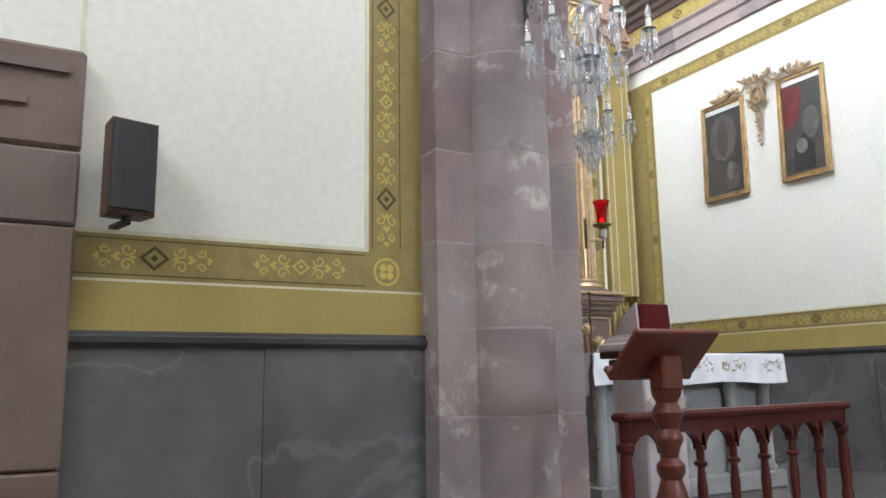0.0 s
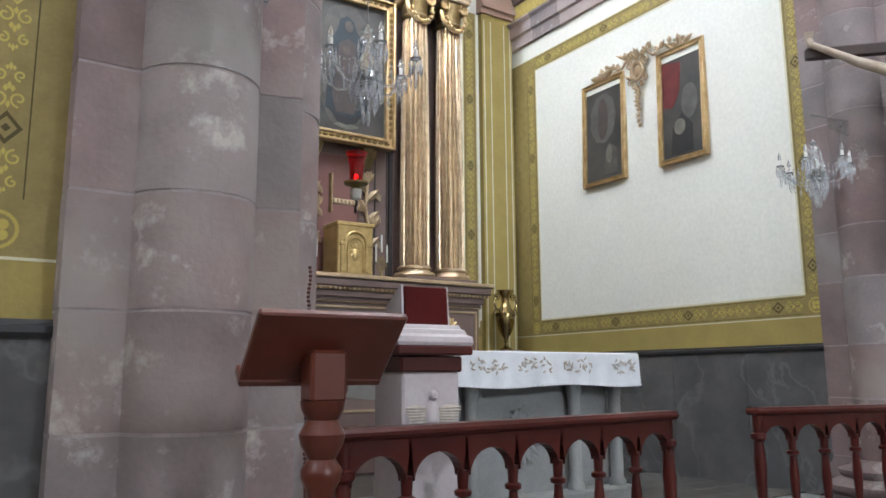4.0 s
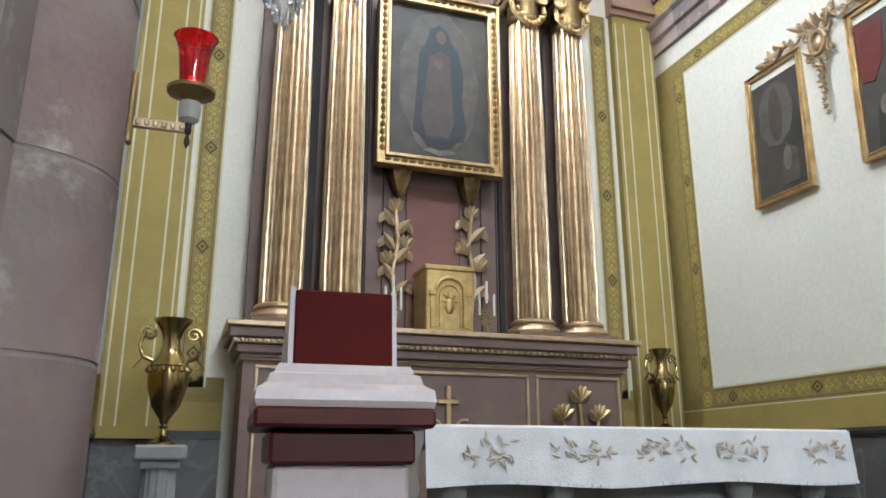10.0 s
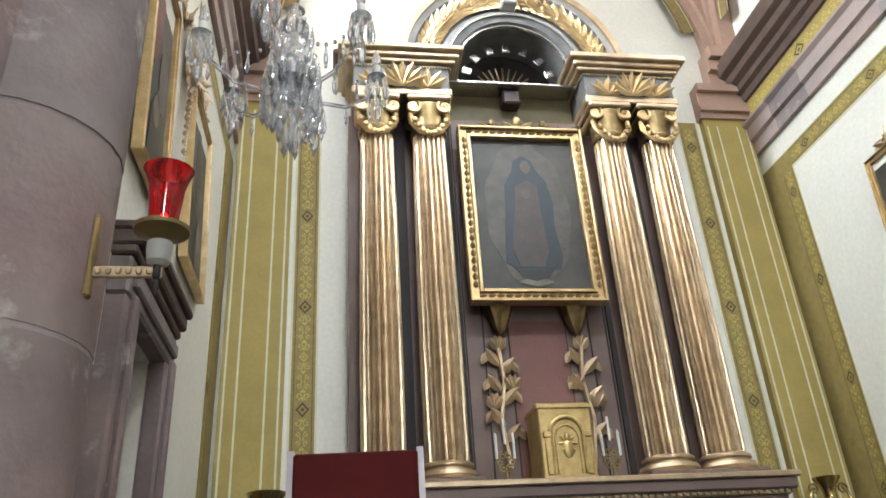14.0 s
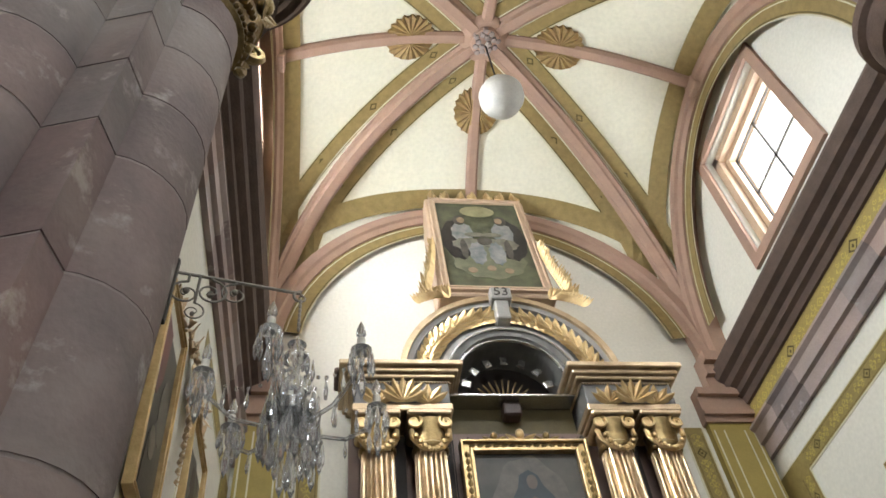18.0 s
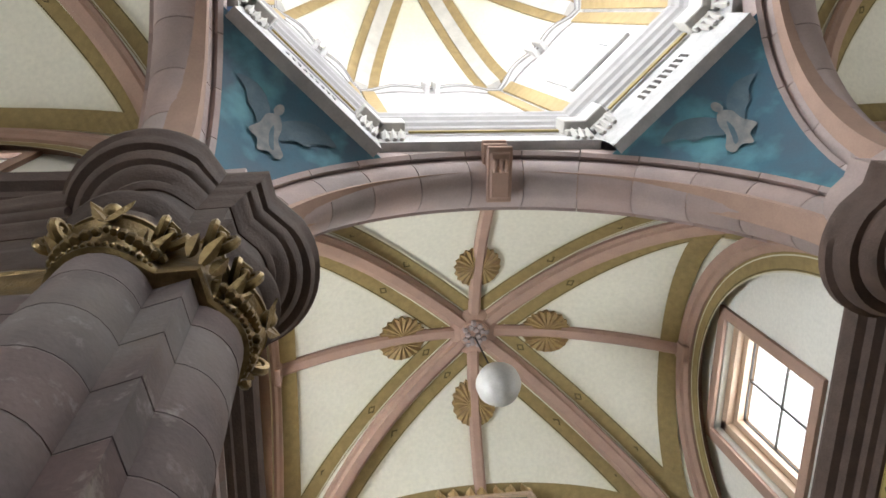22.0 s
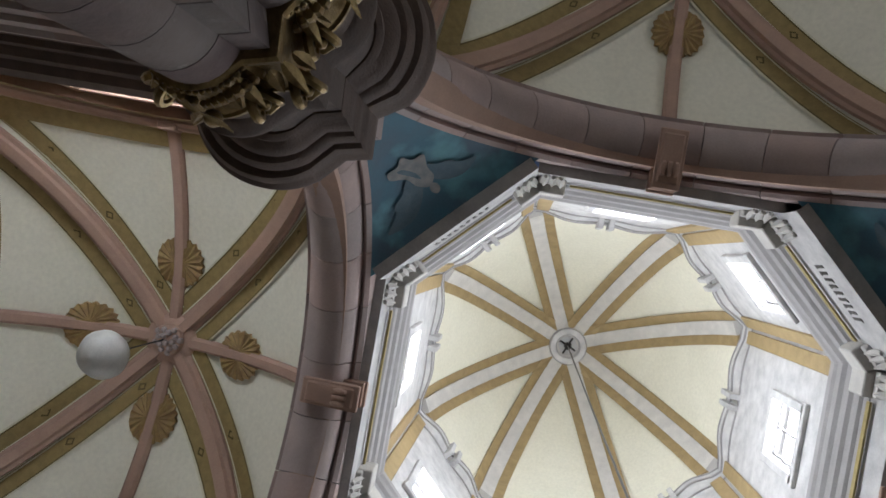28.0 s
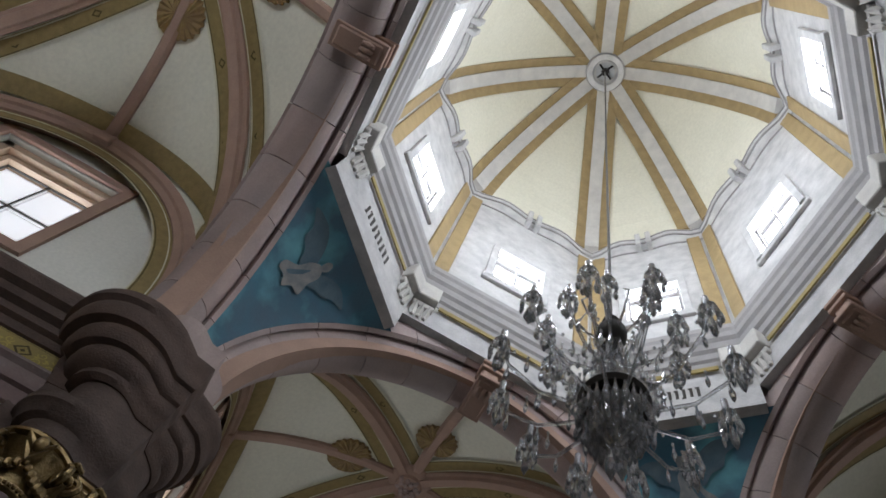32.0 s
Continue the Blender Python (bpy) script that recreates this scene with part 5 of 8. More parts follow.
# ---- lunette windows ----
def lunette_window(number, axis, pos, out, a0, a1, z0, z1):
    f = on_wall(axis, pos, out)
    win = thing("window_%d" % number, f((a0 + a1) / 2, -0.3, z0), "bright leaded window in a splayed stone surround", "window", "lunette windows", "structure")
    inv = Matrix.Translation(-Vector(win.location))

    def add(name, boxes, material, label=""):
        bm = M()
        for p, q, d0, d1, lo, hi in boxes:
            wbox(bm, f, p, q, d0, d1, lo, hi)
        bmesh.ops.transform(bm, matrix=inv, verts=bm.verts)
        return part(name, bm, material, win, label)

    m = 0.12
    am, zm = (a0 + a1) / 2, (z0 + z1) / 2
    m2 = 0.2
    for k, (p, q, lo, hi) in enumerate(((a0 + m2, am, z0 + m, zm), (am, a1 - m2, z0 + m, zm), (a0 + m2, am, zm, z1 - m2), (am, a1 - m2, zm, z1 - m2))):
        add("pane", [(p + 0.01, q - 0.01, -0.36, -0.35, lo + 0.01, hi - 0.01)], PANE)
    add("window_frame", [(a0 + m, a1 - m, -0.31, -0.285, z - 0.014, z + 0.014) for z in (z0 + m, zm, z1 - m2)] + [(a - 0.014, a + 0.014, -0.31, -0.285, z0 + m, z1 - m2) for a in (a0 + m2, am, a1 - m2)], IRON)
    add("surround", [(a0, a0 + m, -0.45, -0.1, z0, z1), (a1 - m, a1, -0.45, -0.1, z0, z1), (a0, a1, -0.45, -0.1, z0, z0 + m), (a0, a1, -0.45, -0.1, z1 - m, z1), (a0 + m, a0 + m2, -0.45, -0.2, z0, z1), (a1 - m2, a1 - m, -0.45, -0.2, z0, z1), (a0 + m2, a1 - m2, -0.45, -0.2, z1 - m2, z1 - m)], PEACH, "pale stone reveal")
    add("architrave", [(a0 - 0.14, a0, -0.02, 0.05, z0 - 0.14, z1 + 0.14), (a1, a1 + 0.14, -0.02, 0.05, z0 - 0.14, z1 + 0.14), (a0, a1, -0.02, 0.05, z0 - 0.14, z0), (a0, a1, -0.02, 0.05, z1, z1 + 0.14)], RIBSTONE, "moulded stone surround")
    return win


lunette_window(1, "y", WX, -1, *WIN)
# windows 2, 3, 5, 6 and 7 are unseen, added by symmetry for light
lunette_window(2, "x", -HW, 1, -6.69, -5.12, 7.92, 9.78)
lunette_window(3, "x", -HW, 1, 5.12, 6.69, 7.92, 9.78)
lunette_window(5, "y", WXL, 1, *WIN)
lunette_window(6, "x", HW, -1, -6.69, -5.12, 7.92, 9.78)
lunette_window(7, "x", HW, -1, 5.12, 6.69, 7.92, 9.78)
lunette_window(8, "y", -8.7, 1, -0.95, 0.95, 4.3, 6.85)
# unseen window, added as the opening for the nave lamp
lunette_window(4, "x", -13.6, 1, -1.2, 1.2, 4.8, 8.2)


# ---- the altarpiece ----
RY = 8.4
retablo = thing("altarpiece", (0, 7.9 + DY, STEP), "tall mauve and gilded wooden altarpiece with fluted columns", "altarpiece")
RO = Vector((0, 7.9, STEP))


def rp(name, bm, material, parent=None, label="", smooth=False):
    """A part of the altarpiece, built in world places."""
    bmesh.ops.translate(bm, vec=-RO, verts=bm.verts)
    return part(name, bm, material, parent or retablo, label, smooth)


# predella
rp("predella", box(M(), -1.8, 1.8, 7.66, RY, STEP, 2.14), RETABLO)
for z0, z1, d in ((2.14, 2.18, 0.03), (2.18, 2.26, 0.06), (2.30, 2.39, 0.13)):
    rp("predella_moulding", bevel_box(M(), -1.8 - d, 1.8 + d, 7.66 - d, RY, z0, z1, 0.012), RETABLO)
for z0, z1, d in ((2.125, 2.14, 0.035), (2.26, 2.30, 0.09), (2.39, 2.44, 0.16)):
    rp("gilded_moulding", bevel_box(M(), -1.8 - d, 1.8 + d, 7.66 - d, RY, z0, z1, 0.01), GOLD_PALE, None, "gilded moulding")
bm = M()
for k in range(64):
    x = -1.88 + 3.76 * k / 63
    blob(bm, (x, 7.565, 2.28), 0.02, 0.02, 0.022, 6, 4)
tagged(rp("beading", bm, GOLD_PALE), kind="stuff")
rp("base_board", bevel_box(M(), -1.9, 1.9, 7.58, RY, STEP, 0.55, 0.02), RETABLO)
bm = M()
for x0, x1 in ((-1.70, -0.74), (-0.68, 0.80), (0.87, 1.77)):
    for a0, a1, z0, z1 in ((x0, x1, 0.88, 0.91), (x0, x1, 2.06, 2.09), (x0, x0 + 0.03, 0.91, 2.06), (x1 - 0.03, x1, 0.91, 2.06)):
        bevel_box(bm, a0, a1, 7.64, 7.665, z0, z1, 0.006)
rp("panel_moulding", bm, GOLD_PALE, None, "thin gilded panel frame")


def lily(bm, x, z, s, flip=1):
    """Carved lilies that rise from a tuft of leaves."""
    o = Vector((0, -1, 0))
    y = 7.63
    tube(bm, [(x, y, z - 0.28 * s), (x + 0.01 * flip, y - 0.02, z), (x, y, z + 0.32 * s)], 0.022 * s, 6)
    for dx, z0 in ((0.0, 0.34), (-0.2, 0.16), (0.2, 0.16)):
        c = Vector((x + dx * s, y - 0.01, z + z0 * s))
        if dx:
            tube(bm, [(x, y, z - 0.2 * s), (x + dx * 0.7 * s, y - 0.02, z - 0.02 * s), c], 0.02 * s, 6)
        for a in (-50, -22, 0, 22, 50):
            t = radians(a)
            leaf(bm, c, c + Vector((math.sin(t) * 0.15 * s, 0, math.cos(t) * 0.17 * s)), 0.11 * s, o, 0.25)
    for a in (-75, -48, 48, 75, -25, 25):
        t = radians(a)
        leaf(bm, (x, y, z - 0.26 * s), (x + math.sin(t) * 0.24 * s, y, z - 0.26 * s + math.cos(t) * 0.3 * s), 0.12 * s, o, 0.15)
    for a in (-60, -30, 0, 30, 60):
        t = radians(180 + a)
        leaf(bm, (x, y, z - 0.28 * s), (x + math.sin(t) * 0.2 * s, y, z - 0.28 * s + math.cos(t) * 0.2 * s), 0.1 * s, o, 0.2)


for x in (-1.14, 1.31):
    bm = M()
    lily(bm, x, 1.52, 0.95)
    rp("lily_carving", bm, GOLD, None, "gilded carved lilies", True)
bm = M()
bevel_box(bm, -0.022, 0.022, 7.62, 7.655, 1.55, 1.96, 0.006)
bevel_box(bm, -0.1, 0.1, 7.618, 7.653, 1.8, 1.84, 0.006)
for hand in (-1, 1):
    volute(bm, (hand * 0.14, 7.63, 1.58), 0.09, ((hand, 0, 0), (0, 0, 1)), 1.4, 0.14, 1, 60)
rp("gilded_cross", bm, GOLD, None, "gilded cross with scrolls", True)

# back of the altarpiece
rp("back_panel", box(M(), -1.78, 1.78, 8.1, RY, 2.41, 6.35), RETABLO)
for x0, x1 in ((-0.28, 0.28),):
    rp("red_panel", bevel_box(M(), x0, x1, 8.085, 8.105, 2.45, 4.0, 0.006), RETABLO_RED)
bm = M()
for s in (-1, 1):
    for x in (0.28, 0.52, 0.69):
        box(bm, s * x - 0.006, s * x + 0.006, 8.088, 8.101, 2.45, 6.3)
rp("panel_joint", bm, GAPSHADE)
# flat near-black strips on the panel stand in for shade in gaps
for s in (-1, 1):
    x0, x1 = sorted((s * 1.2, s * 1.3))
    rp("shade_strip", box(M(), x0, x1, 8.06, 8.1, 2.45, 6.3), GAPSHADE, None, "dark strip for the shade between the columns")
    rp("shade_strip", box(M(), *sorted((s * 0.71, s * 0.76)), 8.06, 8.1, 2.45, 6.3), GAPSHADE, None, "dark strip for the shade beside the picture")
for s in (-1, 1):
    bm = M()
    x = s * 0.4
    o = Vector((0, -1, 0))
    y = 8.06
    tube(bm, [(x - s * 0.02, y, 2.62), (x + s * 0.03, y, 3.05), (x - s * 0.03, y, 3.4), (x, y, 3.72)], 0.024, 6)
    for z, hand in ((2.85, 1), (3.0, -1), (3.18, 1), (3.3, -1), (3.46, 1), (3.55, -1)):
        leaf(bm, (x, y, z), (x + hand * 0.13, y, z + 0.15), 0.1, o, 0.3)
        leaf(bm, (x + hand * 0.11, y - 0.02, z + 0.13), (x + hand * 0.17, y, z + 0.01), 0.075, o, 0.2)
    for cx, cz in ((0, 3.7), (-s * 0.1, 3.32), (s * 0.08, 3.15)):
        for a in (-40, -14, 14, 40):
            t = radians(a)
            leaf(bm, (x + cx, y, cz), (x + cx + math.sin(t) * 0.11, y, cz + math.cos(t) * 0.14), 0.09, o, 0.3)
    rp("lily_branch", bm, GOLD_PALE, None, "gilded carved lily branch", True)
    bm = M()
    lathe(bm, [(0.02, -0.3), (0.05, -0.26), (0.075, -0.16), (0.1, -0.05), (0.13, 0.0), (0.12, 0.03)], (s * 0.37, 8.02, 4.14), 12)
    for a in range(0, 360, 45):
        t = radians(a)
        d = Vector((math.cos(t), math.sin(t), 0))
        leaf(bm, Vector((s * 0.37, 8.02, 3.86)) + d * 0.04, Vector((s * 0.37, 8.02, 4.12)) + d * 0.09, 0.08, d, 0.2)
    rp("bracket", bm, GOLD_DARK, None, "gilded acanthus bracket", True)


def column(x):
    """A fluted gilded column with base and scrolled capital."""
    col = new("column")
    col.parent = retablo
    col.location = Vector((x, 7.86, 2.44)) - RO
    col.scale = (1, 1, 0.992)
    bm = M()
    bevel_box(bm, -0.27, 0.27, -0.25, 0.25, 0.0, 0.05, 0.01)
    part("plinth", bm, RETABLO, col)
    bm = lathe(M(), [(0.25, 0.05), (0.265, 0.08), (0.25, 0.115), (0.205, 0.12), (0.2, 0.145), (0.225, 0.16), (0.225, 0.18), (0.195, 0.2)], (0, 0, 0), 28)
    part("base", bm, GOLD_PALE, col, "", True)
    bm = lathe(M(), [(0.187, 0.2), (0.19, 0.3), (0.192, 1.2), (0.185, 2.2), (0.172, 3.1), (0.165, 3.52)], (0, 0, 0), 120, flute=0.03, flutes=20)
    part("shaft", bm, FLUTE, col, "fluted shaft with worn gilding", False)
    bm = lathe(M(), [(0.175, 3.5), (0.19, 3.52), (0.19, 3.55), (0.172, 3.57), (0.175, 3.72), (0.2, 3.8), (0.2, 3.84)], (0, 0, 0), 24)
    part("necking", bm, GOLD_DARK, col, "", True)
    bm = M()
    for h in (-1, 1):
        for d in (-1, 1):
            volute(bm, (h * 0.16, d * 0.16, 3.8), 0.085, ((h, 0, 0), (0, 0, 1)), 1.5, 0.32, 1, 90)
        tube(bm, [(h * 0.17, -0.17, 3.78), (h * 0.17, 0.17, 3.78)], 0.055, 10)
        tube(bm, [(h * 0.19, -0.12, 3.72), (h * 0.185, -0.15, 3.6), (h * 0.1, -0.18, 3.47), (0, -0.2, 3.43)], 0.03, 6)
    for k in range(9):
        t = k / 8 * 2 - 1
        blob(bm, (t * 0.16, -0.2, 3.44 + 0.16 * t * t), 0.032, 0.03, 0.032, 6, 4)
    part("scrollwork", bm, GOLD, col, "gilded scrolls and garland", True)
    bm = bevel_box(M(), -0.23, 0.23, -0.22, 0.22, 3.86, 3.92, 0.015)
    part("abacus", bm, GOLD_PALE, col)
    return col


FLUTE = mat("worn_gilded_flutes", (0.74, 0.58, 0.37), (0.36, 0.26, 0.17), 0.28, 0.85, scale=9, bump=0.15, fine=40, contrast=0.7)
for x in (-1.5, -0.97, 0.97, 1.5):
    column(x)

# entablature over each pair of columns
for s in (-1, 1):
    x0, x1 = sorted((s * 0.72, s * 1.76))
    bm = M()
    bevel_box(bm, x0, x1, 7.66, RY, 6.33, 6.42, 0.012)
    rp("architrave", bm, GOLD_PALE)
    rp("frieze", bevel_box(M(), x0 + 0.02, x1 - 0.02, 7.69, RY, 6.42, 6.74, 0.01), ARCHGREY, None, "dark grey frieze")
    bm = M()
    for c in (x0 + 0.26, x1 - 0.26):
        for a in (-70, -40, 0, 40, 70):
            t = radians(a)
            leaf(bm, (c, 7.66, 6.42), (c + math.sin(t) * 0.22, 7.66, 6.44 + math.cos(t) * 0.18), 0.1, Vector((0, -1, 0)), 0.35)
    for k in range(7):
        t = radians(-75 + 25 * k)
        c = (x0 + x1) / 2
        leaf(bm, (c, 7.64, 6.42), (c + math.sin(t) * 0.26, 7.64, 6.43 + math.cos(t) * 0.24), 0.1, Vector((0, -1, 0)), 0.4)
    rp("foliage", bm, GOLD, None, "gilded acanthus foliage", True)
    bm = M()
    for k in range(34):
        blob(bm, (x0 + 0.02 + (x1 - x0 - 0.04) * k / 33, 7.675, 6.7), 0.014, 0.014, 0.014, 6, 4)
    for k in range(20):
        blob(bm, (x0 if s > 0 else x1, 7.7 + 0.6 * k / 19, 6.7), 0.014, 0.014, 0.014, 6, 4)
    tagged(rp("beading", bm, GOLD_PALE), kind="stuff")
    bm = M()
    for z0, z1, d in ((6.74, 6.79, 0.05), (6.79, 6.85, 0.09), (6.85, 6.92, 0.14)):
        bevel_box(bm, x0 - d, x1 + d, 7.69 - d, RY, z0, z1, 0.012)
    rp("cornice", bm, GOLD_PALE, None, "gilded cornice block")
    rp("attic", bevel_box(M(), x0 + (0.25 if s > 0 else 0), x1 - (0 if s > 0 else 0.25), 7.95, RY, 6.92, 7.12, 0.015), GREYWHITE, None, "grey attic block")
    bm = bevel_box(M(), *sorted((s * 1.5, s * 1.95)), 8.0, RY, 7.12, 7.2, 0.02)
    rp("attic_cap", bm, STONE_DARK_SHADED)

# arch over the picture, with a shell niche
AZ = 6.80


def ring_part(name, r0, r1, y0, y1, material, label="", a_from=0.0, a_to=180.0):
    bm = M()
    pts, sides, ups = [], [], []
    for k in range(33):
        a = radians(a_from + (a_to - a_from) * k / 32)
        pts.append((0, 0, 0))
        sides.append(Vector((0, 1, 0)))
        ups.append(Vector((math.cos(a), 0, math.sin(a))))
    prof = [(y0, r0), (y0, r1), (y1, r1), (y1, r0)]
    sweep(bm, pts, sides, ups, prof)
    bmesh.ops.translate(bm, vec=(0, 0, AZ), verts=bm.verts)
    return rp(name, bm, material, None, label)


ring_part("arch_inner", 0.64, 0.72, 7.72, RY, ARCHGREY, "dark moulded arch")
ring_part("arch_bead", 0.72, 0.74, 7.69, RY, STEEL, "bright metal beading of the arch")
ring_part("arch_fillet", 0.74, 0.81, 7.735, RY, GREYWHITE, "pale fillet of the arch")
ring_part("arch_band", 0.81, 1.12, 7.77, RY, ARCHGREY, "dark grey arch band with gilded leaves")
ring_part("arch_outer", 1.12, 1.19, 7.71, RY, GREYWHITE, "grey outer moulding")
ring_part("arch_gilt", 1.19, 1.26, 7.67, RY, GOLD_PALE, "gilded edge")
bm = M()
random.seed(3)
for s in (-1, 1):
    for k in range(13):
        a = radians(8 + 70 * k / 12)
        d = Vector((s * math.cos(a), 0, math.sin(a)))
        t = Vector((-s * math.sin(a), 0, math.cos(a)))
        c = d * 0.965 + Vector((0, 7.755, AZ))
        for lean, reach, wide in ((0.13, 0.11, 0.10), (0.05, 0.15, 0.10), (-0.06, 0.15, 0.10), (-0.13, 0.10, 0.10)):
            j = random.uniform(-0.012, 0.012)
            leaf(bm, c + d * lean * 0.15, c + t * (reach + j) + d * (lean + j), wide, Vector((0, -1, 0)), 0.4)
        if k % 2:
            for q in range(3):
                blob(bm, c + t * (0.05 + 0.02 * q) + d * (0.035 * (q - 1)) + Vector((0, -0.03, 0)), 0.024, 0.024, 0.024, 6, 4)
tagged(rp("leaf_garland", bm, GOLD, None, "gilded oak leaf garland", True), kind="stuff")
bm = M()
bevel_box(bm, -0.085, 0.085, 7.6, 7.9, AZ + 0.82, AZ + 1.3, 0.015)
bevel_box(bm, -0.13, 0.13, 7.56, 7.9, AZ + 1.11, AZ + 1.3, 0.015)
key = rp("keystone", bm, GREYWHITE, None, "pale keystone with dark figures")
lettering("53", 0.19, IRON, key, Matrix.Translation(Vector((0, 7.556, AZ + 1.21)) - RO) @ Matrix.Rotation(radians(90), 4, "X"))
# back of the niche in near black: its deep shade is coloured in
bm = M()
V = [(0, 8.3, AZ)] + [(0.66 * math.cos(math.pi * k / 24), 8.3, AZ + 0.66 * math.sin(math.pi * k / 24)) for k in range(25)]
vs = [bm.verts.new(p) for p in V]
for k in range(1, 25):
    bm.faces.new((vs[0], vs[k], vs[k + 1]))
rp("niche_back", bm, GAPSHADE, None, "niche back in near black, its shade in the colour")
bm = M()
for k in range(15):
    a = math.pi * (k + 0.5) / 15
    tube(bm, [(0.05 * math.cos(a), 8.27, AZ + 0.05), (0.4 * math.cos(a), 8.22, AZ + 0.4 * math.sin(a))], 0.016, 5, 0.5)
rp("ray", bm, GOLD_DARK, None, "dark gilded rays of a shell")
for k in range(7):
    a = radians(18 + 24 * k)
    m = Matrix.Translation((0.5 * math.cos(a), 8.0, AZ + 0.5 * math.sin(a))) @ Matrix.Rotation(-a + math.pi / 2, 4, "Y")
    rp("mirror_plate", bevel_box(M(), -0.045, 0.045, -0.01, 0.01, -0.055, 0.055, 0.006, m), STEEL, None, "small mirrored plate")
rp("niche_shelf", bevel_box(M(), -0.72, 0.72, 7.9, 8.3, AZ - 0.09, AZ - 0.06, 0.006), STEEL, None, "thin pale shelf edge")
rp("niche_wall", box(M(), -0.72, 0.72, 8.15, 8.3, 6.2, AZ - 0.09), OLIVE, None, "olive brown board over the picture")
bm = bevel_box(M(), -0.1, 0.1, 7.98, 8.15, AZ - 0.28, AZ - 0.1, 0.02)
rp("lamp_housing", bm, CROSSWOOD)
ring_part("arch_lamp_strip", 0.605, 0.64, 7.75, 7.79, STEEL, "metal light strip", 8, 172)

# the large picture
pic = thing("painting", (0, 7.95 + DY, 4.10), "dark old painting of a robed figure, carved gilt frame", "painting")


def framed(parent, x0, x1, z0, z1, w, depth, face, carve=True, material=None):
    """A carved frame and canvas in the plane y = 0, facing -y."""
    bm = M()
    for k, (i0, i1, d0, d1) in enumerate(((0, 0.22, 0.0, 1.0), (0.22, 0.72, 0.0, 0.72), (0.72, 1.0, 0.0, 0.9))):
        a, b = w * i0, w * i1
        for bx in ((x0 + a, x0 + b, z0 + a, z1 - a), (x1 - b, x1 - a, z0 + a, z1 - a)):
            bevel_box(bm, bx[0], bx[1], -depth * d1, 0, bx[2], bx[3], w * 0.05)
        for bz in ((z0 + a, z0 + b), (z1 - b, z1 - a)):
            bevel_box(bm, x0 + b, x1 - b, -depth * d1 * 0.995, 0, bz[0], bz[1], w * 0.05)
    fr = part("frame", bm, material or GOLD, parent, "carved gilt frame")
    if carve:
        bm = M()
        mid = w * 0.47
        n = int((z1 - z0) / (w * 0.7))
        for k in range(n):
            z = z0 + w + (z1 - z0 - 2 * w) * (k + 0.5) / n
            for x in (x0 + mid, x1 - mid):
                leaf(bm, (x, -depth * 0.7, z - w * 0.25), (x, -depth * 0.75, z + w * 0.3), w * 0.42, Vector((0, -1, 0)), 0.2)
        n = int((x1 - x0) / (w * 0.7))
        for k in range(n):
            x = x0 + w * 0.6 + (x1 - x0 - 1.2 * w) * (k + 0.5) / n
            for z in (z0 + mid, z1 - mid):
                leaf(bm, (x - w * 0.25, -depth * 0.7, z), (x + w * 0.3, -depth * 0.75, z), w * 0.42, Vector((0, -1, 0)), 0.2)
        tagged(part("frame_carving", bm, GOLD_DARK, fr, "", True), kind="stuff")
    part("canvas", box(M(), x0 + w, x1 - w, -depth * 0.4, -depth * 0.35, z0 + w, z1 - w), face, parent, "dark varnished canvas")
    return fr


def shape(name, pts, y, material, parent, label=""):
    """A flat painted shape on a canvas."""
    bm = M()
    a = [bm.verts.new((x, y, z)) for x, z in pts]
    b = [bm.verts.new((x, y + 0.003, z)) for x, z in pts]
    bm.faces.new(a)
    n = len(a)
    for i in range(n):
        bm.faces.new((a[i], a[(i + 1) % n], b[(i + 1) % n], b[i]))
    return part(name, bm, material, parent, label)


def oval(cx, cz, rx, rz, n=28, wob=0.0):
    return [(cx + rx * (1 + wob * math.cos(9 * a)) * math.cos(a), cz + rz * (1 + wob * math.cos(9 * a)) * math.sin(a)) for a in (math.tau * k / n for k in range(n))]


framed(pic, -0.665, 0.665, 0.0, 1.98, 0.13, 0.14, CANVAS)
cz = 1.0
shape("mandorla", oval(0, cz, 0.43, 0.82, 72, 0.03), -0.058, P_DUSK, pic, "faint wavy halo")
robe = [(0, 1.66), (0.09, 1.6), (0.13, 1.48), (0.22, 1.36), (0.27, 1.1), (0.25, 0.8), (0.3, 0.5), (0.26, 0.36), (0.1, 0.33), (-0.12, 0.34), (-0.28, 0.42), (-0.26, 0.7), (-0.23, 1.05), (-0.22, 1.3), (-0.13, 1.46), (-0.1, 1.6)]
shape("mantle", robe, -0.0615, P_BLUE, pic, "faded dark blue mantle")
shape("gown", [(0.02, 1.36), (0.12, 1.3), (0.13, 1.0), (0.16, 0.55), (0.1, 0.38), (-0.14, 0.38), (-0.2, 0.6), (-0.14, 1.0), (-0.11, 1.28)], -0.065, P_ROSE, pic, "faded rose gown")
shape("head_shape", oval(0.02, 1.52, 0.055, 0.08, 16), -0.068, P_FACE, pic)
shape("folded_shape", oval(-0.01, 1.2, 0.05, 0.06, 12), -0.068, P_FACE, pic)
shape("crescent", [(-0.24, 0.42), (-0.1, 0.34), (0.1, 0.34), (0.25, 0.42), (0.12, 0.26), (0, 0.23), (-0.12, 0.26)], -0.0685, P_DARK, pic)
shape("wings", [(-0.18, 0.22), (-0.05, 0.27), (0.05, 0.27), (0.18, 0.22), (0.08, 0.19), (0, 0.17), (-0.08, 0.19)], -0.068, P_PALE, pic)

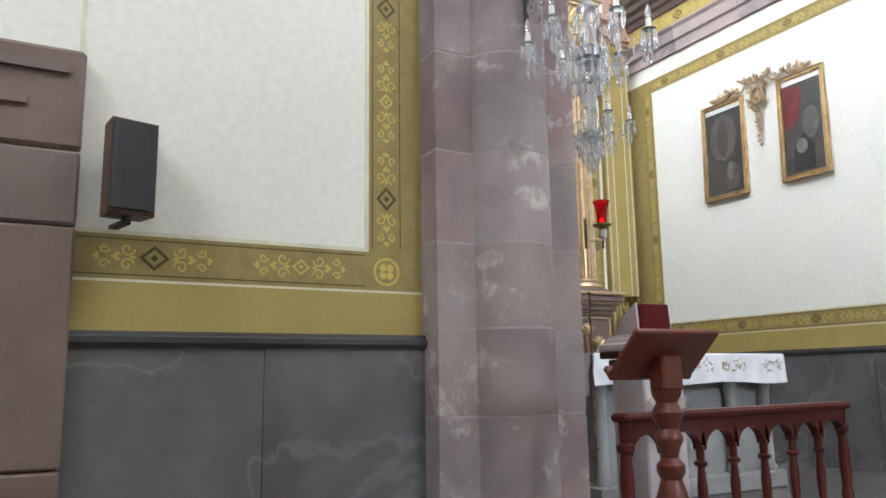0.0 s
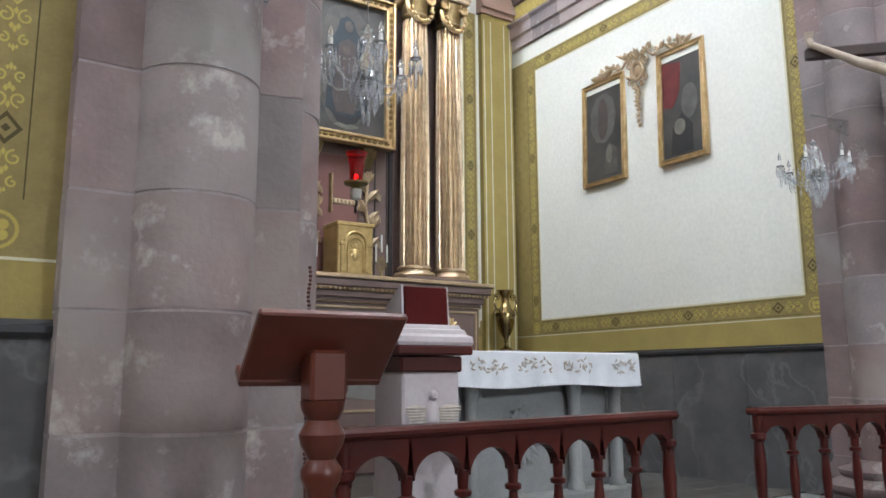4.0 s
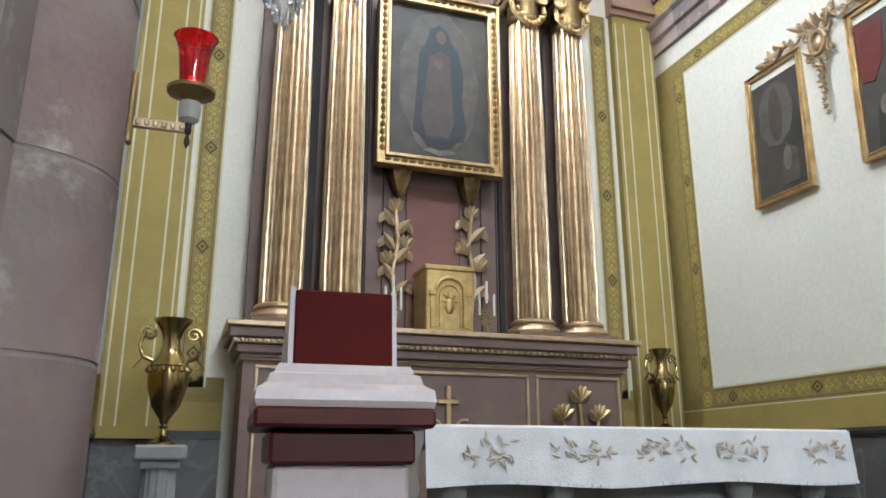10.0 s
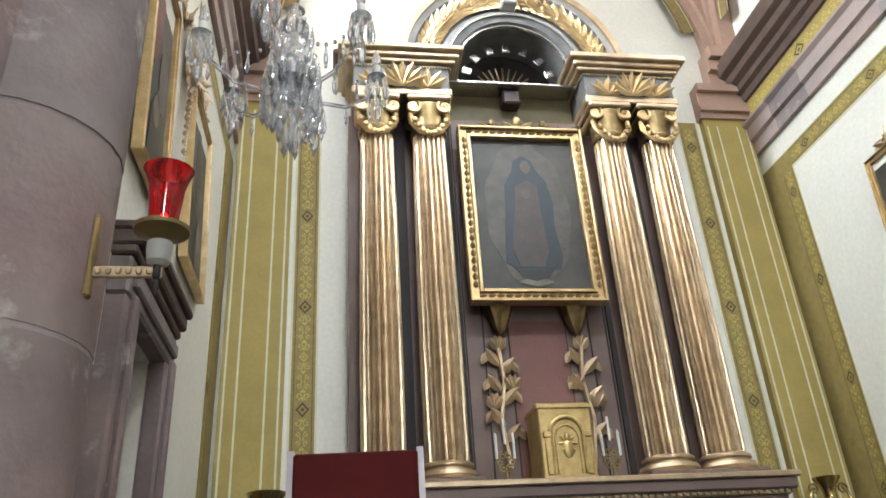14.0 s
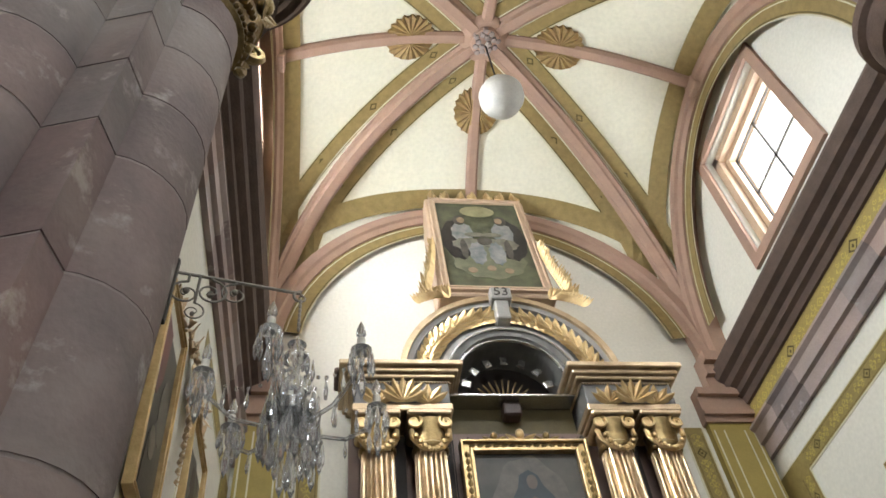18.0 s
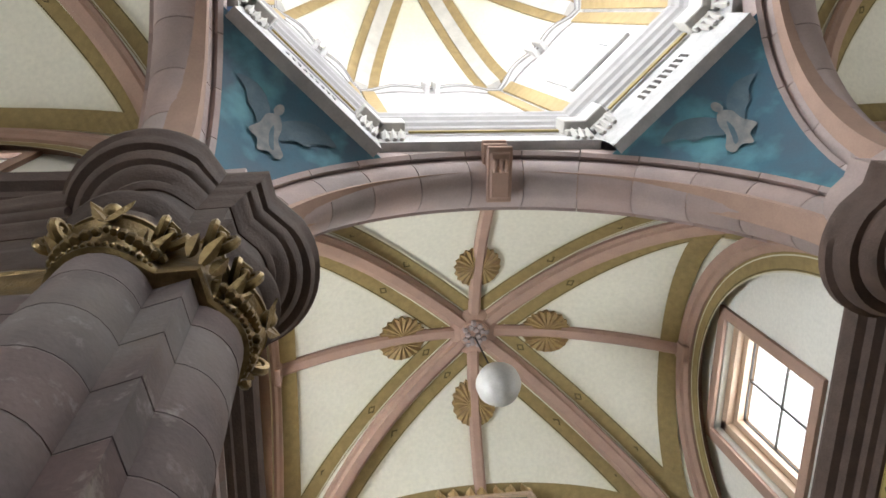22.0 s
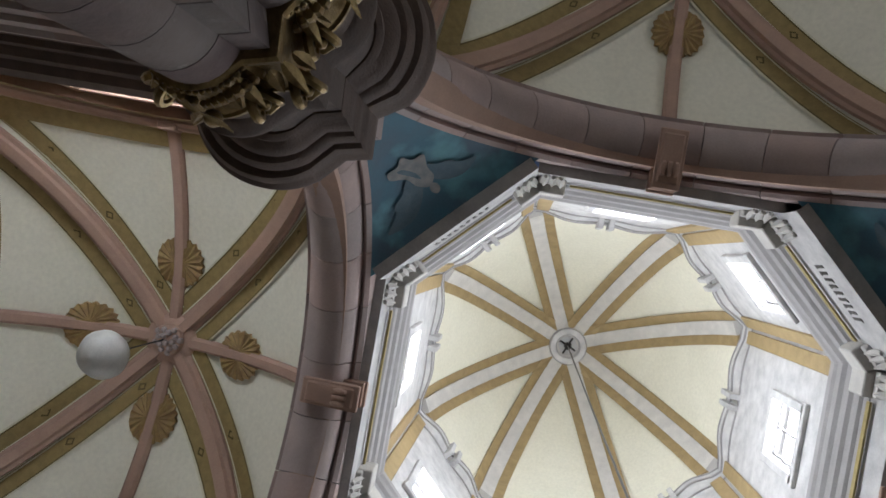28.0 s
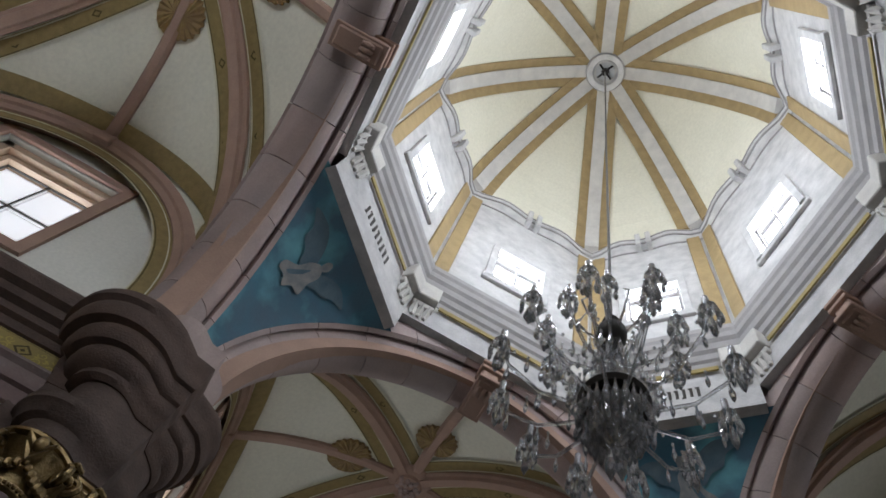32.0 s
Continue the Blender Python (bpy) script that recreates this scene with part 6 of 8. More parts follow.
# small carved heads and scrolls above the picture
for x in (-0.28, 0.0, 0.28):
    s = 1.25 if x == 0 else 1.0
    orn = thing("frame_ornament", (x, 7.92 + DY, 6.08), "small gilded carved ornament on the picture frame", "ornament", "ornaments over the picture")
    bm = M()
    blob(bm, (0, 0, 0.11 * s), 0.04 * s, 0.04, 0.05 * s, 8, 6)
    blob(bm, (0, 0.01, 0.035), 0.055 * s, 0.04, 0.06 * s, 8, 5)
    for h in (-1, 1):
        leaf(bm, (0, 0, 0.03), (h * 0.13 * s, 0, 0.09 * s), 0.07, Vector((0, -1, 0)), 0.2)
        volute(bm, (h * 0.12 * s, 0, 0.03), 0.035, ((h, 0, 0), (0, 0, 1)), 1.3, 0.3)
    part("carving", bm, GOLD_DARK if x else GOLD, orn, "", True)

# the leaning upper picture
top = thing("upper_painting", (0, 7.6, 8.08), "greenish painting of figures in clouds in a pale gilded box frame", "painting")
top.matrix_basis = Matrix.Translation((0, 7.62, 8.06)) @ Matrix.Rotation(radians(-7.5), 4, "X")
part("box_frame", bevel_box(M(), -0.73, 0.73, -0.02, 0.4, -0.02, 2.36, 0.02), PEACH, top, "pale painted box")
framed(top, -0.68, 0.68, 0.04, 2.32, 0.09, 0.07, P_GREEN, False, PEACH)
shape("cloud", oval(0, 0.72, 0.48, 0.4, 30, 0.05), -0.035, P_CLOUDY, top)
for x, h in ((-0.28, 1), (0.28, -1)):
    shape("shadow_tone", oval(x - 0.08 * h, 1.25, 0.22, 0.5, 22, 0.05), -0.0365, P_DARK, top)
    shape("robe", oval(x, 1.42, 0.15, 0.27, 18, 0.05), -0.038, P_ROBE, top)
    shape("robe", oval(x + 0.06 * h, 1.12, 0.23, 0.15, 18, 0.06), -0.0395, P_PALE, top)
    shape("robe", oval(x + 0.15 * h, 0.9, 0.11, 0.27, 18, 0.07), -0.041, P_ROBE, top)
    shape("fold", oval(x - 0.02 * h, 1.0, 0.05, 0.24, 14, 0.06), -0.0425, P_DUSK, top)
    shape("sleeve", oval(x + 0.16 * h, 1.36, 0.14, 0.055, 12), -0.0425, P_PALE, top)
    shape("hair", oval(x - 0.015 * h, 1.74, 0.085, 0.125, 14), -0.0405, P_DUSK, top)
    shape("head_shape", oval(x + 0.012 * h, 1.74, 0.055, 0.08, 12), -0.042, P_SKIN, top)
shape("orb", oval(0, 1.2, 0.1, 0.1, 16), -0.044, P_DUSK, top)
shape("halo", oval(0, 2.0, 0.25, 0.15, 20), -0.037, P_LIGHT, top)
for x in (-0.25, 0, 0.22):
    shape("winged_head", oval(x, 0.5 + 0.05 * (x == 0), 0.06, 0.06, 12), -0.041, P_SKIN, top)
random.seed(11)
for k in range(7):
    x = -0.62 + 1.24 * k / 6
    bm = M()
    volute(bm, (x, -0.03, 2.38 + 0.05 * (k % 2)), 0.08, ((1 if k % 2 else -1, 0, 0), (0, 0, 1)), 1.4, 0.3)
    leaf(bm, (x, -0.02, 2.34), (x + random.uniform(-0.05, 0.05), -0.02, 2.53), 0.12, Vector((0, -1, 0)), 0.3)
    part("crest_scroll", bm, GOLD, top, "gilded scroll", True)
for s in (-1, 1):
    bm = M()
    for k in range(20):
        f = k / 19
        z = -0.08 + 1.12 * f
        x = s * (0.70 + 0.16 * (1 - f) ** 1.6)
        for dz, dx, wide in ((0.15, 0.05, 0.075), (0.11, 0.115, 0.07), (0.04, 0.13, 0.055)):
            r = random.uniform(0.75, 1.15) * (1.1 - 0.35 * f)
            leaf(bm, (x, -0.03, z), (x + s * dx * r, -0.08, z + dz * r), wide * r, Vector((0, -1, 0)), 0.5)
        volute(bm, (x + s * 0.035, -0.05, z + 0.02), 0.04 * (1.1 - 0.4 * f), ((s, 0, 0), (0, 0, 1)), 1.4, 0.32)
    for k in range(11):
        f = k / 10
        x, z = s * (0.62 + 0.36 * f), -0.1 - 0.13 * f * f
        for dx, dz in ((0.13, 0.02), (0.09, 0.09), (0.02, 0.12)):
            leaf(bm, (x, -0.04, z), (x + s * dx, -0.09, z + dz * (1 - 0.4 * f)), 0.075, Vector((0, -1, 0)), 0.5)
    tagged(part("flame_carving", bm, GOLD, top, "gilded flame-like acanthus", True), kind="stuff")

# tabernacle and candle stands on the predella
tab = thing("tabernacle", (0.0, 7.78 + DY, 2.44), "gilded box tabernacle with a round-arched door", "tabernacle")
part("body", bevel_box(M(), -0.23, 0.23, -0.2, 0.2, 0, 0.6, 0.012), GOLDBOX, tab)
part("cornice", bevel_box(M(), -0.245, 0.245, -0.215, 0.2, 0.57, 0.62, 0.01), GOLDBOX, tab)
bm = M()
pts, sides, ups = [], [], []
path = [(-0.14, 0.04)] + [(-0.14 * math.cos(math.pi * k / 16), 0.36 + 0.14 * math.sin(math.pi * k / 16)) for k in range(17)] + [(0.14, 0.04)]
for x, z in path:
    pts.append((x, -0.205, z))
tube(bm, pts, 0.02, 8)
tube(bm, [(x * 0.72, y, 0.05 + (z - 0.05) * 0.85) for x, y, z in pts], 0.009, 6)
for s in (-1, 1):
    bevel_box(bm, s * 0.17 - 0.035, s * 0.17 + 0.035, -0.225, -0.2, 0.33, 0.38, 0.006)
    bevel_box(bm, s * 0.17 - 0.025, s * 0.17 + 0.025, -0.22, -0.2, 0.03, 0.33, 0.006)
door = part("door", bm, GOLDBOX, tab, "arched door moulding", True)
bm = M()
blob(bm, (0, -0.205, 0.33), 0.03, 0.015, 0.035, 8, 5)
blob(bm, (0, -0.203, 0.24), 0.05, 0.015, 0.08, 8, 5)
for k in range(8):
    a = math.tau * k / 8
    leaf(bm, (0, -0.2, 0.28), (0.09 * math.cos(a), -0.2, 0.28 + 0.1 * math.sin(a)), 0.03, Vector((0, -1, 0)), 0.1)
part("relief", bm, GOLDBOX, door, "small raised emblem", True)
for k, x in enumerate((-0.5, 0.42)):
    st = thing("candle_stand", (x, 7.72 + DY, 2.44), "small brass filigree stand with three white candles", "candlestick", "candle stands")
    bm = M()
    lathe(bm, [(0.06, 0), (0.06, 0.015), (0.015, 0.03), (0.012, 0.1)], (0, 0, 0), 10)
    for a in range(6):
        t = math.tau * a / 6
        volute(bm, (0.05 * math.cos(t), 0, 0.17 + 0.06 * math.sin(t)), 0.035, ((1, 0, 0), (0, 0, 1)), 1.3, 0.25)
    part("stand", bm, BRASS_DULL, st, "", True)
    for dx, dz, tilt in ((0, 0.12, 0), (-0.075, 0.0, -3), (0.075, 0.0, 4)):
        bm = lathe(M(), [(0.012, 0), (0.012, 0.2), (0.004, 0.215)], (dx, 0, 0.2 + dz), 8)
        part("candle", bm, CANDLE, st)


# ---- pictures on the side walls ----
def wall_picture(side, y0, y1, z0, z1, label, kind):
    ob = thing("wall_painting", (0, 0, 0), label, "painting", "paintings on the side walls")
    x = (WX - 0.02) if side > 0 else (WXL + 0.02)
    w = y1 - y0
    tilt = Matrix.Rotation(radians(-2.0), 4, "X")
    ob.matrix_basis = Matrix.Translation((x, (y0 + y1) / 2, z0)) @ Matrix.Rotation(radians(90 if side < 0 else -90), 4, "Z") @ tilt
    framed(ob, -w / 2, w / 2, 0, z1 - z0, 0.06, 0.06, CANVAS, False)
    h = z1 - z0
    if kind == 0:
        shape("glory", oval(-0.02, h * 0.63, w * 0.3, h * 0.24, 24, 0.04), -0.03, P_PALE2, ob)
        shape("robe", oval(-0.02, h * 0.62, w * 0.12, h * 0.2, 16), -0.033, P_ROSE, ob)
        shape("kneeling_robe", [(0, 0.12), (w * 0.3, 0.12), (w * 0.3, h * 0.3), (w * 0.12, h * 0.38), (0.02, h * 0.28)], -0.033, P_DUSK, ob)
        shape("pale_sleeve", oval(w * 0.12, h * 0.27, w * 0.07, h * 0.09, 12), -0.036, P_PALE, ob)
    else:
        shape("curtain", [(-w * 0.4, h * 0.5), (-w * 0.4, h * 0.9), (0.0, h * 0.86), (-w * 0.05, h * 0.6), (-w * 0.2, h * 0.48)], -0.03, P_RED, ob)
        shape("portrait_oval", oval(w * 0.16, h * 0.5, w * 0.17, h * 0.15, 22), -0.032, P_PALE2, ob)
        shape("robe", [(-w * 0.25, 0.1), (w * 0.2, 0.1), (w * 0.2, h * 0.3), (0, h * 0.42), (-w * 0.2, h * 0.3)], -0.033, P_DARK, ob)
        shape("pale_sleeve", oval(-w * 0.05, h * 0.3, w * 0.12, h * 0.07, 12), -0.036, P_PALE, ob)
    # carved crest over the outer corner
    bm = M()
    for s in (-1, 1):
        volute(bm, (s * 0.07, -0.04, h + 0.05), 0.05, ((s, 0, 0), (0, 0, 1)), 1.4, 0.3)
        leaf(bm, (s * 0.05, -0.03, h + 0.03), (s * 0.2, -0.03, h + 0.07), 0.08, Vector((0, -1, 0)), 0.2)
    leaf(bm, (0, -0.03, h), (0, -0.03, h + 0.15), 0.1, Vector((0, -1, 0)), 0.3)
    part("crest", bm, GOLD_PALE, ob, "carved gilt crest", True)
    return ob


def wall_ornament(side, y, z):
    ob = thing("wall_ornament", (0, 0, 0), "carved gilt ornament with a cartouche and hanging flowers", "ornament", "carved wall ornaments")
    x = (WX - 0.01) if side > 0 else (WXL + 0.01)
    ob.matrix_basis = Matrix.Translation((x, y, z)) @ Matrix.Rotation(radians(90 if side < 0 else -90), 4, "Z")
    bm = M()
    tube(bm, [(0.085 * math.cos(math.tau * k / 16), -0.05, 0.73 + 0.11 * math.sin(math.tau * k / 16)) for k in range(17)], 0.024, 6)
    blob(bm, (0, -0.03, 0.73), 0.06, 0.035, 0.085, 10, 6)
    for s in (-1, 1):
        for cx, cz, r in ((0.12, 0.85, 0.06), (0.125, 0.63, 0.05), (0.07, 0.56, 0.04)):
            volute(bm, (s * cx, -0.04, cz), r, ((s, 0, 0), (0, 0, 1)), 1.6, 0.28)
        leaf(bm, (s * 0.06, -0.03, 0.62), (s * 0.17, -0.03, 0.72), 0.06, Vector((0, -1, 0)), 0.3)
    part("cartouche", bm, GOLD_PALE, ob, "", True)
    bm = M()
    for s in (-1, 1):
        tube(bm, [(s * (0.04 + 0.5 * k / 10), -0.03, 0.93 + 0.05 * math.sin(k * 1.05) - 0.06 * k / 10) for k in range(11)], 0.018, 6, 0.6)
        for k in range(5):
            x, z = s * (0.1 + 0.1 * k), 0.93 + 0.05 * math.sin(k * 2.1) - 0.012 * k
            volute(bm, (x, -0.04, z + 0.03), 0.05 - 0.004 * k, ((s if k % 2 else -s, 0, 0), (0, 0, 1)), 1.5, 0.3)
            leaf(bm, (x - s * 0.03, -0.02, z), (x + s * 0.08, -0.05, z + (0.06 if k % 2 else -0.055)), 0.05, Vector((0, -1, 0)), 0.4)
    for a in (-35, 0, 35):
        leaf(bm, (0, -0.03, 0.88), (0.1 * math.sin(radians(a)), -0.05, 0.9 + 0.13 * math.cos(radians(a))), 0.07, Vector((0, -1, 0)), 0.3)
    part("scroll_garland", bm, GOLD_PALE, ob, "wide carved scroll garland", True)
    bm = M()
    for k in range(8):
        z0, r = 0.5 - k * 0.066, 1 - k * 0.075
        x = 0.012 * math.sin(k * 2.0)
        for a in range(5):
            t = math.tau * a / 5 + k
            leaf(bm, (x, -0.03, z0), (x + 0.062 * r * math.cos(t), -0.045, z0 + 0.062 * r * math.sin(t)), 0.05 * r, Vector((0, -1, 0)), 0.4)
        blob(bm, (x, -0.05, z0), 0.018 * r, 0.015, 0.018 * r, 6, 4)
    part("flower_drop", bm, GOLD_PALE, ob, "hanging carved flowers", True)
    return ob


LBL0 = "dark oil painting of a kneeling figure before a glory, gilt frame"
LBL1 = "dark oil painting with a red curtain and an oval, gilt frame"
wall_picture(1, 6.01, 6.75, 3.67, 5.06, LBL0, 0)
wall_picture(1, 4.81, 5.485, 3.67, 5.06, LBL1, 1)
wall_ornament(1, 5.76, 4.22)
wall_picture(-1, 6.08, 6.9, 3.70, 5.16, LBL0, 0)
wall_picture(-1, 4.75, 5.4, 3.65, 5.13, LBL1, 1)
wall_ornament(-1, 5.74, 4.27)


# ---- doors in carved stone surrounds ----
def stone_door(number, m, w, h, leaf_material):
    """A panelled door in a moulded surround. m: its pose; the room lies towards -y."""
    ob = thing("door_%d" % number, (0, 0, 0), "brown panelled door in a dark moulded stone surround", "door", "stone doorways", "structure")
    ob.matrix_basis = m
    bm = M()
    for s in (-1, 1):
        x0, x1 = sorted((s * w / 2, s * (w / 2 + 0.2)))
        bevel_box(bm, x0, x1, -0.1, 0.02, 0, h, 0.015)
        x0, x1 = sorted((s * (w / 2 + 0.05), s * (w / 2 + 0.13)))
        bevel_box(bm, x0, x1, -0.13, -0.09, 0.25, h + 0.02, 0.012)
    part("jamb", bm, STONE, ob)
    bm = M()
    bevel_box(bm, -w / 2 - 0.2, w / 2 + 0.2, -0.1, 0.02, h, h + 0.2, 0.015)
    bevel_box(bm, -w / 2 - 0.13, w / 2 + 0.13, -0.13, -0.09, h + 0.05, h + 0.13, 0.012)
    part("lintel", bm, STONE, ob)
    bm = M()
    for z0, z1, d in ((h + 0.2, h + 0.25, 0.16), (h + 0.25, h + 0.33, 0.2), (h + 0.33, h + 0.38, 0.24)):
        bevel_box(bm, -w / 2 - 0.2 - d * 0.06, w / 2 + 0.2 + d * 0.06, -d * 0.75, 0.02, z0, z1, 0.012)
    part("lintel_cornice", bm, STONE_DARK_SHADED, ob)
    bm = bevel_box(M(), -w / 2, w / 2, 0.1, 0.15, 0.02, h, 0.01)
    lf = part("leaf", bm, leaf_material, ob, "brown varnished wood")
    for z0, z1 in ((0.15, 0.75), (0.85, 1.55), (1.65, h - 0.15)):
        for s in (-1, 1):
            x0, x1 = sorted((s * 0.05, s * (w / 2 - 0.07)))
            part("panel", bevel_box(M(), x0, x1, 0.075, 0.11, z0, z1, 0.02), leaf_material, lf)
    return ob


stone_door(1, Matrix.Translation((WXL, 5.36, STEP)) @ Matrix.Rotation(radians(90), 4, "Z"), 0.78, 2.67, DOORWOOD)


def plain_door(number, m, w, h):
    """A closed door in a broad flat surround of brown stone with moulded strips on its lintel."""
    ob = thing("door_%d" % number, (0, 0, 0), "closed brown door in a broad smooth brown stone surround", "door", "broad stone doorways", "structure")
    ob.matrix_basis = m
    out = w / 2 + 0.42
    for s in (-1, 1):
        x0, x1 = sorted((s * w / 2, s * out))
        for z0, z1 in ((0.0, 0.93), (0.936, 1.93), (1.936, h)):
            part("jamb_stone", bevel_box(M(), x0, x1, -0.1, -0.004, z0, z1, 0.012), DOORSTONE, ob)
    part("lintel", bevel_box(M(), -out, out, -0.1, -0.004, h + 0.006, h + 0.46, 0.018), DOORSTONE, ob)
    for x, z in ((out - 0.07, h + 0.36), (out - 0.22, h + 0.2)):
        bm = run(M(), [(-x, -0.1, z), (x, -0.1, z)], [(-0.02, -0.02), (0.02, -0.02), (0.02, 0.02), (-0.02, 0.02)])
        part("moulding", bm, DOORSTONE, ob)
    lf = part("leaf", bevel_box(M(), -w / 2, w / 2, -0.05, -0.006, 0.02, h, 0.006), DOORWOOD, ob, "brown varnished wood")
    for z0, z1 in ((0.15, 0.75), (0.85, 1.45), (1.55, h - 0.12)):
        for s in (-1, 1):
            x0, x1 = sorted((s * 0.04, s * (w / 2 - 0.06)))
            part("panel", bevel_box(M(), x0, x1, -0.065, -0.045, z0, z1, 0.012), DOORWOOD, lf)
    return ob


plain_door(2, pose(-6.08, HW, 0), 0.78, 2.26)
plain_door(3, pose(6.08, HW, 0), 0.78, 2.26)


# ---- loudspeakers ----
def speaker(at, turn):
    ob = thing("loudspeaker", at, "black loudspeaker with brown wooden sides on a wall bracket", "loudspeaker", "loudspeakers")
    ob.matrix_basis = Matrix.Translation(at) @ Matrix.Rotation(radians(turn), 4, "Z") @ Matrix.Diagonal((0.66, 0.66, 0.8, 1))
    bm = prism(M(), [(-0.13, 0.12), (0.13, 0.12), (0.15, -0.08), (-0.15, -0.08)], 0.0, 0.52)
    part("cabinet", bm, CABINET, ob, "brown wooden cabinet")
    bm = M()
    poly = [(-0.145, -0.08)] + [(0.145 * -math.cos(math.pi * k / 10), -0.08 - 0.05 * math.sin(math.pi * k / 10)) for k in range(1, 10)] + [(0.145, -0.08)]
    prism(bm, poly, 0.025, 0.5)
    gr = part("grille", bm, BLACK, ob, "curved black metal grille")
    bm = M()
    lathe(bm, [(0.03, -0.03), (0.03, 0.0)], (0, 0, 0), 10)
    box(bm, -0.03, 0.03, 0.0, 0.24, -0.04, -0.02)
    part("bracket", bm, IRON, ob)
    return ob


CABINET = mat("speaker_wood", (0.09, 0.035, 0.018), (0.06, 0.022, 0.012), 0.4, scale=6, bump=0.08)
speaker((-5.08, HW - 0.16, 1.98), 14)
speaker((5.07, HW - 0.16, 1.98), -14)


# ---- altar rails ----
def altar_rail(p, q, zt, label):
    p, q = Vector(p), Vector(q)
    L = (q - p).length
    e = (q - p).normalized()
    ob = thing("altar_rail", (0, 0, 0), label, "railing", "altar rails")
    ob.matrix_basis = Matrix.Translation((p.x, p.y, 0)) @ Matrix.Rotation(math.atan2(e.y, e.x), 4, "Z")
    part("top_rail", bevel_box(M(), -0.05, L + 0.05, -0.065, 0.065, zt - 0.05, zt, 0.018), WOOD, ob)
    part("bottom_rail", bevel_box(M(), -0.02, L + 0.02, -0.05, 0.05, STEP + 0.04, STEP + 0.13, 0.012), WOOD, ob)
    for x in (0.0, L):
        bm = M()
        bevel_box(bm, x - 0.05, x + 0.05, -0.05, 0.05, STEP, STEP + 0.2, 0.01)
        lathe(bm, [(0.032, 0.2), (0.045, 0.24), (0.03, 0.28), (0.036, 0.4), (0.04, 0.5), (0.03, zt - STEP - 0.22), (0.05, zt - STEP - 0.2), (0.05, zt - STEP - 0.17), (0.03, zt - STEP - 0.16), (0.035, zt - STEP - 0.05)], (x, 0, STEP), 12)
        part("end_post", bm, WOOD, ob, "", True)
    n = max(3, round(L / 0.30))
    w = L / n
    za = zt - 0.05
    zs = za - w * 0.42 - 0.05
    for i in range(1, n):
        x = w * i
        bm = lathe(M(), [(0.03, STEP + 0.13), (0.034, STEP + 0.18), (0.022, STEP + 0.22), (0.03, STEP + 0.36), (0.032, STEP + 0.42), (0.021, zs - 0.1), (0.04, zs - 0.09), (0.042, zs - 0.07), (0.024, zs - 0.06), (0.028, zs + 0.02)], (x, 0, 0), 10)
        part("baluster", bm, WOOD, ob, "", True)
    for i in range(n):
        x0, x1 = w * i, w * (i + 1)
        bm = M()
        r = w / 2 - 0.022
        front, back = [], []
        pts = [(x0, zs), (x0 + 0.022, zs)] + [(x0 + w / 2 - r * math.cos(math.pi * k / 12), zs + r * 0.84 * math.sin(math.pi * k / 12)) for k in range(13)] + [(x1, zs)]
        top = [(x0, za + 0.002)] * 2 + [(x0 + w * k / 12, za + 0.002) for k in range(13)] + [(x1, za + 0.002)]
        for y in (-0.03, 0.03):
            lo = [bm.verts.new((x, y, z)) for x, z in pts[1:-1]]
            hi = [bm.verts.new((x, y, z)) for x, z in [(x0 + 0.001, za)] + top[2:-1][0:12] + [(x1 - 0.001, za)]]
            (front if y < 0 else back).append((lo, hi))
        (lo, hi), (lo2, hi2) = front[0], back[0]
        for k in range(min(len(lo), len(hi)) - 1):
            bm.faces.new((lo[k], lo[k + 1], hi[k + 1], hi[k]))
            bm.faces.new((lo2[k], hi2[k], hi2[k + 1], lo2[k + 1]))
            bm.faces.new((lo[k], lo2[k], lo2[k + 1], lo[k + 1]))
        part("arch", bm, WOOD, ob)
    return ob


altar_rail((-2.52, 2.58), (-0.3, 2.82), 1.075, "dark red varnished wooden rail of small arches and turned balusters")
altar_rail((0.6, 2.84), (2.28, 2.5), 1.07, "dark red varnished wooden rail beside the crucifix pier")

# ---- lectern ----
lect = thing("lectern", (-3.05, 1.33, 0.0), "dark red varnished lectern on a turned wooden post", "lectern")
bm = lathe(M(), [(0.2, 0.0), (0.2, 0.05), (0.12, 0.09), (0.07, 0.14), (0.06, 0.2), (0.085, 0.26), (0.06, 0.32), (0.045, 0.5), (0.065, 0.66), (0.07, 0.76), (0.045, 0.84), (0.06, 0.87), (0.06, 0.9), (0.035, 0.93), (0.045, 0.97), (0.06, 1.0), (0.06, 1.02), (0.04, 1.05), (0.062, 1.09), (0.068, 1.12), (0.045, 1.16), (0.062, 1.19), (0.066, 1.215)], (0, 0, 0), 20)
part("post", bm, LECTERNWOOD, lect, "turned post", True)
part("neck", bevel_box(M(), -0.055, 0.055, -0.055, 0.045, 1.21, 1.36, 0.01), LECTERNWOOD, lect)
m = Matrix.Translation((0, 0.0, 1.37)) @ Matrix.Rotation(radians(-43), 4, "X")
part("book_rest", bevel_box(M(), -0.225, 0.225, -0.14, 0.14, -0.015, 0.012, 0.006, m), LECTERNWOOD, lect, "slanted book rest")
part("ledge", bevel_box(M(), -0.225, 0.225, 0.12, 0.15, -0.02, 0.05, 0.006, m), LECTERNWOOD, lect)
lect.matrix_basis = Matrix.Translation((-2.975, 1.79, 0.0)) @ Matrix.Rotation(radians(-4), 4, "Z")

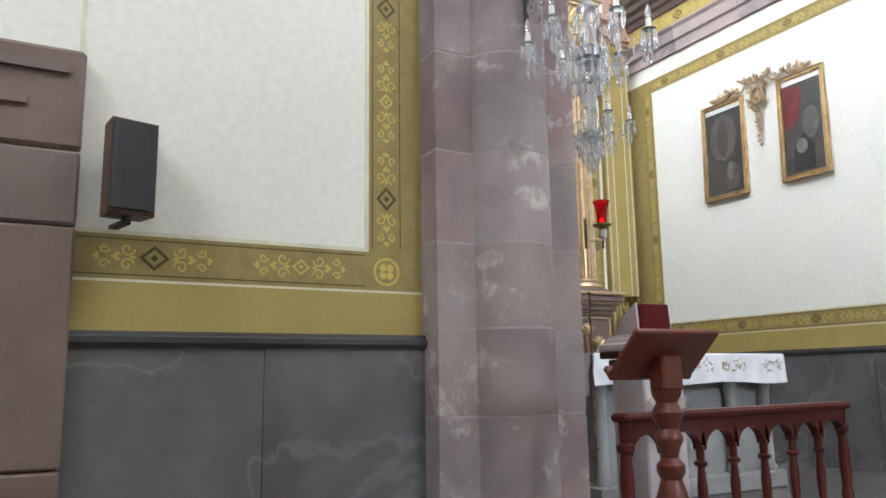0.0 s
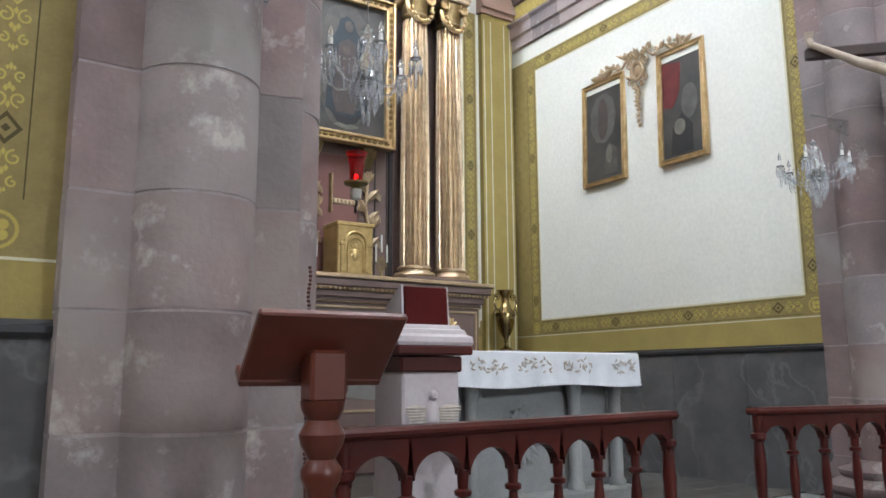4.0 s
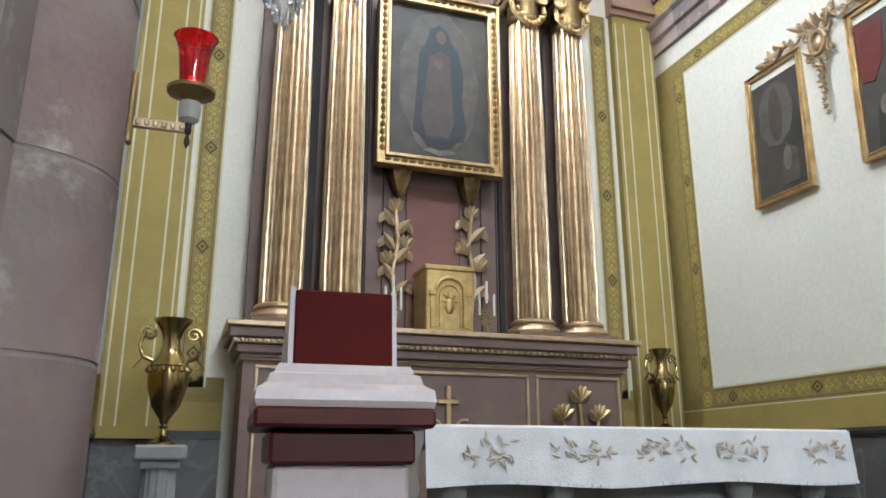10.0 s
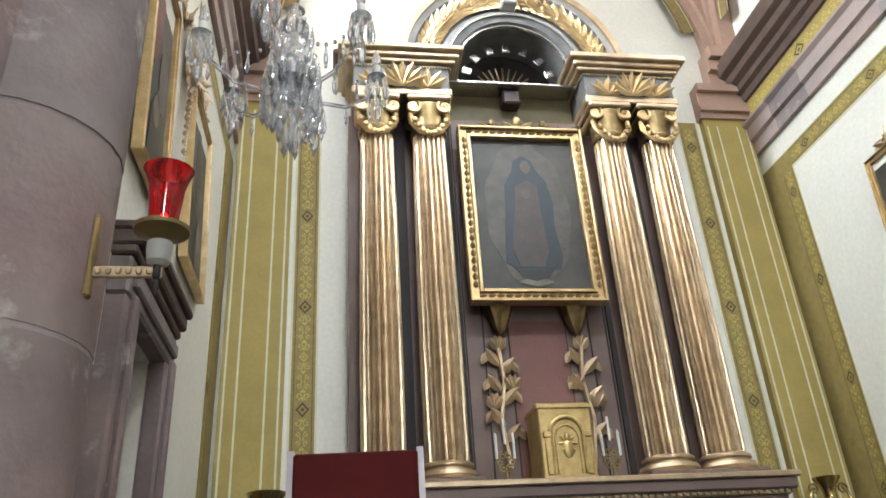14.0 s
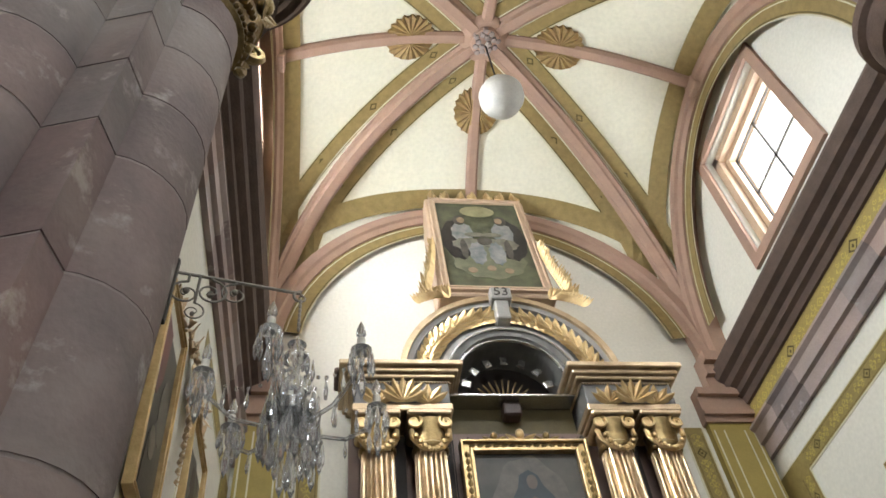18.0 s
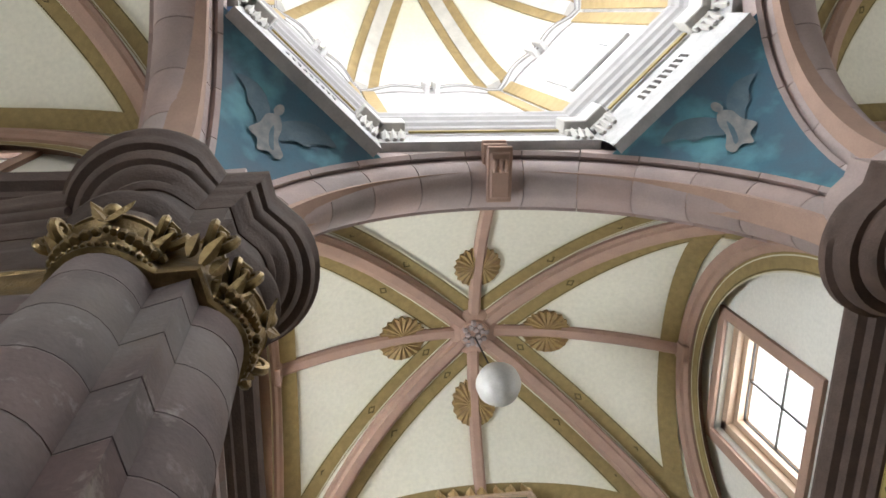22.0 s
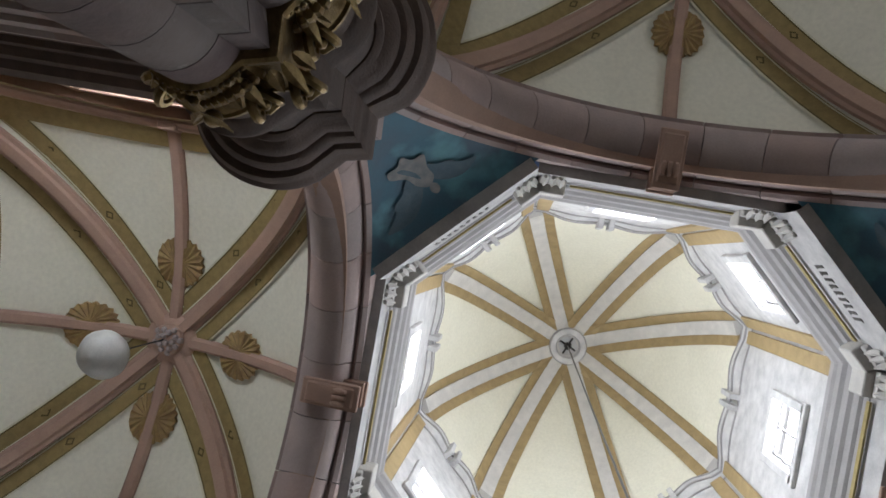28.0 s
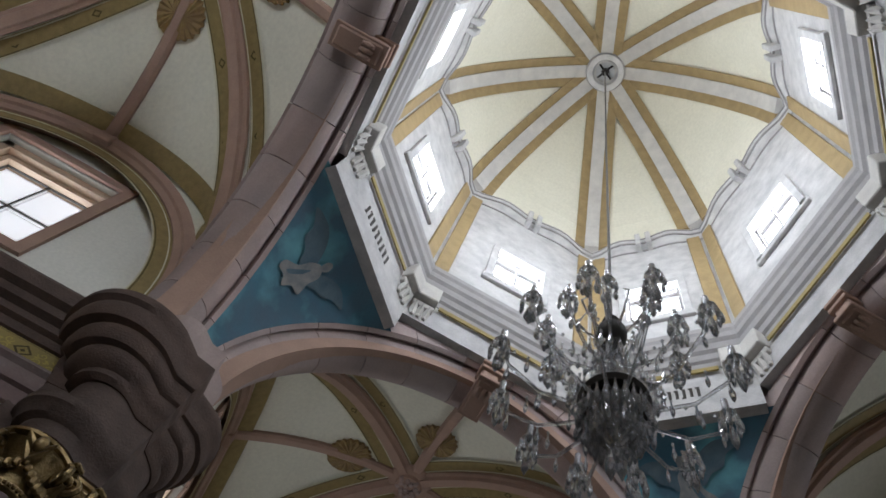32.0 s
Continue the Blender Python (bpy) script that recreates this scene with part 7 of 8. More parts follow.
# ---- ambo ----
ambo = thing("ambo", (-1.89, 3.05, STEP), "pale marble ambo with red wooden bands and a carved dove", "ambo")
part("body", bevel_box(M(), -0.15, 0.15, -0.15, 0.15, 0, 1.07, 0.01), PINKMARBLE, ambo)
part("foot", bevel_box(M(), -0.2, 0.2, -0.2, 0.2, 0, 0.12, 0.015), PINKMARBLE, ambo)
part("lower_band", bevel_box(M(), -0.162, 0.162, -0.162, 0.162, 1.07, 1.145, 0.008), WOOD, ambo, "red varnished wooden band")
part("upper_band", bevel_box(M(), -0.2, 0.2, -0.2, 0.2, 1.15, 1.195, 0.008), WOOD, ambo, "red varnished wooden band")
bm = M()
prof = [(0.195, 1.195), (0.2, 1.21), (0.197, 1.235), (0.175, 1.25), (0.17, 1.27), (0.158, 1.275), (0.15, 1.295)]
rings = [[bm.verts.new((x * r, y * r, z)) for x, y in ((-1, -1), (1, -1), (1, 1), (-1, 1))] for r, z in prof]
for p, q in zip(rings, rings[1:]):
    for i in range(4):
        bm.faces.new((p[i], p[(i + 1) % 4], q[(i + 1) % 4], q[i]))
bm.faces.new(rings[0]), bm.faces.new(rings[-1])
part("marble_cornice", bm, PINKMARBLE, ambo, "moulded pale marble top")
for s in (-1, 1):
    bm = M()
    v = [bm.verts.new((s * 0.128, y, z)) for y, z in ((-0.1, 1.295), (0.12, 1.295), (0.06, 1.40), (-0.085, 1.49))]
    u = [bm.verts.new((s * 0.115, y, z)) for y, z in ((-0.1, 1.295), (0.12, 1.295), (0.06, 1.40), (-0.085, 1.49))]
    bm.faces.new(v), bm.faces.new(u)
    for i in range(4):
        bm.faces.new((v[i], v[(i + 1) % 4], u[(i + 1) % 4], u[i]))
    part("cheek", bm, PINKMARBLE, ambo, "pale marble side of the desk")
part("desk_panel", bevel_box(M(), -0.116, 0.116, -0.012, 0.012, 0.0, 0.185, 0.004, Matrix.Translation((0, -0.1, 1.297)) @ Matrix.Rotation(radians(-5), 4, "X")), DESKWOOD, ambo, "dark red desk panel")
part("book_desk", bevel_box(M(), -0.115, 0.115, -0.08, 0.1, 1.36, 1.375, 0.003), WOOD, ambo)
bm = M()
blob(bm, (0, -0.155, 0.86), 0.035, 0.03, 0.085, 10, 7)
blob(bm, (0, -0.165, 0.96), 0.022, 0.024, 0.026, 8, 6)
leaf(bm, (0, -0.175, 0.955), (0, -0.2, 0.95), 0.015, Vector((0, 0, 1)), 0)
for k in range(4):
    leaf(bm, (0.0, -0.15, 0.79), (-0.03 + 0.02 * k, -0.155, 0.71), 0.025, Vector((0, -1, 0)), 0.1)
dove = part("dove", bm, PINKMARBLE, ambo, "white carved dove", True)
bm = M()
for s in (-1, 1):
    for k in range(7):
        t = k / 6
        leaf(bm, (s * 0.025, -0.152, 0.9 - 0.012 * k), (s * (0.15 - 0.03 * t), -0.158, 0.905 - 0.085 * t), 0.032, Vector((0, -1, 0)), 0.12)
part("wing", bm, WINGSTONE, dove, "spread carved wings", True)
ambo.matrix_basis = Matrix.Translation((-1.89, 3.05, STEP)) @ Matrix.Rotation(radians(-3), 4, "Z") @ Matrix.Diagonal((1.06, 1.06, 1.032, 1))

# ---- altar table ----
altar = thing("altar_table", (0, 4.8, STEP), "grey stone altar table with columns and a carved relief", "altar")
TZ = 1.26
part("top_slab", bevel_box(M(), -1.22, 1.12, -0.36, 0.36, TZ - 0.09, TZ, 0.015), GREYSTONE, altar)
part("base_slab", bevel_box(M(), -1.2, 1.1, -0.38, 0.38, 0, 0.16, 0.015), GREYSTONE, altar)
part("core", box(M(), -1.05, 0.95, -0.2, 0.26, 0.16, TZ - 0.09), GREYSTONE, altar)
for x in (-1.1, -0.55, 0.5, 0.98):
    bm = lathe(M(), [(0.075, 0.16), (0.075, 0.2), (0.055, 0.23), (0.05, 0.9), (0.07, 0.96), (0.07, TZ - 0.09)], (x, -0.27, 0), 14)
    part("column", bm, GREYSTONE, altar, "", True)
bm = M()
random.seed(8)
for k in range(16):
    a = math.tau * k / 16
    leaf(bm, (-0.03, -0.2, 0.62), (-0.03 + 0.2 * math.cos(a), -0.21, 0.62 + 0.24 * math.sin(a)), 0.09, Vector((0, -1, 0)), 0.25)
blob(bm, (-0.03, -0.22, 0.66), 0.07, 0.05, 0.16, 8, 6)
part("relief", bm, GREYSTONE, altar, "carved relief with leaves", True)
altar.matrix_basis = Matrix.Translation((0.05, 4.8, STEP))
# the cloth that hangs over it
cloth = thing("altar_cloth", (0.05, 4.8, STEP + TZ), "white altar cloth with beige embroidery hanging over the front", "cloth")
bm = M()
nx, rows = 90, []
X0, X1 = -1.27, 1.17
for row, (y, z) in enumerate(((0.36, 0.012), (-0.2, 0.014), (-0.375, 0.012), (-0.395, 0.0), (-0.40, -0.06), (-0.405, -0.13), (-0.41, -0.2), (-0.412, -0.245), (-0.413, -0.262))):
    line = []
    for k in range(nx + 1):
        x = X0 + (X1 - X0) * k / nx
        drop = max(0, row - 2) / 6
        wob = 0.018 * math.sin(x * 9 + 1.3 * math.sin(x * 4)) * drop + 0.006 * math.sin(x * 31) * drop
        dz = 0.012 * math.sin(x * 5.1) * (drop > 0.9)
        line.append(bm.verts.new((x, y - wob if row > 2 else y, z + dz + 0.002)))
    rows.append(line)
for p, q in zip(rows, rows[1:]):
    for k in range(nx):
        bm.faces.new((p[k], p[k + 1], q[k + 1], q[k]))
for side, k in ((-1, 0), (1, nx)):
    prev = [r[k] for r in rows[:3]]
    for lev in range(1, 6):
        nxt = [bm.verts.new((v.co.x + side * (0.006 * lev + 0.008 * math.sin(lev * 2 + v.co.y * 9)), v.co.y + 0.008 * math.sin(lev + v.co.y * 20), 0.014 - 0.055 * lev * 1.3)) for v in [rows[0][k], rows[1][k], rows[2][k]]]
        for i in range(2):
            bm.faces.new((prev[i], prev[i + 1], nxt[i + 1], nxt[i]))
        prev = nxt
part("cloth_sheet", bm, CLOTH, cloth, "white linen", True)
bm = M()
random.seed(6)
for c, w in ((-0.95, 0.3), (-0.5, 0.34), (-0.02, 0.3), (0.45, 0.36), (0.95, 0.25)):
    for k in range(26):
        x = c + random.uniform(-w / 2, w / 2)
        z = -0.1 + random.uniform(-0.06, 0.06) * (1 - abs(x - c) / w)
        wob = 0.018 * math.sin(x * 9 + 1.3 * math.sin(x * 4)) * 0.5 + 0.006 * math.sin(x * 31) * 0.5
        a = random.uniform(0, math.tau)
        y = -0.412 - wob
        leaf(bm, (x, y, z), (x + 0.05 * math.cos(a), y - 0.001, z + 0.04 * math.sin(a)), 0.018, Vector((0, -1, 0)), 0.02)
tagged(part("embroidery", bm, EMBROIDERY, cloth, "beige embroidered sprays"), kind="stuff")
bm = M()
for k in range(60):
    x = X0 + (X1 - X0) * (k + 0.5) / 60
    wob = 0.018 * math.sin(x * 9 + 1.3 * math.sin(x * 4)) + 0.006 * math.sin(x * 31)
    box(bm, x - 0.02, x + 0.02, -0.416 - wob, -0.412 - wob, -0.262 + 0.012 * math.sin(x * 5.1), -0.246 + 0.012 * math.sin(x * 5.1))
part("lace_hem", bm, CLOTH, cloth)


# ---- brass urns on pedestals ----
def urn(at, label):
    ob = thing("brass_urn", at, label, "urn", "brass urns")
    prof = [(0.085, 0.0), (0.085, 0.015), (0.06, 0.03), (0.025, 0.06), (0.02, 0.1), (0.035, 0.115), (0.022, 0.13), (0.03, 0.16), (0.085, 0.24), (0.118, 0.36), (0.125, 0.46), (0.12, 0.49), (0.128, 0.5), (0.12, 0.515), (0.085, 0.56), (0.058, 0.62), (0.055, 0.68), (0.075, 0.74), (0.112, 0.79), (0.12, 0.81), (0.108, 0.81), (0.07, 0.76)]
    part("body", lathe(M(), prof, (0, 0, 0), 24), BRASS, ob, "", True)
    for s in (-1, 1):
        bm = M()
        tube(bm, [(s * 0.09, 0, 0.53), (s * 0.16, 0, 0.56), (s * 0.19, 0, 0.63), (s * 0.17, 0, 0.7)], 0.014, 8)
        volute(bm, (s * 0.135, 0, 0.71), 0.05, ((s, 0, 0), (0, 0, 1)), 1.5, 0.26, 1, 0)
        leaf(bm, (s * 0.16, 0, 0.56), (s * 0.2, 0, 0.48), 0.04, Vector((s, 0, 0)), 0.2)
        part("handle", bm, BRASS, ob, "", True)
    bm = M()
    for k in range(14):
        a = math.tau * k / 14
        blob(bm, (0.123 * math.cos(a), 0.123 * math.sin(a), 0.475), 0.02, 0.02, 0.024, 6, 4)
    part("beading", bm, BRASS, ob, "", True)
    return ob


def pedestal(x, y, h, label):
    ob = thing("pedestal", (x, y, STEP), label, "pedestal", "pedestals")
    bm = lathe(M(), [(0.12, 0.1), (0.115, h - 0.16)], (0, 0, 0), 40, flute=0.012, flutes=14)
    part("shaft", bm, GREYSTONE, ob, "fluted shaft")
    part("plinth", bevel_box(M(), -0.16, 0.16, -0.16, 0.16, 0, 0.1, 0.015), GREYSTONE, ob)
    bm = M()
    bevel_box(bm, -0.13, 0.13, -0.13, 0.13, h - 0.16, h - 0.1, 0.012)
    bevel_box(bm, -0.17, 0.17, -0.17, 0.17, h - 0.1, h, 0.015)
    part("capital", bm, GREYSTONE, ob)
    return ob


pedestal(-2.36, 6.82, 1.42 - STEP, "grey fluted stone pedestal that carries an urn")
pedestal(2.44, 7.85, 1.62 - STEP, "grey fluted stone pedestal beside the altarpiece")
urn((-2.36, 6.82, 1.42), "polished brass urn with scrolled handles on a pedestal").scale = (1.12, 1.12, 1.08)
urn((2.44, 7.85, 1.62), "polished brass urn with scrolled handles beside the altarpiece")

# ---- sanctuary lamp ----
lamp = thing("sanctuary_lamp", (-2.27, 2.84, 2.1), "red glass sanctuary lamp on a gilded wall bracket", "lamp")
bm = M()
bevel_box(bm, -0.19, 0.015, -0.008, 0.008, 0.005, 0.045, 0.005)
for k in range(6):
    blob(bm, (-0.17 + 0.03 * k, -0.012, 0.025), 0.011, 0.008, 0.013, 6, 4)
part("bracket_arm", bm, GOLD_PALE, lamp, "gilded bracket arm", True)
part("wall_plate", bevel_box(M(), -0.205, -0.185, -0.02, 0.02, -0.06, 0.22, 0.006), GOLD_DARK, lamp)
part("finial", lathe(M(), [(0.003, -0.05), (0.012, -0.03), (0.006, 0.0), (0.014, 0.01), (0.014, 0.045)], (0, 0, 0), 10), IRON, lamp, "", True)
part("socket", lathe(M(), [(0.02, 0.045), (0.036, 0.06), (0.04, 0.1), (0.04, 0.125)], (0, 0, 0), 16), MILK, lamp, "white porcelain socket", True)
part("dish", lathe(M(), [(0.02, 0.125), (0.03, 0.14), (0.045, 0.15), (0.085, 0.165), (0.088, 0.178), (0.05, 0.17), (0.02, 0.17)], (0, 0, 0), 24), BRASS_DULL, lamp, "brass drip dish", True)
part("glass_cup", lathe(M(), [(0.042, 0.17), (0.045, 0.19), (0.05, 0.25), (0.058, 0.33), (0.075, 0.385), (0.082, 0.395), (0.078, 0.397), (0.054, 0.335), (0.046, 0.25), (0.04, 0.19)], (0, 0, 0), 24), REDGLASS, lamp, "flared red glass cup", True)
part("flame", blob(M(), (0, 0, 0.215), 0.014, 0.014, 0.022, 8, 6), EMBER, lamp)
part("candle", lathe(M(), [(0.02, 0.172), (0.02, 0.2)], (0, 0, 0), 12), CANDLE, lamp)

lamp.matrix_basis = Matrix.Translation((-2.31, 2.92, 2.09)) @ Matrix.Diagonal((0.68, 0.68, 0.68, 1))

# ---- rosary ----
ros = thing("rosary", (-2.645, 2.685, 1.74), "long string of dark red wooden beads hung on the pier", "rosary")
for k in range(46):
    z = -k * 0.0178
    bm = blob(M(), (0.004 * math.sin(k * 0.7), -0.012, z), 0.0095, 0.0095, 0.0085, 6, 4)
    part("bead", bm, BEAD, ros)
bm = M()
box(bm, -0.004, 0.004, -0.016, -0.008, -0.95, -0.80)
box(bm, -0.02, 0.02, -0.016, -0.008, -0.86, -0.85)
part("cross", bm, BEAD, ros)


# ---- chandeliers ----
def drop_mesh():
    """A cut glass drop, 1 long, that hangs from its top."""
    bm = M()
    pts = [(0.03, -0.1), (0.035, -0.25), (0.085, -0.55), (0.07, -0.8)]
    rings = [[bm.verts.new((q * math.cos(math.tau * k / 6), q * math.sin(math.tau * k / 6), h)) for k in range(6)] for q, h in pts]
    top, low = bm.verts.new((0, 0, 0)), bm.verts.new((0, 0, -1))
    for i in range(6):
        j = (i + 1) % 6
        bm.faces.new((top, rings[0][i], rings[0][j]))
        bm.faces.new((low, rings[-1][j], rings[-1][i]))
        for p, q in zip(rings, rings[1:]):
            bm.faces.new((p[i], q[i], q[j], p[j]))
    me = bpy.data.meshes.new("drop")
    bmesh.ops.recalc_face_normals(bm, faces=bm.faces)
    bm.to_mesh(me)
    bm.free()
    me.materials.append(CRYSTAL)
    return me


DROP = drop_mesh()


def hang(parent, x, y, z, s):
    o = new("crystal_drop", DROP)
    o.parent = parent
    L = 0.105 * s
    o.matrix_basis = Matrix.Translation((x, y, z)) @ Matrix.Diagonal((L, L, L, 1))
    return o


def chandelier(at, label, R=0.3, arms=6, H=0.62, tiers=1, bulbs=True, group="crystal chandeliers", seed=1, kp=0.0, ds=1.0):
    """A crystal chandelier that hangs by the top of its stem. at: the middle of its body."""
    rnd = random.Random(seed)
    ob = thing("chandelier", at, label, "chandelier", group)
    k0 = kp or R / 0.3
    prof = [(0.006, 0.5), (0.012, 0.46), (0.035, 0.44), (0.02, 0.4), (0.045, 0.36), (0.05, 0.33), (0.015, 0.3), (0.018, 0.22), (0.045, 0.17), (0.05, 0.1), (0.02, 0.04), (0.02, -0.02), (0.05, -0.06), (0.06, -0.1), (0.03, -0.15), (0.035, -0.19), (0.02, -0.23), (0.004, -0.25)]
    part("stem", lathe(M(), [(r * k0, z * H) for r, z in prof], (0, 0, 0), 12), CRYSTAL, ob, "turned glass stem", True)
    part("hub", lathe(M(), [(0.02 * k0, -0.08 * H), (0.075 * k0, -0.06 * H), (0.08 * k0, 0.0), (0.03 * k0, 0.04 * H)], (0, 0, 0), 14), CHROME, ob, "silvered hub", True)
    for t in range(tiers):
        rr = R * (1 - 0.38 * t)
        n = arms - 2 * t
        zb = t * 0.27 * H
        for i in range(n):
            a = math.tau * i / n + 0.3 + t * 0.35
            d = Vector((math.cos(a), math.sin(a), 0))
            arm = new("arm")
            arm.parent = ob
            pts = [d * 0.03 * k0 + Vector((0, 0, -0.03 * H + zb)), d * rr * 0.3 + Vector((0, 0, -0.13 * H + zb)), d * rr * 0.62 + Vector((0, 0, -0.12 * H + zb)), d * rr * 0.9 + Vector((0, 0, -0.02 * H + zb)), d * rr * 1.0 + Vector((0, 0, 0.1 * H + zb))]
            fine = []
            for k in range(len(pts) - 1):
                for f in (0, 0.5):
                    fine.append(pts[k].lerp(pts[k + 1], f))
            fine.append(pts[-1])
            part("glass_arm", tube(M(), fine, 0.0075 * k0, 6), CRYSTAL, arm, "", True)
            e = d * rr + Vector((0, 0, 0.1 * H + zb))
            part("bobeche", lathe(M(), [(0.01 * k0, -0.005), (0.03 * k0, 0.004), (0.036 * k0, 0.014), (0.03 * k0, 0.013), (0.015 * k0, 0.012)], e, 12), CRYSTAL, arm, "glass drip pan", True)
            part("candle_sleeve", lathe(M(), [(0.014 * k0, 0.01), (0.014 * k0, 0.1 * H), (0.01 * k0, 0.105 * H)], e, 10), CANDLE if bulbs else CHROME, arm)
            if bulbs:
                part("bulb", lathe(M(), [(0.008 * k0, 0.1 * H), (0.017 * k0, 0.13 * H), (0.014 * k0, 0.17 * H), (0.002, 0.22 * H)], e, 10), CRYSTAL, arm, "clear flame-shaped bulb", True)
            for k in range(8):
                b = math.tau * k / 8
                hang(arm, e.x + 0.036 * k0 * math.cos(b), e.y + 0.036 * k0 * math.sin(b), e.z + 0.008, ds * k0 * rnd.uniform(0.8, 1.2))
            hang(arm, e.x, e.y, e.z - 0.02, 1.6 * k0 * ds)
            for k in (2, 4, 6):
                hang(arm, fine[k].x, fine[k].y, fine[k].z, 0.9 * k0 * ds * rnd.uniform(0.8, 1.2))
            # a chain of beads to the stem
            bm = M()
            for k in range(9):
                f = k / 8
                p = e.lerp(Vector((0, 0, 0.3 * H)), f) - Vector((0, 0, math.sin(math.pi * f) * 0.12 * H))
                blob(bm, p, 0.008 * k0, 0.008 * k0, 0.008 * k0, 5, 3)
            for k in (2, 4, 6):
                f = k / 8
                p = e.lerp(Vector((0, 0, 0.3 * H)), f) - Vector((0, 0, math.sin(math.pi * f) * 0.12 * H))
                hang(arm, p.x, p.y, p.z, 0.9 * k0 * ds)
            tagged(part("bead_chain", bm, CRYSTAL, arm, "chain of crystal beads"), kind="stuff")
    for r, z, n, s in ((0.06, 0.34 * H, 8, 1.0), (0.085, 0.1 * H, 10, 1.2), (0.09, -0.06 * H, 12, 1.4), (0.06, -0.16 * H, 9, 1.3), (0.02, -0.24 * H, 3, 1.6)):
        for k in range(n):
            b = math.tau * (k + 0.3 * (n % 2)) / n
            hang(ob, r * k0 * math.cos(b), r * k0 * math.sin(b), z, s * k0 * ds * rnd.uniform(0.9, 1.15))
    return ob


CHROME = mat("silvered_metal", (0.62, 0.62, 0.63), (0.42, 0.42, 0.43), 0.25, 0.95, bump=0.03)


def chandelier_bracket(p, q, label):
    """An iron bar with scrolls that reaches from a pier, and its chain."""
    p, q = Vector(p), Vector(q)
    ob = thing("chandelier_bracket", p, label, "bracket", "chandelier brackets")
    d = (q - p)
    e = d.normalized()
    up = Vector((0, 0, 1))
    bm = M()
    tube(bm, [(0, 0, 0), d], 0.006, 6)
    part("bar", bm, IRON_PALE, ob)
    L = d.length
    for f, r, hand, dz in ((0.12, 0.055, 1, -0.09), (0.3, 0.06, -1, -0.07), (0.48, 0.05, 1, -0.06), (0.2, 0.04, -1, -0.17)):
        bm = M()
        c = d * f + up * dz
        volute(bm, c, r, (e * hand, up), 1.5, 0.08, 1, 90)
        tube(bm, [c + up * r, d * f], 0.005, 5)
        part("scroll", bm, IRON_PALE, ob, "", True)
    bm = M()
    volute(bm, d + up * -0.02, 0.03, (e, up), 1.2, 0.2, 1, 90)
    part("hook", bm, IRON_PALE, ob, "", True)
    bm = M()
    for k in range(7):
        blob(bm, d + up * (-0.04 - 0.022 * k), 0.006, 0.006, 0.014, 6, 4)
    part("chain", bm, IRON_PALE, ob)
    bm = bevel_box(M(), -0.012, 0.012, -0.012, 0.012, -0.24, 0.06, 0.004)
    part("wall_plate", bm, IRON, ob)
    return ob


IRON_PALE = mat("grey_wrought_iron", (0.27, 0.25, 0.22), (0.17, 0.16, 0.14), 0.5, 0.6, bump=0.1)
for s, y in ((-1, 3.28), (1, 3.14)):
    chandelier((s * 2.07, y, 2.94), "small six-armed crystal chandelier hung from a pier bracket", 0.275, 6, 0.6, seed=2 + s)
    chandelier_bracket((s * 2.49, y - 0.1, 3.44), (s * 2.07, y, 3.45), "grey wrought iron bracket with scrolls on the pier")
    chandelier((s * 3.12, 2.02, 2.83), "small six-armed crystal chandelier over the side arm", 0.29, 6, 0.66, seed=8 + s)
    chandelier_bracket((s * 3.12, 2.52, 3.36), (s * 3.12, 2.02, 3.33), "grey wrought iron bracket with scrolls on the pier shaft")

# the large chandelier of the dome
CZ = 5.5
big = chandelier((0.0, 0.1, CZ), "large crystal chandelier hung on a long cord from the dome", 0.68, 12, 1.7, 2, False, "dome chandelier", 21, kp=1.5, ds=1.25)
bm = M()
lathe(bm, [(0.19, 0.0), (0.205, 0.04), (0.19, 0.08), (0.06, 0.1)], (0, 0, -0.14), 24)
part("ring", bm, IRON, big, "dark metal ring", True)
for k in range(24):
    a = math.tau * k / 24
    for z, s, r in ((-0.13, 2.3, 0.19), (-0.3, 1.9, 0.14)):
        o = hang(big, r * math.cos(a), r * math.sin(a), z, s)
        o.name = "crystal_prism"
part("basket", lathe(M(), [(0.15, -0.12), (0.15, -0.3), (0.1, -0.42), (0.03, -0.5)], (0, 0, 0), 20), CHROME, big, "dark silvered basket", True)
bm = M()
lathe(bm, [(0.04, 0.62), (0.085, 0.66), (0.1, 0.72), (0.1, 0.8), (0.05, 0.82), (0.035, 0.9), (0.06, 0.95), (0.02, 1.02), (0.012, 1.1)], (0, 0, 0), 14)
part("top_fitting", bm, IRON, big, "dark metal fitting", True)
for k in range(8):
    a = math.tau * k / 8
    d = Vector((math.cos(a), math.sin(a), 0))
    bm = tube(M(), [d * 0.05 + Vector((0, 0, 0.7)), d * 0.16 + Vector((0, 0, 0.85)), d * 0.23 + Vector((0, 0, 1.05)), d * 0.17 + Vector((0, 0, 1.2))], 0.013, 5, 0.4)
    part("plume", bm, CRYSTAL, big, "curved glass plume", True)
bm = M()
tube(bm, [(0, 0, 1.05), (0, -0.03, 7.0), (0, -0.1, 20.15 - CZ)], 0.013, 6)
cord = part("cord", bm, IRON, big, "long dark cord up to the dome")
bm = M()
for k in range(26):
    f = 10.2 + k * 0.18
    blob(bm, (0, -0.03 - 0.07 * (f - 7.0) / 8.0, f), 0.02, 0.02, 0.03, 6, 4)
tagged(part("cord_bead", bm, CHROME, cord), kind="stuff")

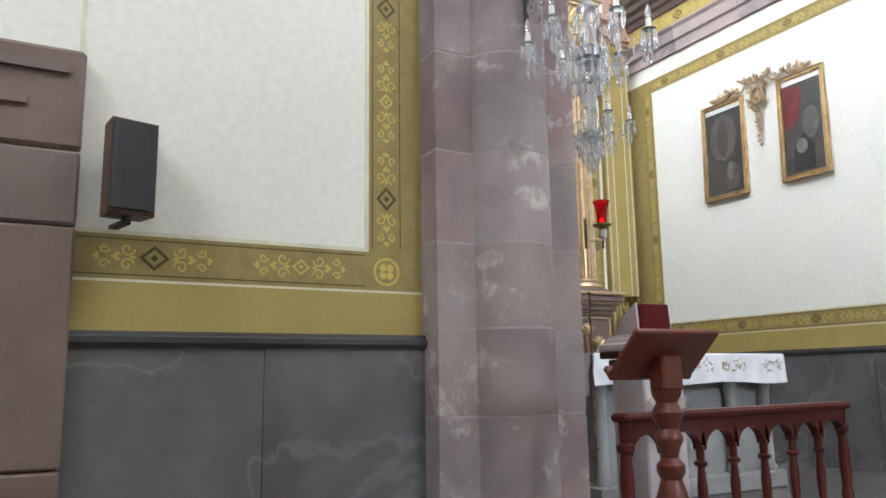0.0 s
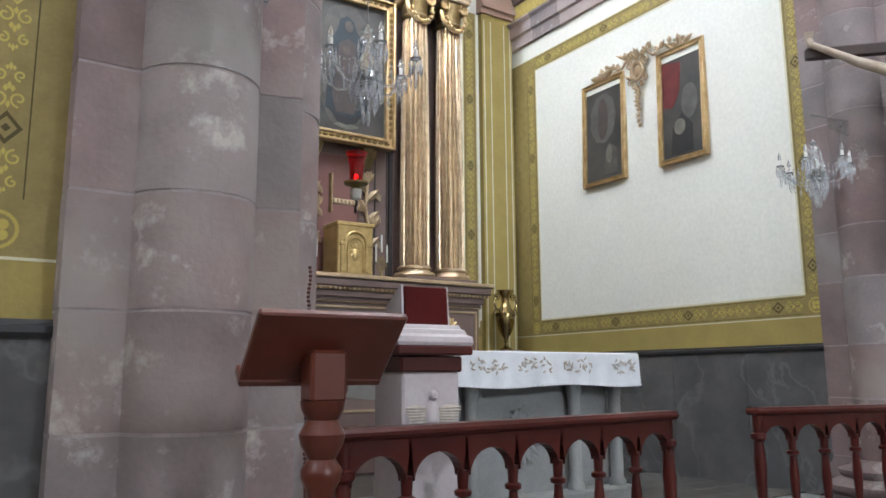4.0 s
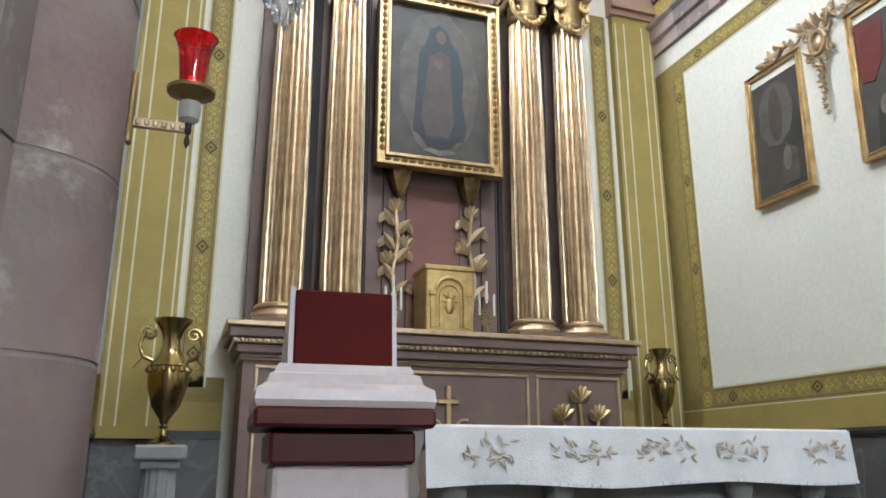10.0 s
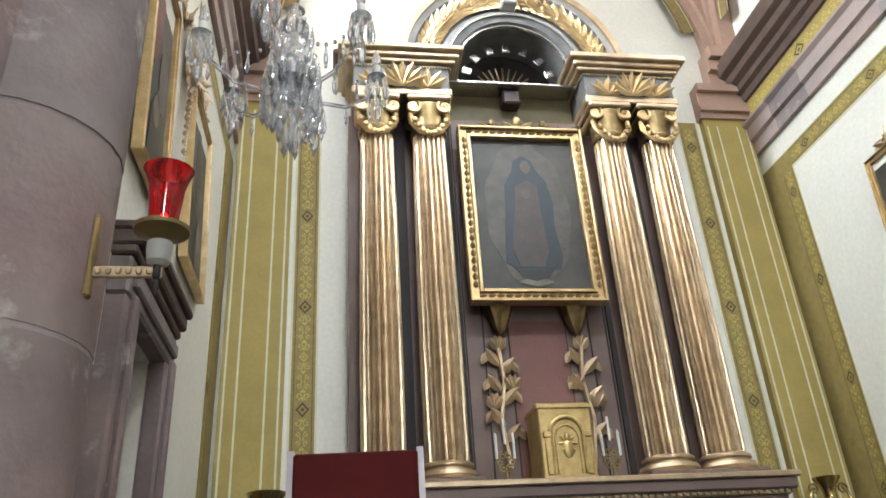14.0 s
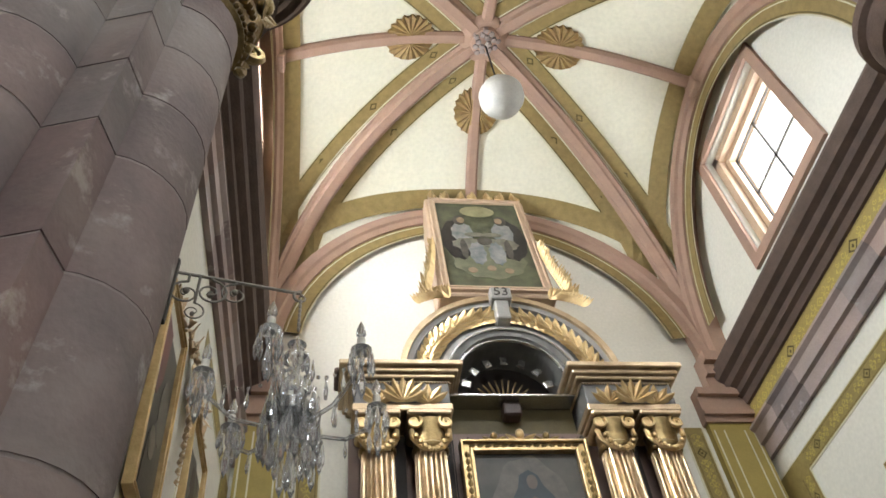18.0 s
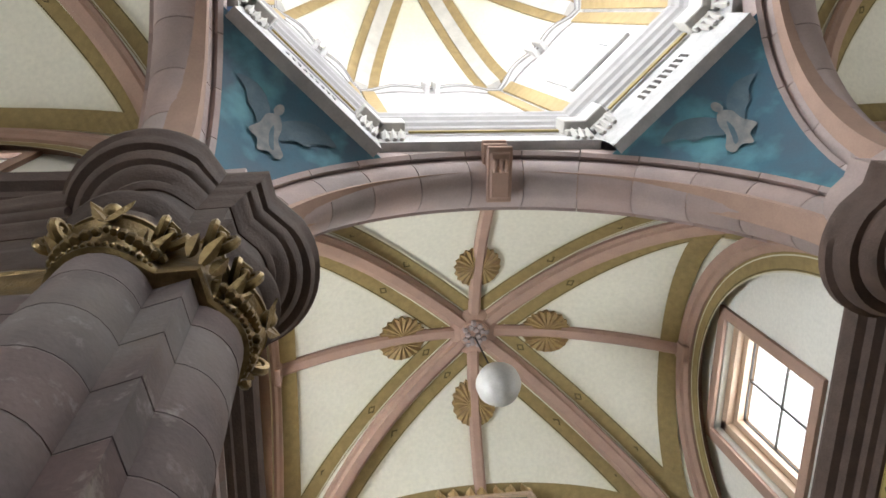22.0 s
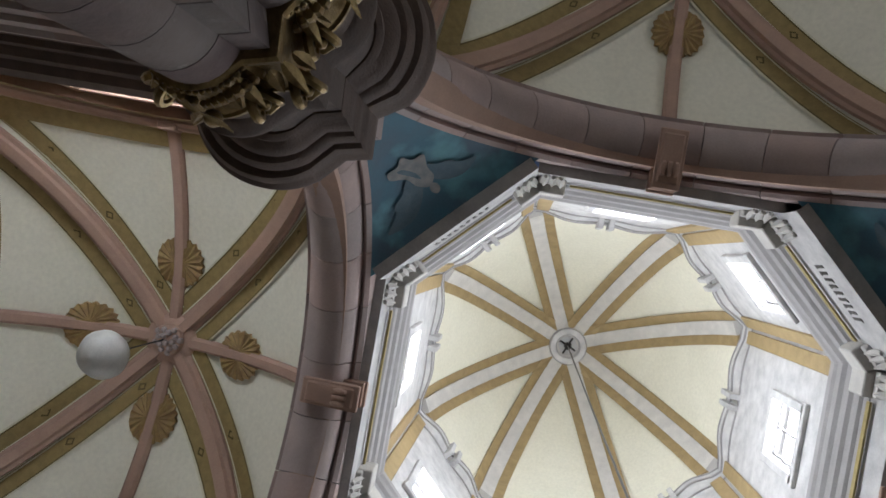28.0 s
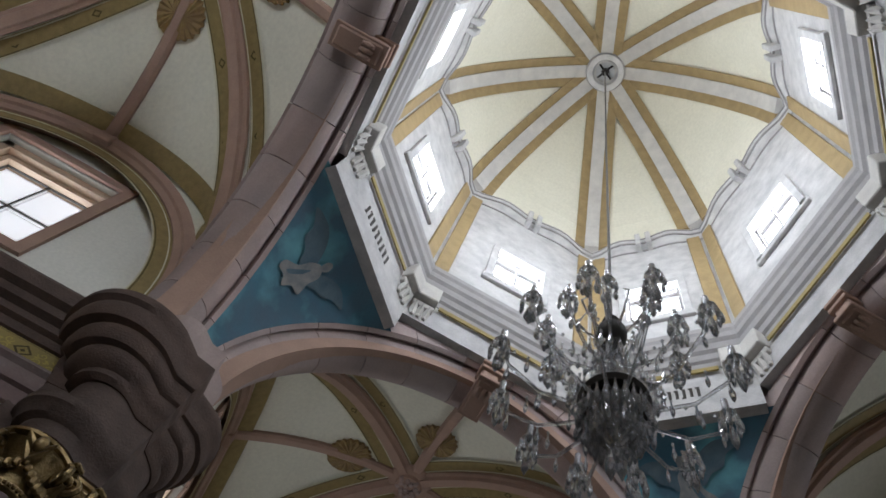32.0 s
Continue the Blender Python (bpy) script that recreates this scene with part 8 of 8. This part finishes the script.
# ---- globe lamp of the altar vault ----
gl = thing("globe_lamp", (0.0, MID, 9.78), "round milk glass globe lamp hung in the vault", "lamp")
part("globe", lathe(M(), [(0.0, -0.28), (0.12, -0.26), (0.22, -0.18), (0.28, -0.05), (0.28, 0.05), (0.22, 0.18), (0.12, 0.25), (0.08, 0.27)], (0, 0, 0), 28), MILK, gl, "milk glass globe", True)
part("gallery", lathe(M(), [(0.09, 0.24), (0.1, 0.27), (0.09, 0.33), (0.04, 0.38), (0.015, 0.42)], (0, 0, 0), 16), MILK, gl, "pale metal gallery", True)
part("rod", tube(M(), [(0, 0, 0.4), (0, 0.04, 1.6)], 0.012, 6), IRON, gl)


# ---- crucifix on the right pier ----
crux = thing("crucifix", (2.55, 2.54, 1.32), "dark wooden crucifix with pale carved figure and title board", "crucifix")
crux.matrix_basis = Matrix.Translation((2.55, 2.54, 1.32)) @ Matrix.Rotation(radians(-45), 4, "Z")
part("upright", bevel_box(M(), -0.055, 0.055, -0.03, 0.03, 0, 2.86, 0.012), CROSSWOOD, crux)
part("crossbar", bevel_box(M(), -0.79, 0.79, -0.034, 0.026, 2.58, 2.68, 0.012), CROSSWOOD, crux)
ttl = part("title_board", bevel_box(M(), -0.13, 0.13, -0.06, -0.035, 2.72, 2.87, 0.004), WHITEPAINT, crux, "white title board lettered INRI")
lettering("INRI", 0.13, IRON, ttl, Matrix.Translation((0, -0.064, 2.795)) @ Matrix.Rotation(radians(90), 4, "X"))
# the carved figure is one plain mesh
bm = M()
for s in (-1, 1):
    tube(bm, [(s * 0.15, -0.1, 2.38), (s * 0.24, -0.1, 2.42), (s * 0.42, -0.09, 2.5), (s * 0.5, -0.085, 2.55), (s * 0.74, -0.06, 2.69)], lambda f: 0.056 - 0.028 * f, 10)
    blob(bm, (s * 0.76, -0.06, 2.72), 0.035, 0.028, 0.05, 8, 5)
    for k in range(4):
        tube(bm, [(s * (0.745 + 0.015 * k), -0.07, 2.74), (s * (0.73 + 0.022 * k), -0.09, 2.8)], 0.009, 5)
    tube(bm, [(s * 0.085, -0.1, 1.82), (s * 0.09, -0.15, 1.68), (s * 0.075, -0.19, 1.52), (s * 0.06, -0.15, 1.36), (s * 0.035, -0.11, 1.12), (s * 0.02, -0.1, 1.0)], lambda f: 0.078 - 0.04 * f, 10)
    blob(bm, (s * 0.07, -0.195, 1.53), 0.05, 0.045, 0.06, 8, 6)
    blob(bm, (s * 0.035, -0.15, 0.97), 0.035, 0.065, 0.04, 8, 5)
flat = Matrix.Translation((0, -0.1, 0)) @ Matrix.Diagonal((1.28, 0.85, 1, 1))
lathe(bm, [(0.1, 1.8), (0.115, 1.88), (0.1, 2.0), (0.095, 2.08), (0.118, 2.18), (0.135, 2.28), (0.14, 2.36), (0.1, 2.42), (0.05, 2.45), (0.042, 2.5)], (0, 0, 0), 18, m=flat)
for s in (-1, 1):
    blob(bm, (s * 0.075, -0.19, 2.3), 0.075, 0.03, 0.06, 8, 6)
blob(bm, (-0.01, -0.16, 2.55), 0.06, 0.07, 0.088, 12, 8)
for k in range(22):
    a = math.tau * k / 22
    r = 0.135 + 0.018 * math.sin(k * 2.3)
    top = Vector((r * 1.2 * math.cos(a), -0.1 + r * 0.9 * math.sin(a), 2.0 + 0.03 * math.sin(k * 1.7)))
    low = Vector((r * 1.35 * math.cos(a), -0.1 + r * 1.1 * math.sin(a), 1.72 + 0.05 * math.sin(k * 1.1)))
    leaf(bm, top, low, 0.085, Vector((math.cos(a), math.sin(a), 0)), 0.06)
for k in range(5):
    leaf(bm, (-0.17 + 0.02 * k, -0.16, 1.95), (-0.22 + 0.022 * k, -0.17, 1.58 + 0.02 * k), 0.06, Vector((0, -1, 0)), 0.1)
part("carved_figure", bm, FLESH, crux, "pale carved wooden figure", True)
bm = M()
blob(bm, (-0.01, -0.12, 2.58), 0.078, 0.08, 0.075, 10, 6)
for s in (-1, 1):
    tube(bm, [(s * 0.06, -0.12, 2.56), (s * 0.075, -0.14, 2.45), (s * 0.06, -0.17, 2.36)], 0.03, 7, 0.5)
blob(bm, (-0.01, -0.205, 2.475), 0.04, 0.025, 0.05, 8, 5)
part("crown", bm, CROSSWOOD, crux, "dark carved crown")


# ---- figures painted on the pendentives ----
def smooth_loop(pts, n=5):
    """A closed smooth curve through the points."""
    out = []
    for i in range(len(pts)):
        p0, p1, p2, p3 = (Vector((*pts[(i + k) % len(pts)], 0)) for k in (-1, 0, 1, 2))
        for k in range(n):
            t = k / n
            v = 0.5 * (2 * p1 + (p2 - p0) * t + (2 * p0 - 5 * p1 + 4 * p2 - p3) * t * t + (3 * p1 - p0 - 3 * p2 + p3) * t ** 3)
            out.append((v.x, v.y))
    return out


def on_pendentive(x, z, sx, sy, d):
    """The point of a pendentive at x across and z over its middle, d proud of it."""
    x, z = 1.2 * x, 9.58 + 1.0 * z
    xa = math.sqrt(RF ** 2 - (z - SPRING) ** 2)
    j = ((z - SPRING + 0.1) / (zt - SPRING + 0.1)) ** 1.25
    f = 0.5 + sx * sy * x / (math.sqrt(2) * (A - xa))
    b = 0.105 * (A - xa) * math.sin(math.pi * f) * (1 - j ** 2) - 0.58 * d
    return ((xa + (A - xa) * f + b) * sx, (A + (xa - A) * f + b) * sy, z - 0.57 * d)


for i, (sx, sy) in enumerate(((1, 1), (1, -1), (-1, -1), (-1, 1))):
    h = 1 if i % 2 else -1
    for nm, pts, mt, d in (
        ("painted_wing", smooth_loop([(0.03 * h, 0.12), (0.14 * h, 0.3), (0.34 * h, 0.4), (0.58 * h, 0.36), (0.42 * h, 0.27), (0.36 * h, 0.16), (0.24 * h, 0.12), (0.14 * h, 0.02)]), P_CLOUD, 0.018),
        ("painted_wing", smooth_loop([(-0.04 * h, 0.12), (-0.16 * h, 0.26), (-0.34 * h, 0.3), (-0.5 * h, 0.22), (-0.36 * h, 0.18), (-0.28 * h, 0.09), (-0.18 * h, 0.06), (-0.1 * h, 0.0)]), P_CLOUD, 0.018),
        ("painted_robe", smooth_loop([(0.0, 0.22), (0.09 * h, 0.14), (0.13 * h, 0.0), (0.24 * h, -0.12), (0.22 * h, -0.22), (0.12 * h, -0.2), (0.04 * h, -0.27), (-0.02 * h, -0.16), (-0.13 * h, -0.14), (-0.09 * h, 0.02), (-0.09 * h, 0.15)]), P_ROBE, 0.021),
        ("painted_fold", smooth_loop([(0.02 * h, 0.1), (0.08 * h, 0.0), (0.15 * h, -0.14), (0.1 * h, -0.13), (0.03 * h, 0.0)]), P_CLOUD, 0.024),
        ("painted_head", oval(-0.03 * h, 0.26, 0.045, 0.06, 14), P_ROBE, 0.024),
    ):
        bm = M()
        cx, cz = (sum(p[k] for p in pts) / len(pts) for k in (0, 1))
        rings = [[bm.verts.new(on_pendentive(cx + (x - cx) * s, cz + (z - cz) * s, sx, sy, d)) for x, z in pts] for s in (0.35, 0.7, 1.0)]
        bm.faces.new(rings[0])
        for p, q in zip(rings, rings[1:]):
            for k in range(len(pts)):
                m = (k + 1) % len(pts)
                bm.faces.new((p[k], p[m], q[m], q[k]))
        part(nm, bm, mt, pend[i], "faded painted figure")

# lettering and brackets on the frieze
zf = 10.62
for i in range(1, 8, 2):
    p, q = Vector((*OCT[i], 0)), Vector((*OCT[(i + 1) % 8], 0))
    c, e = (p + q) / 2, (q - p).normalized()
    n = -c.normalized()
    m = Matrix.Translation(c + Vector((0, 0, zf))) @ Matrix(((e.x, -n.x, 0, 0), (e.y, -n.y, 0, 0), (0, 0, 1, 0), (0, 0, 0, 1)))
    bm = M()
    for k in range(9):
        x = -0.36 + 0.09 * k
        box(bm, x - 0.02, x + 0.02, -0.022, -0.012, -0.11 + 0.015 * (k % 2), 0.11, m)
        box(bm, x - 0.035, x + 0.0, -0.0215, -0.012, 0.08 if k % 3 else -0.11, 0.11 if k % 3 else -0.085, m)
    part("frieze_lettering", bm, IRON, frieze, "dark painted letters")
for i in range(8):
    p, q = Vector((*OCT[i], 0)), Vector((*OCT[(i + 1) % 8], 0))
    c, e = (p + q) / 2, (q - p).normalized()
    h = (q - p).length / 2
    n = -c.normalized()
    for s in (-1, 1):
        m = Matrix.Translation(c + e * (s * (h - 0.2)) + Vector((0, 0, 10.72))) @ Matrix(((e.x, -n.x, 0, 0), (e.y, -n.y, 0, 0), (0, 0, 1, 0), (0, 0, 0, 1)))
        bm = M()
        bevel_box(bm, -0.16, 0.16, -0.09, 0.0, 0.12, 0.24, 0.015, m)
        for k in (-1, 0, 1):
            leaf(bm, m @ Vector((k * 0.09, -0.02, -0.14)), m @ Vector((k * 0.1, -0.06, 0.14)), 0.1, n, 0.25)
            blob(bm, m @ Vector((k * 0.09, -0.04, -0.1)), 0.035, 0.035, 0.04, 6, 4)
        part("frieze_capital", bm, DRUMGREY2, frieze, "carved grey capital", True)
        bm = bevel_box(M(), -0.17, 0.17, -0.2, 0.02, 0.24, 0.62, 0.015, m)
        part("drum_pedestal", bm, DRUMGREY2, frieze)
        bm = M()
    x0 = h - 0.42
    m = Matrix.Translation(c + Vector((0, 0, 11.02))) @ Matrix(((e.x, -n.x, 0, 0), (e.y, -n.y, 0, 0), (0, 0, 1, 0), (0, 0, 0, 1)))
    part("frieze_panel", box(M(), -x0, x0, -0.075, -0.05, -0.02, 0.07, m), YELLOW2, frieze, "ochre painted panel")

# ---- tiles of the altar platform ----
ts = 0.33
tile = bevel_box(M(), -ts / 2 + 0.002, ts / 2 - 0.002, -ts / 2 + 0.002, ts / 2 - 0.002, -0.011, 0.0, 0.002)
first = None
y = 2.36 + ts / 2
while y < BACK - ts / 2:
    x = WXL + ts / 2
    while x < WX - ts / 2 + 0.01:
        if not (abs(x) < 1.7 and y > 7.7) and not (abs(x) > 2.45 and y < 3.9):
            if first is None:
                first = part("tile", tile, FLOORTILE, platform)
                first.location = (x, y, STEP)
            else:
                share("tile", first, platform, Matrix.Translation((x, y, STEP)))
        x += ts
    y += ts
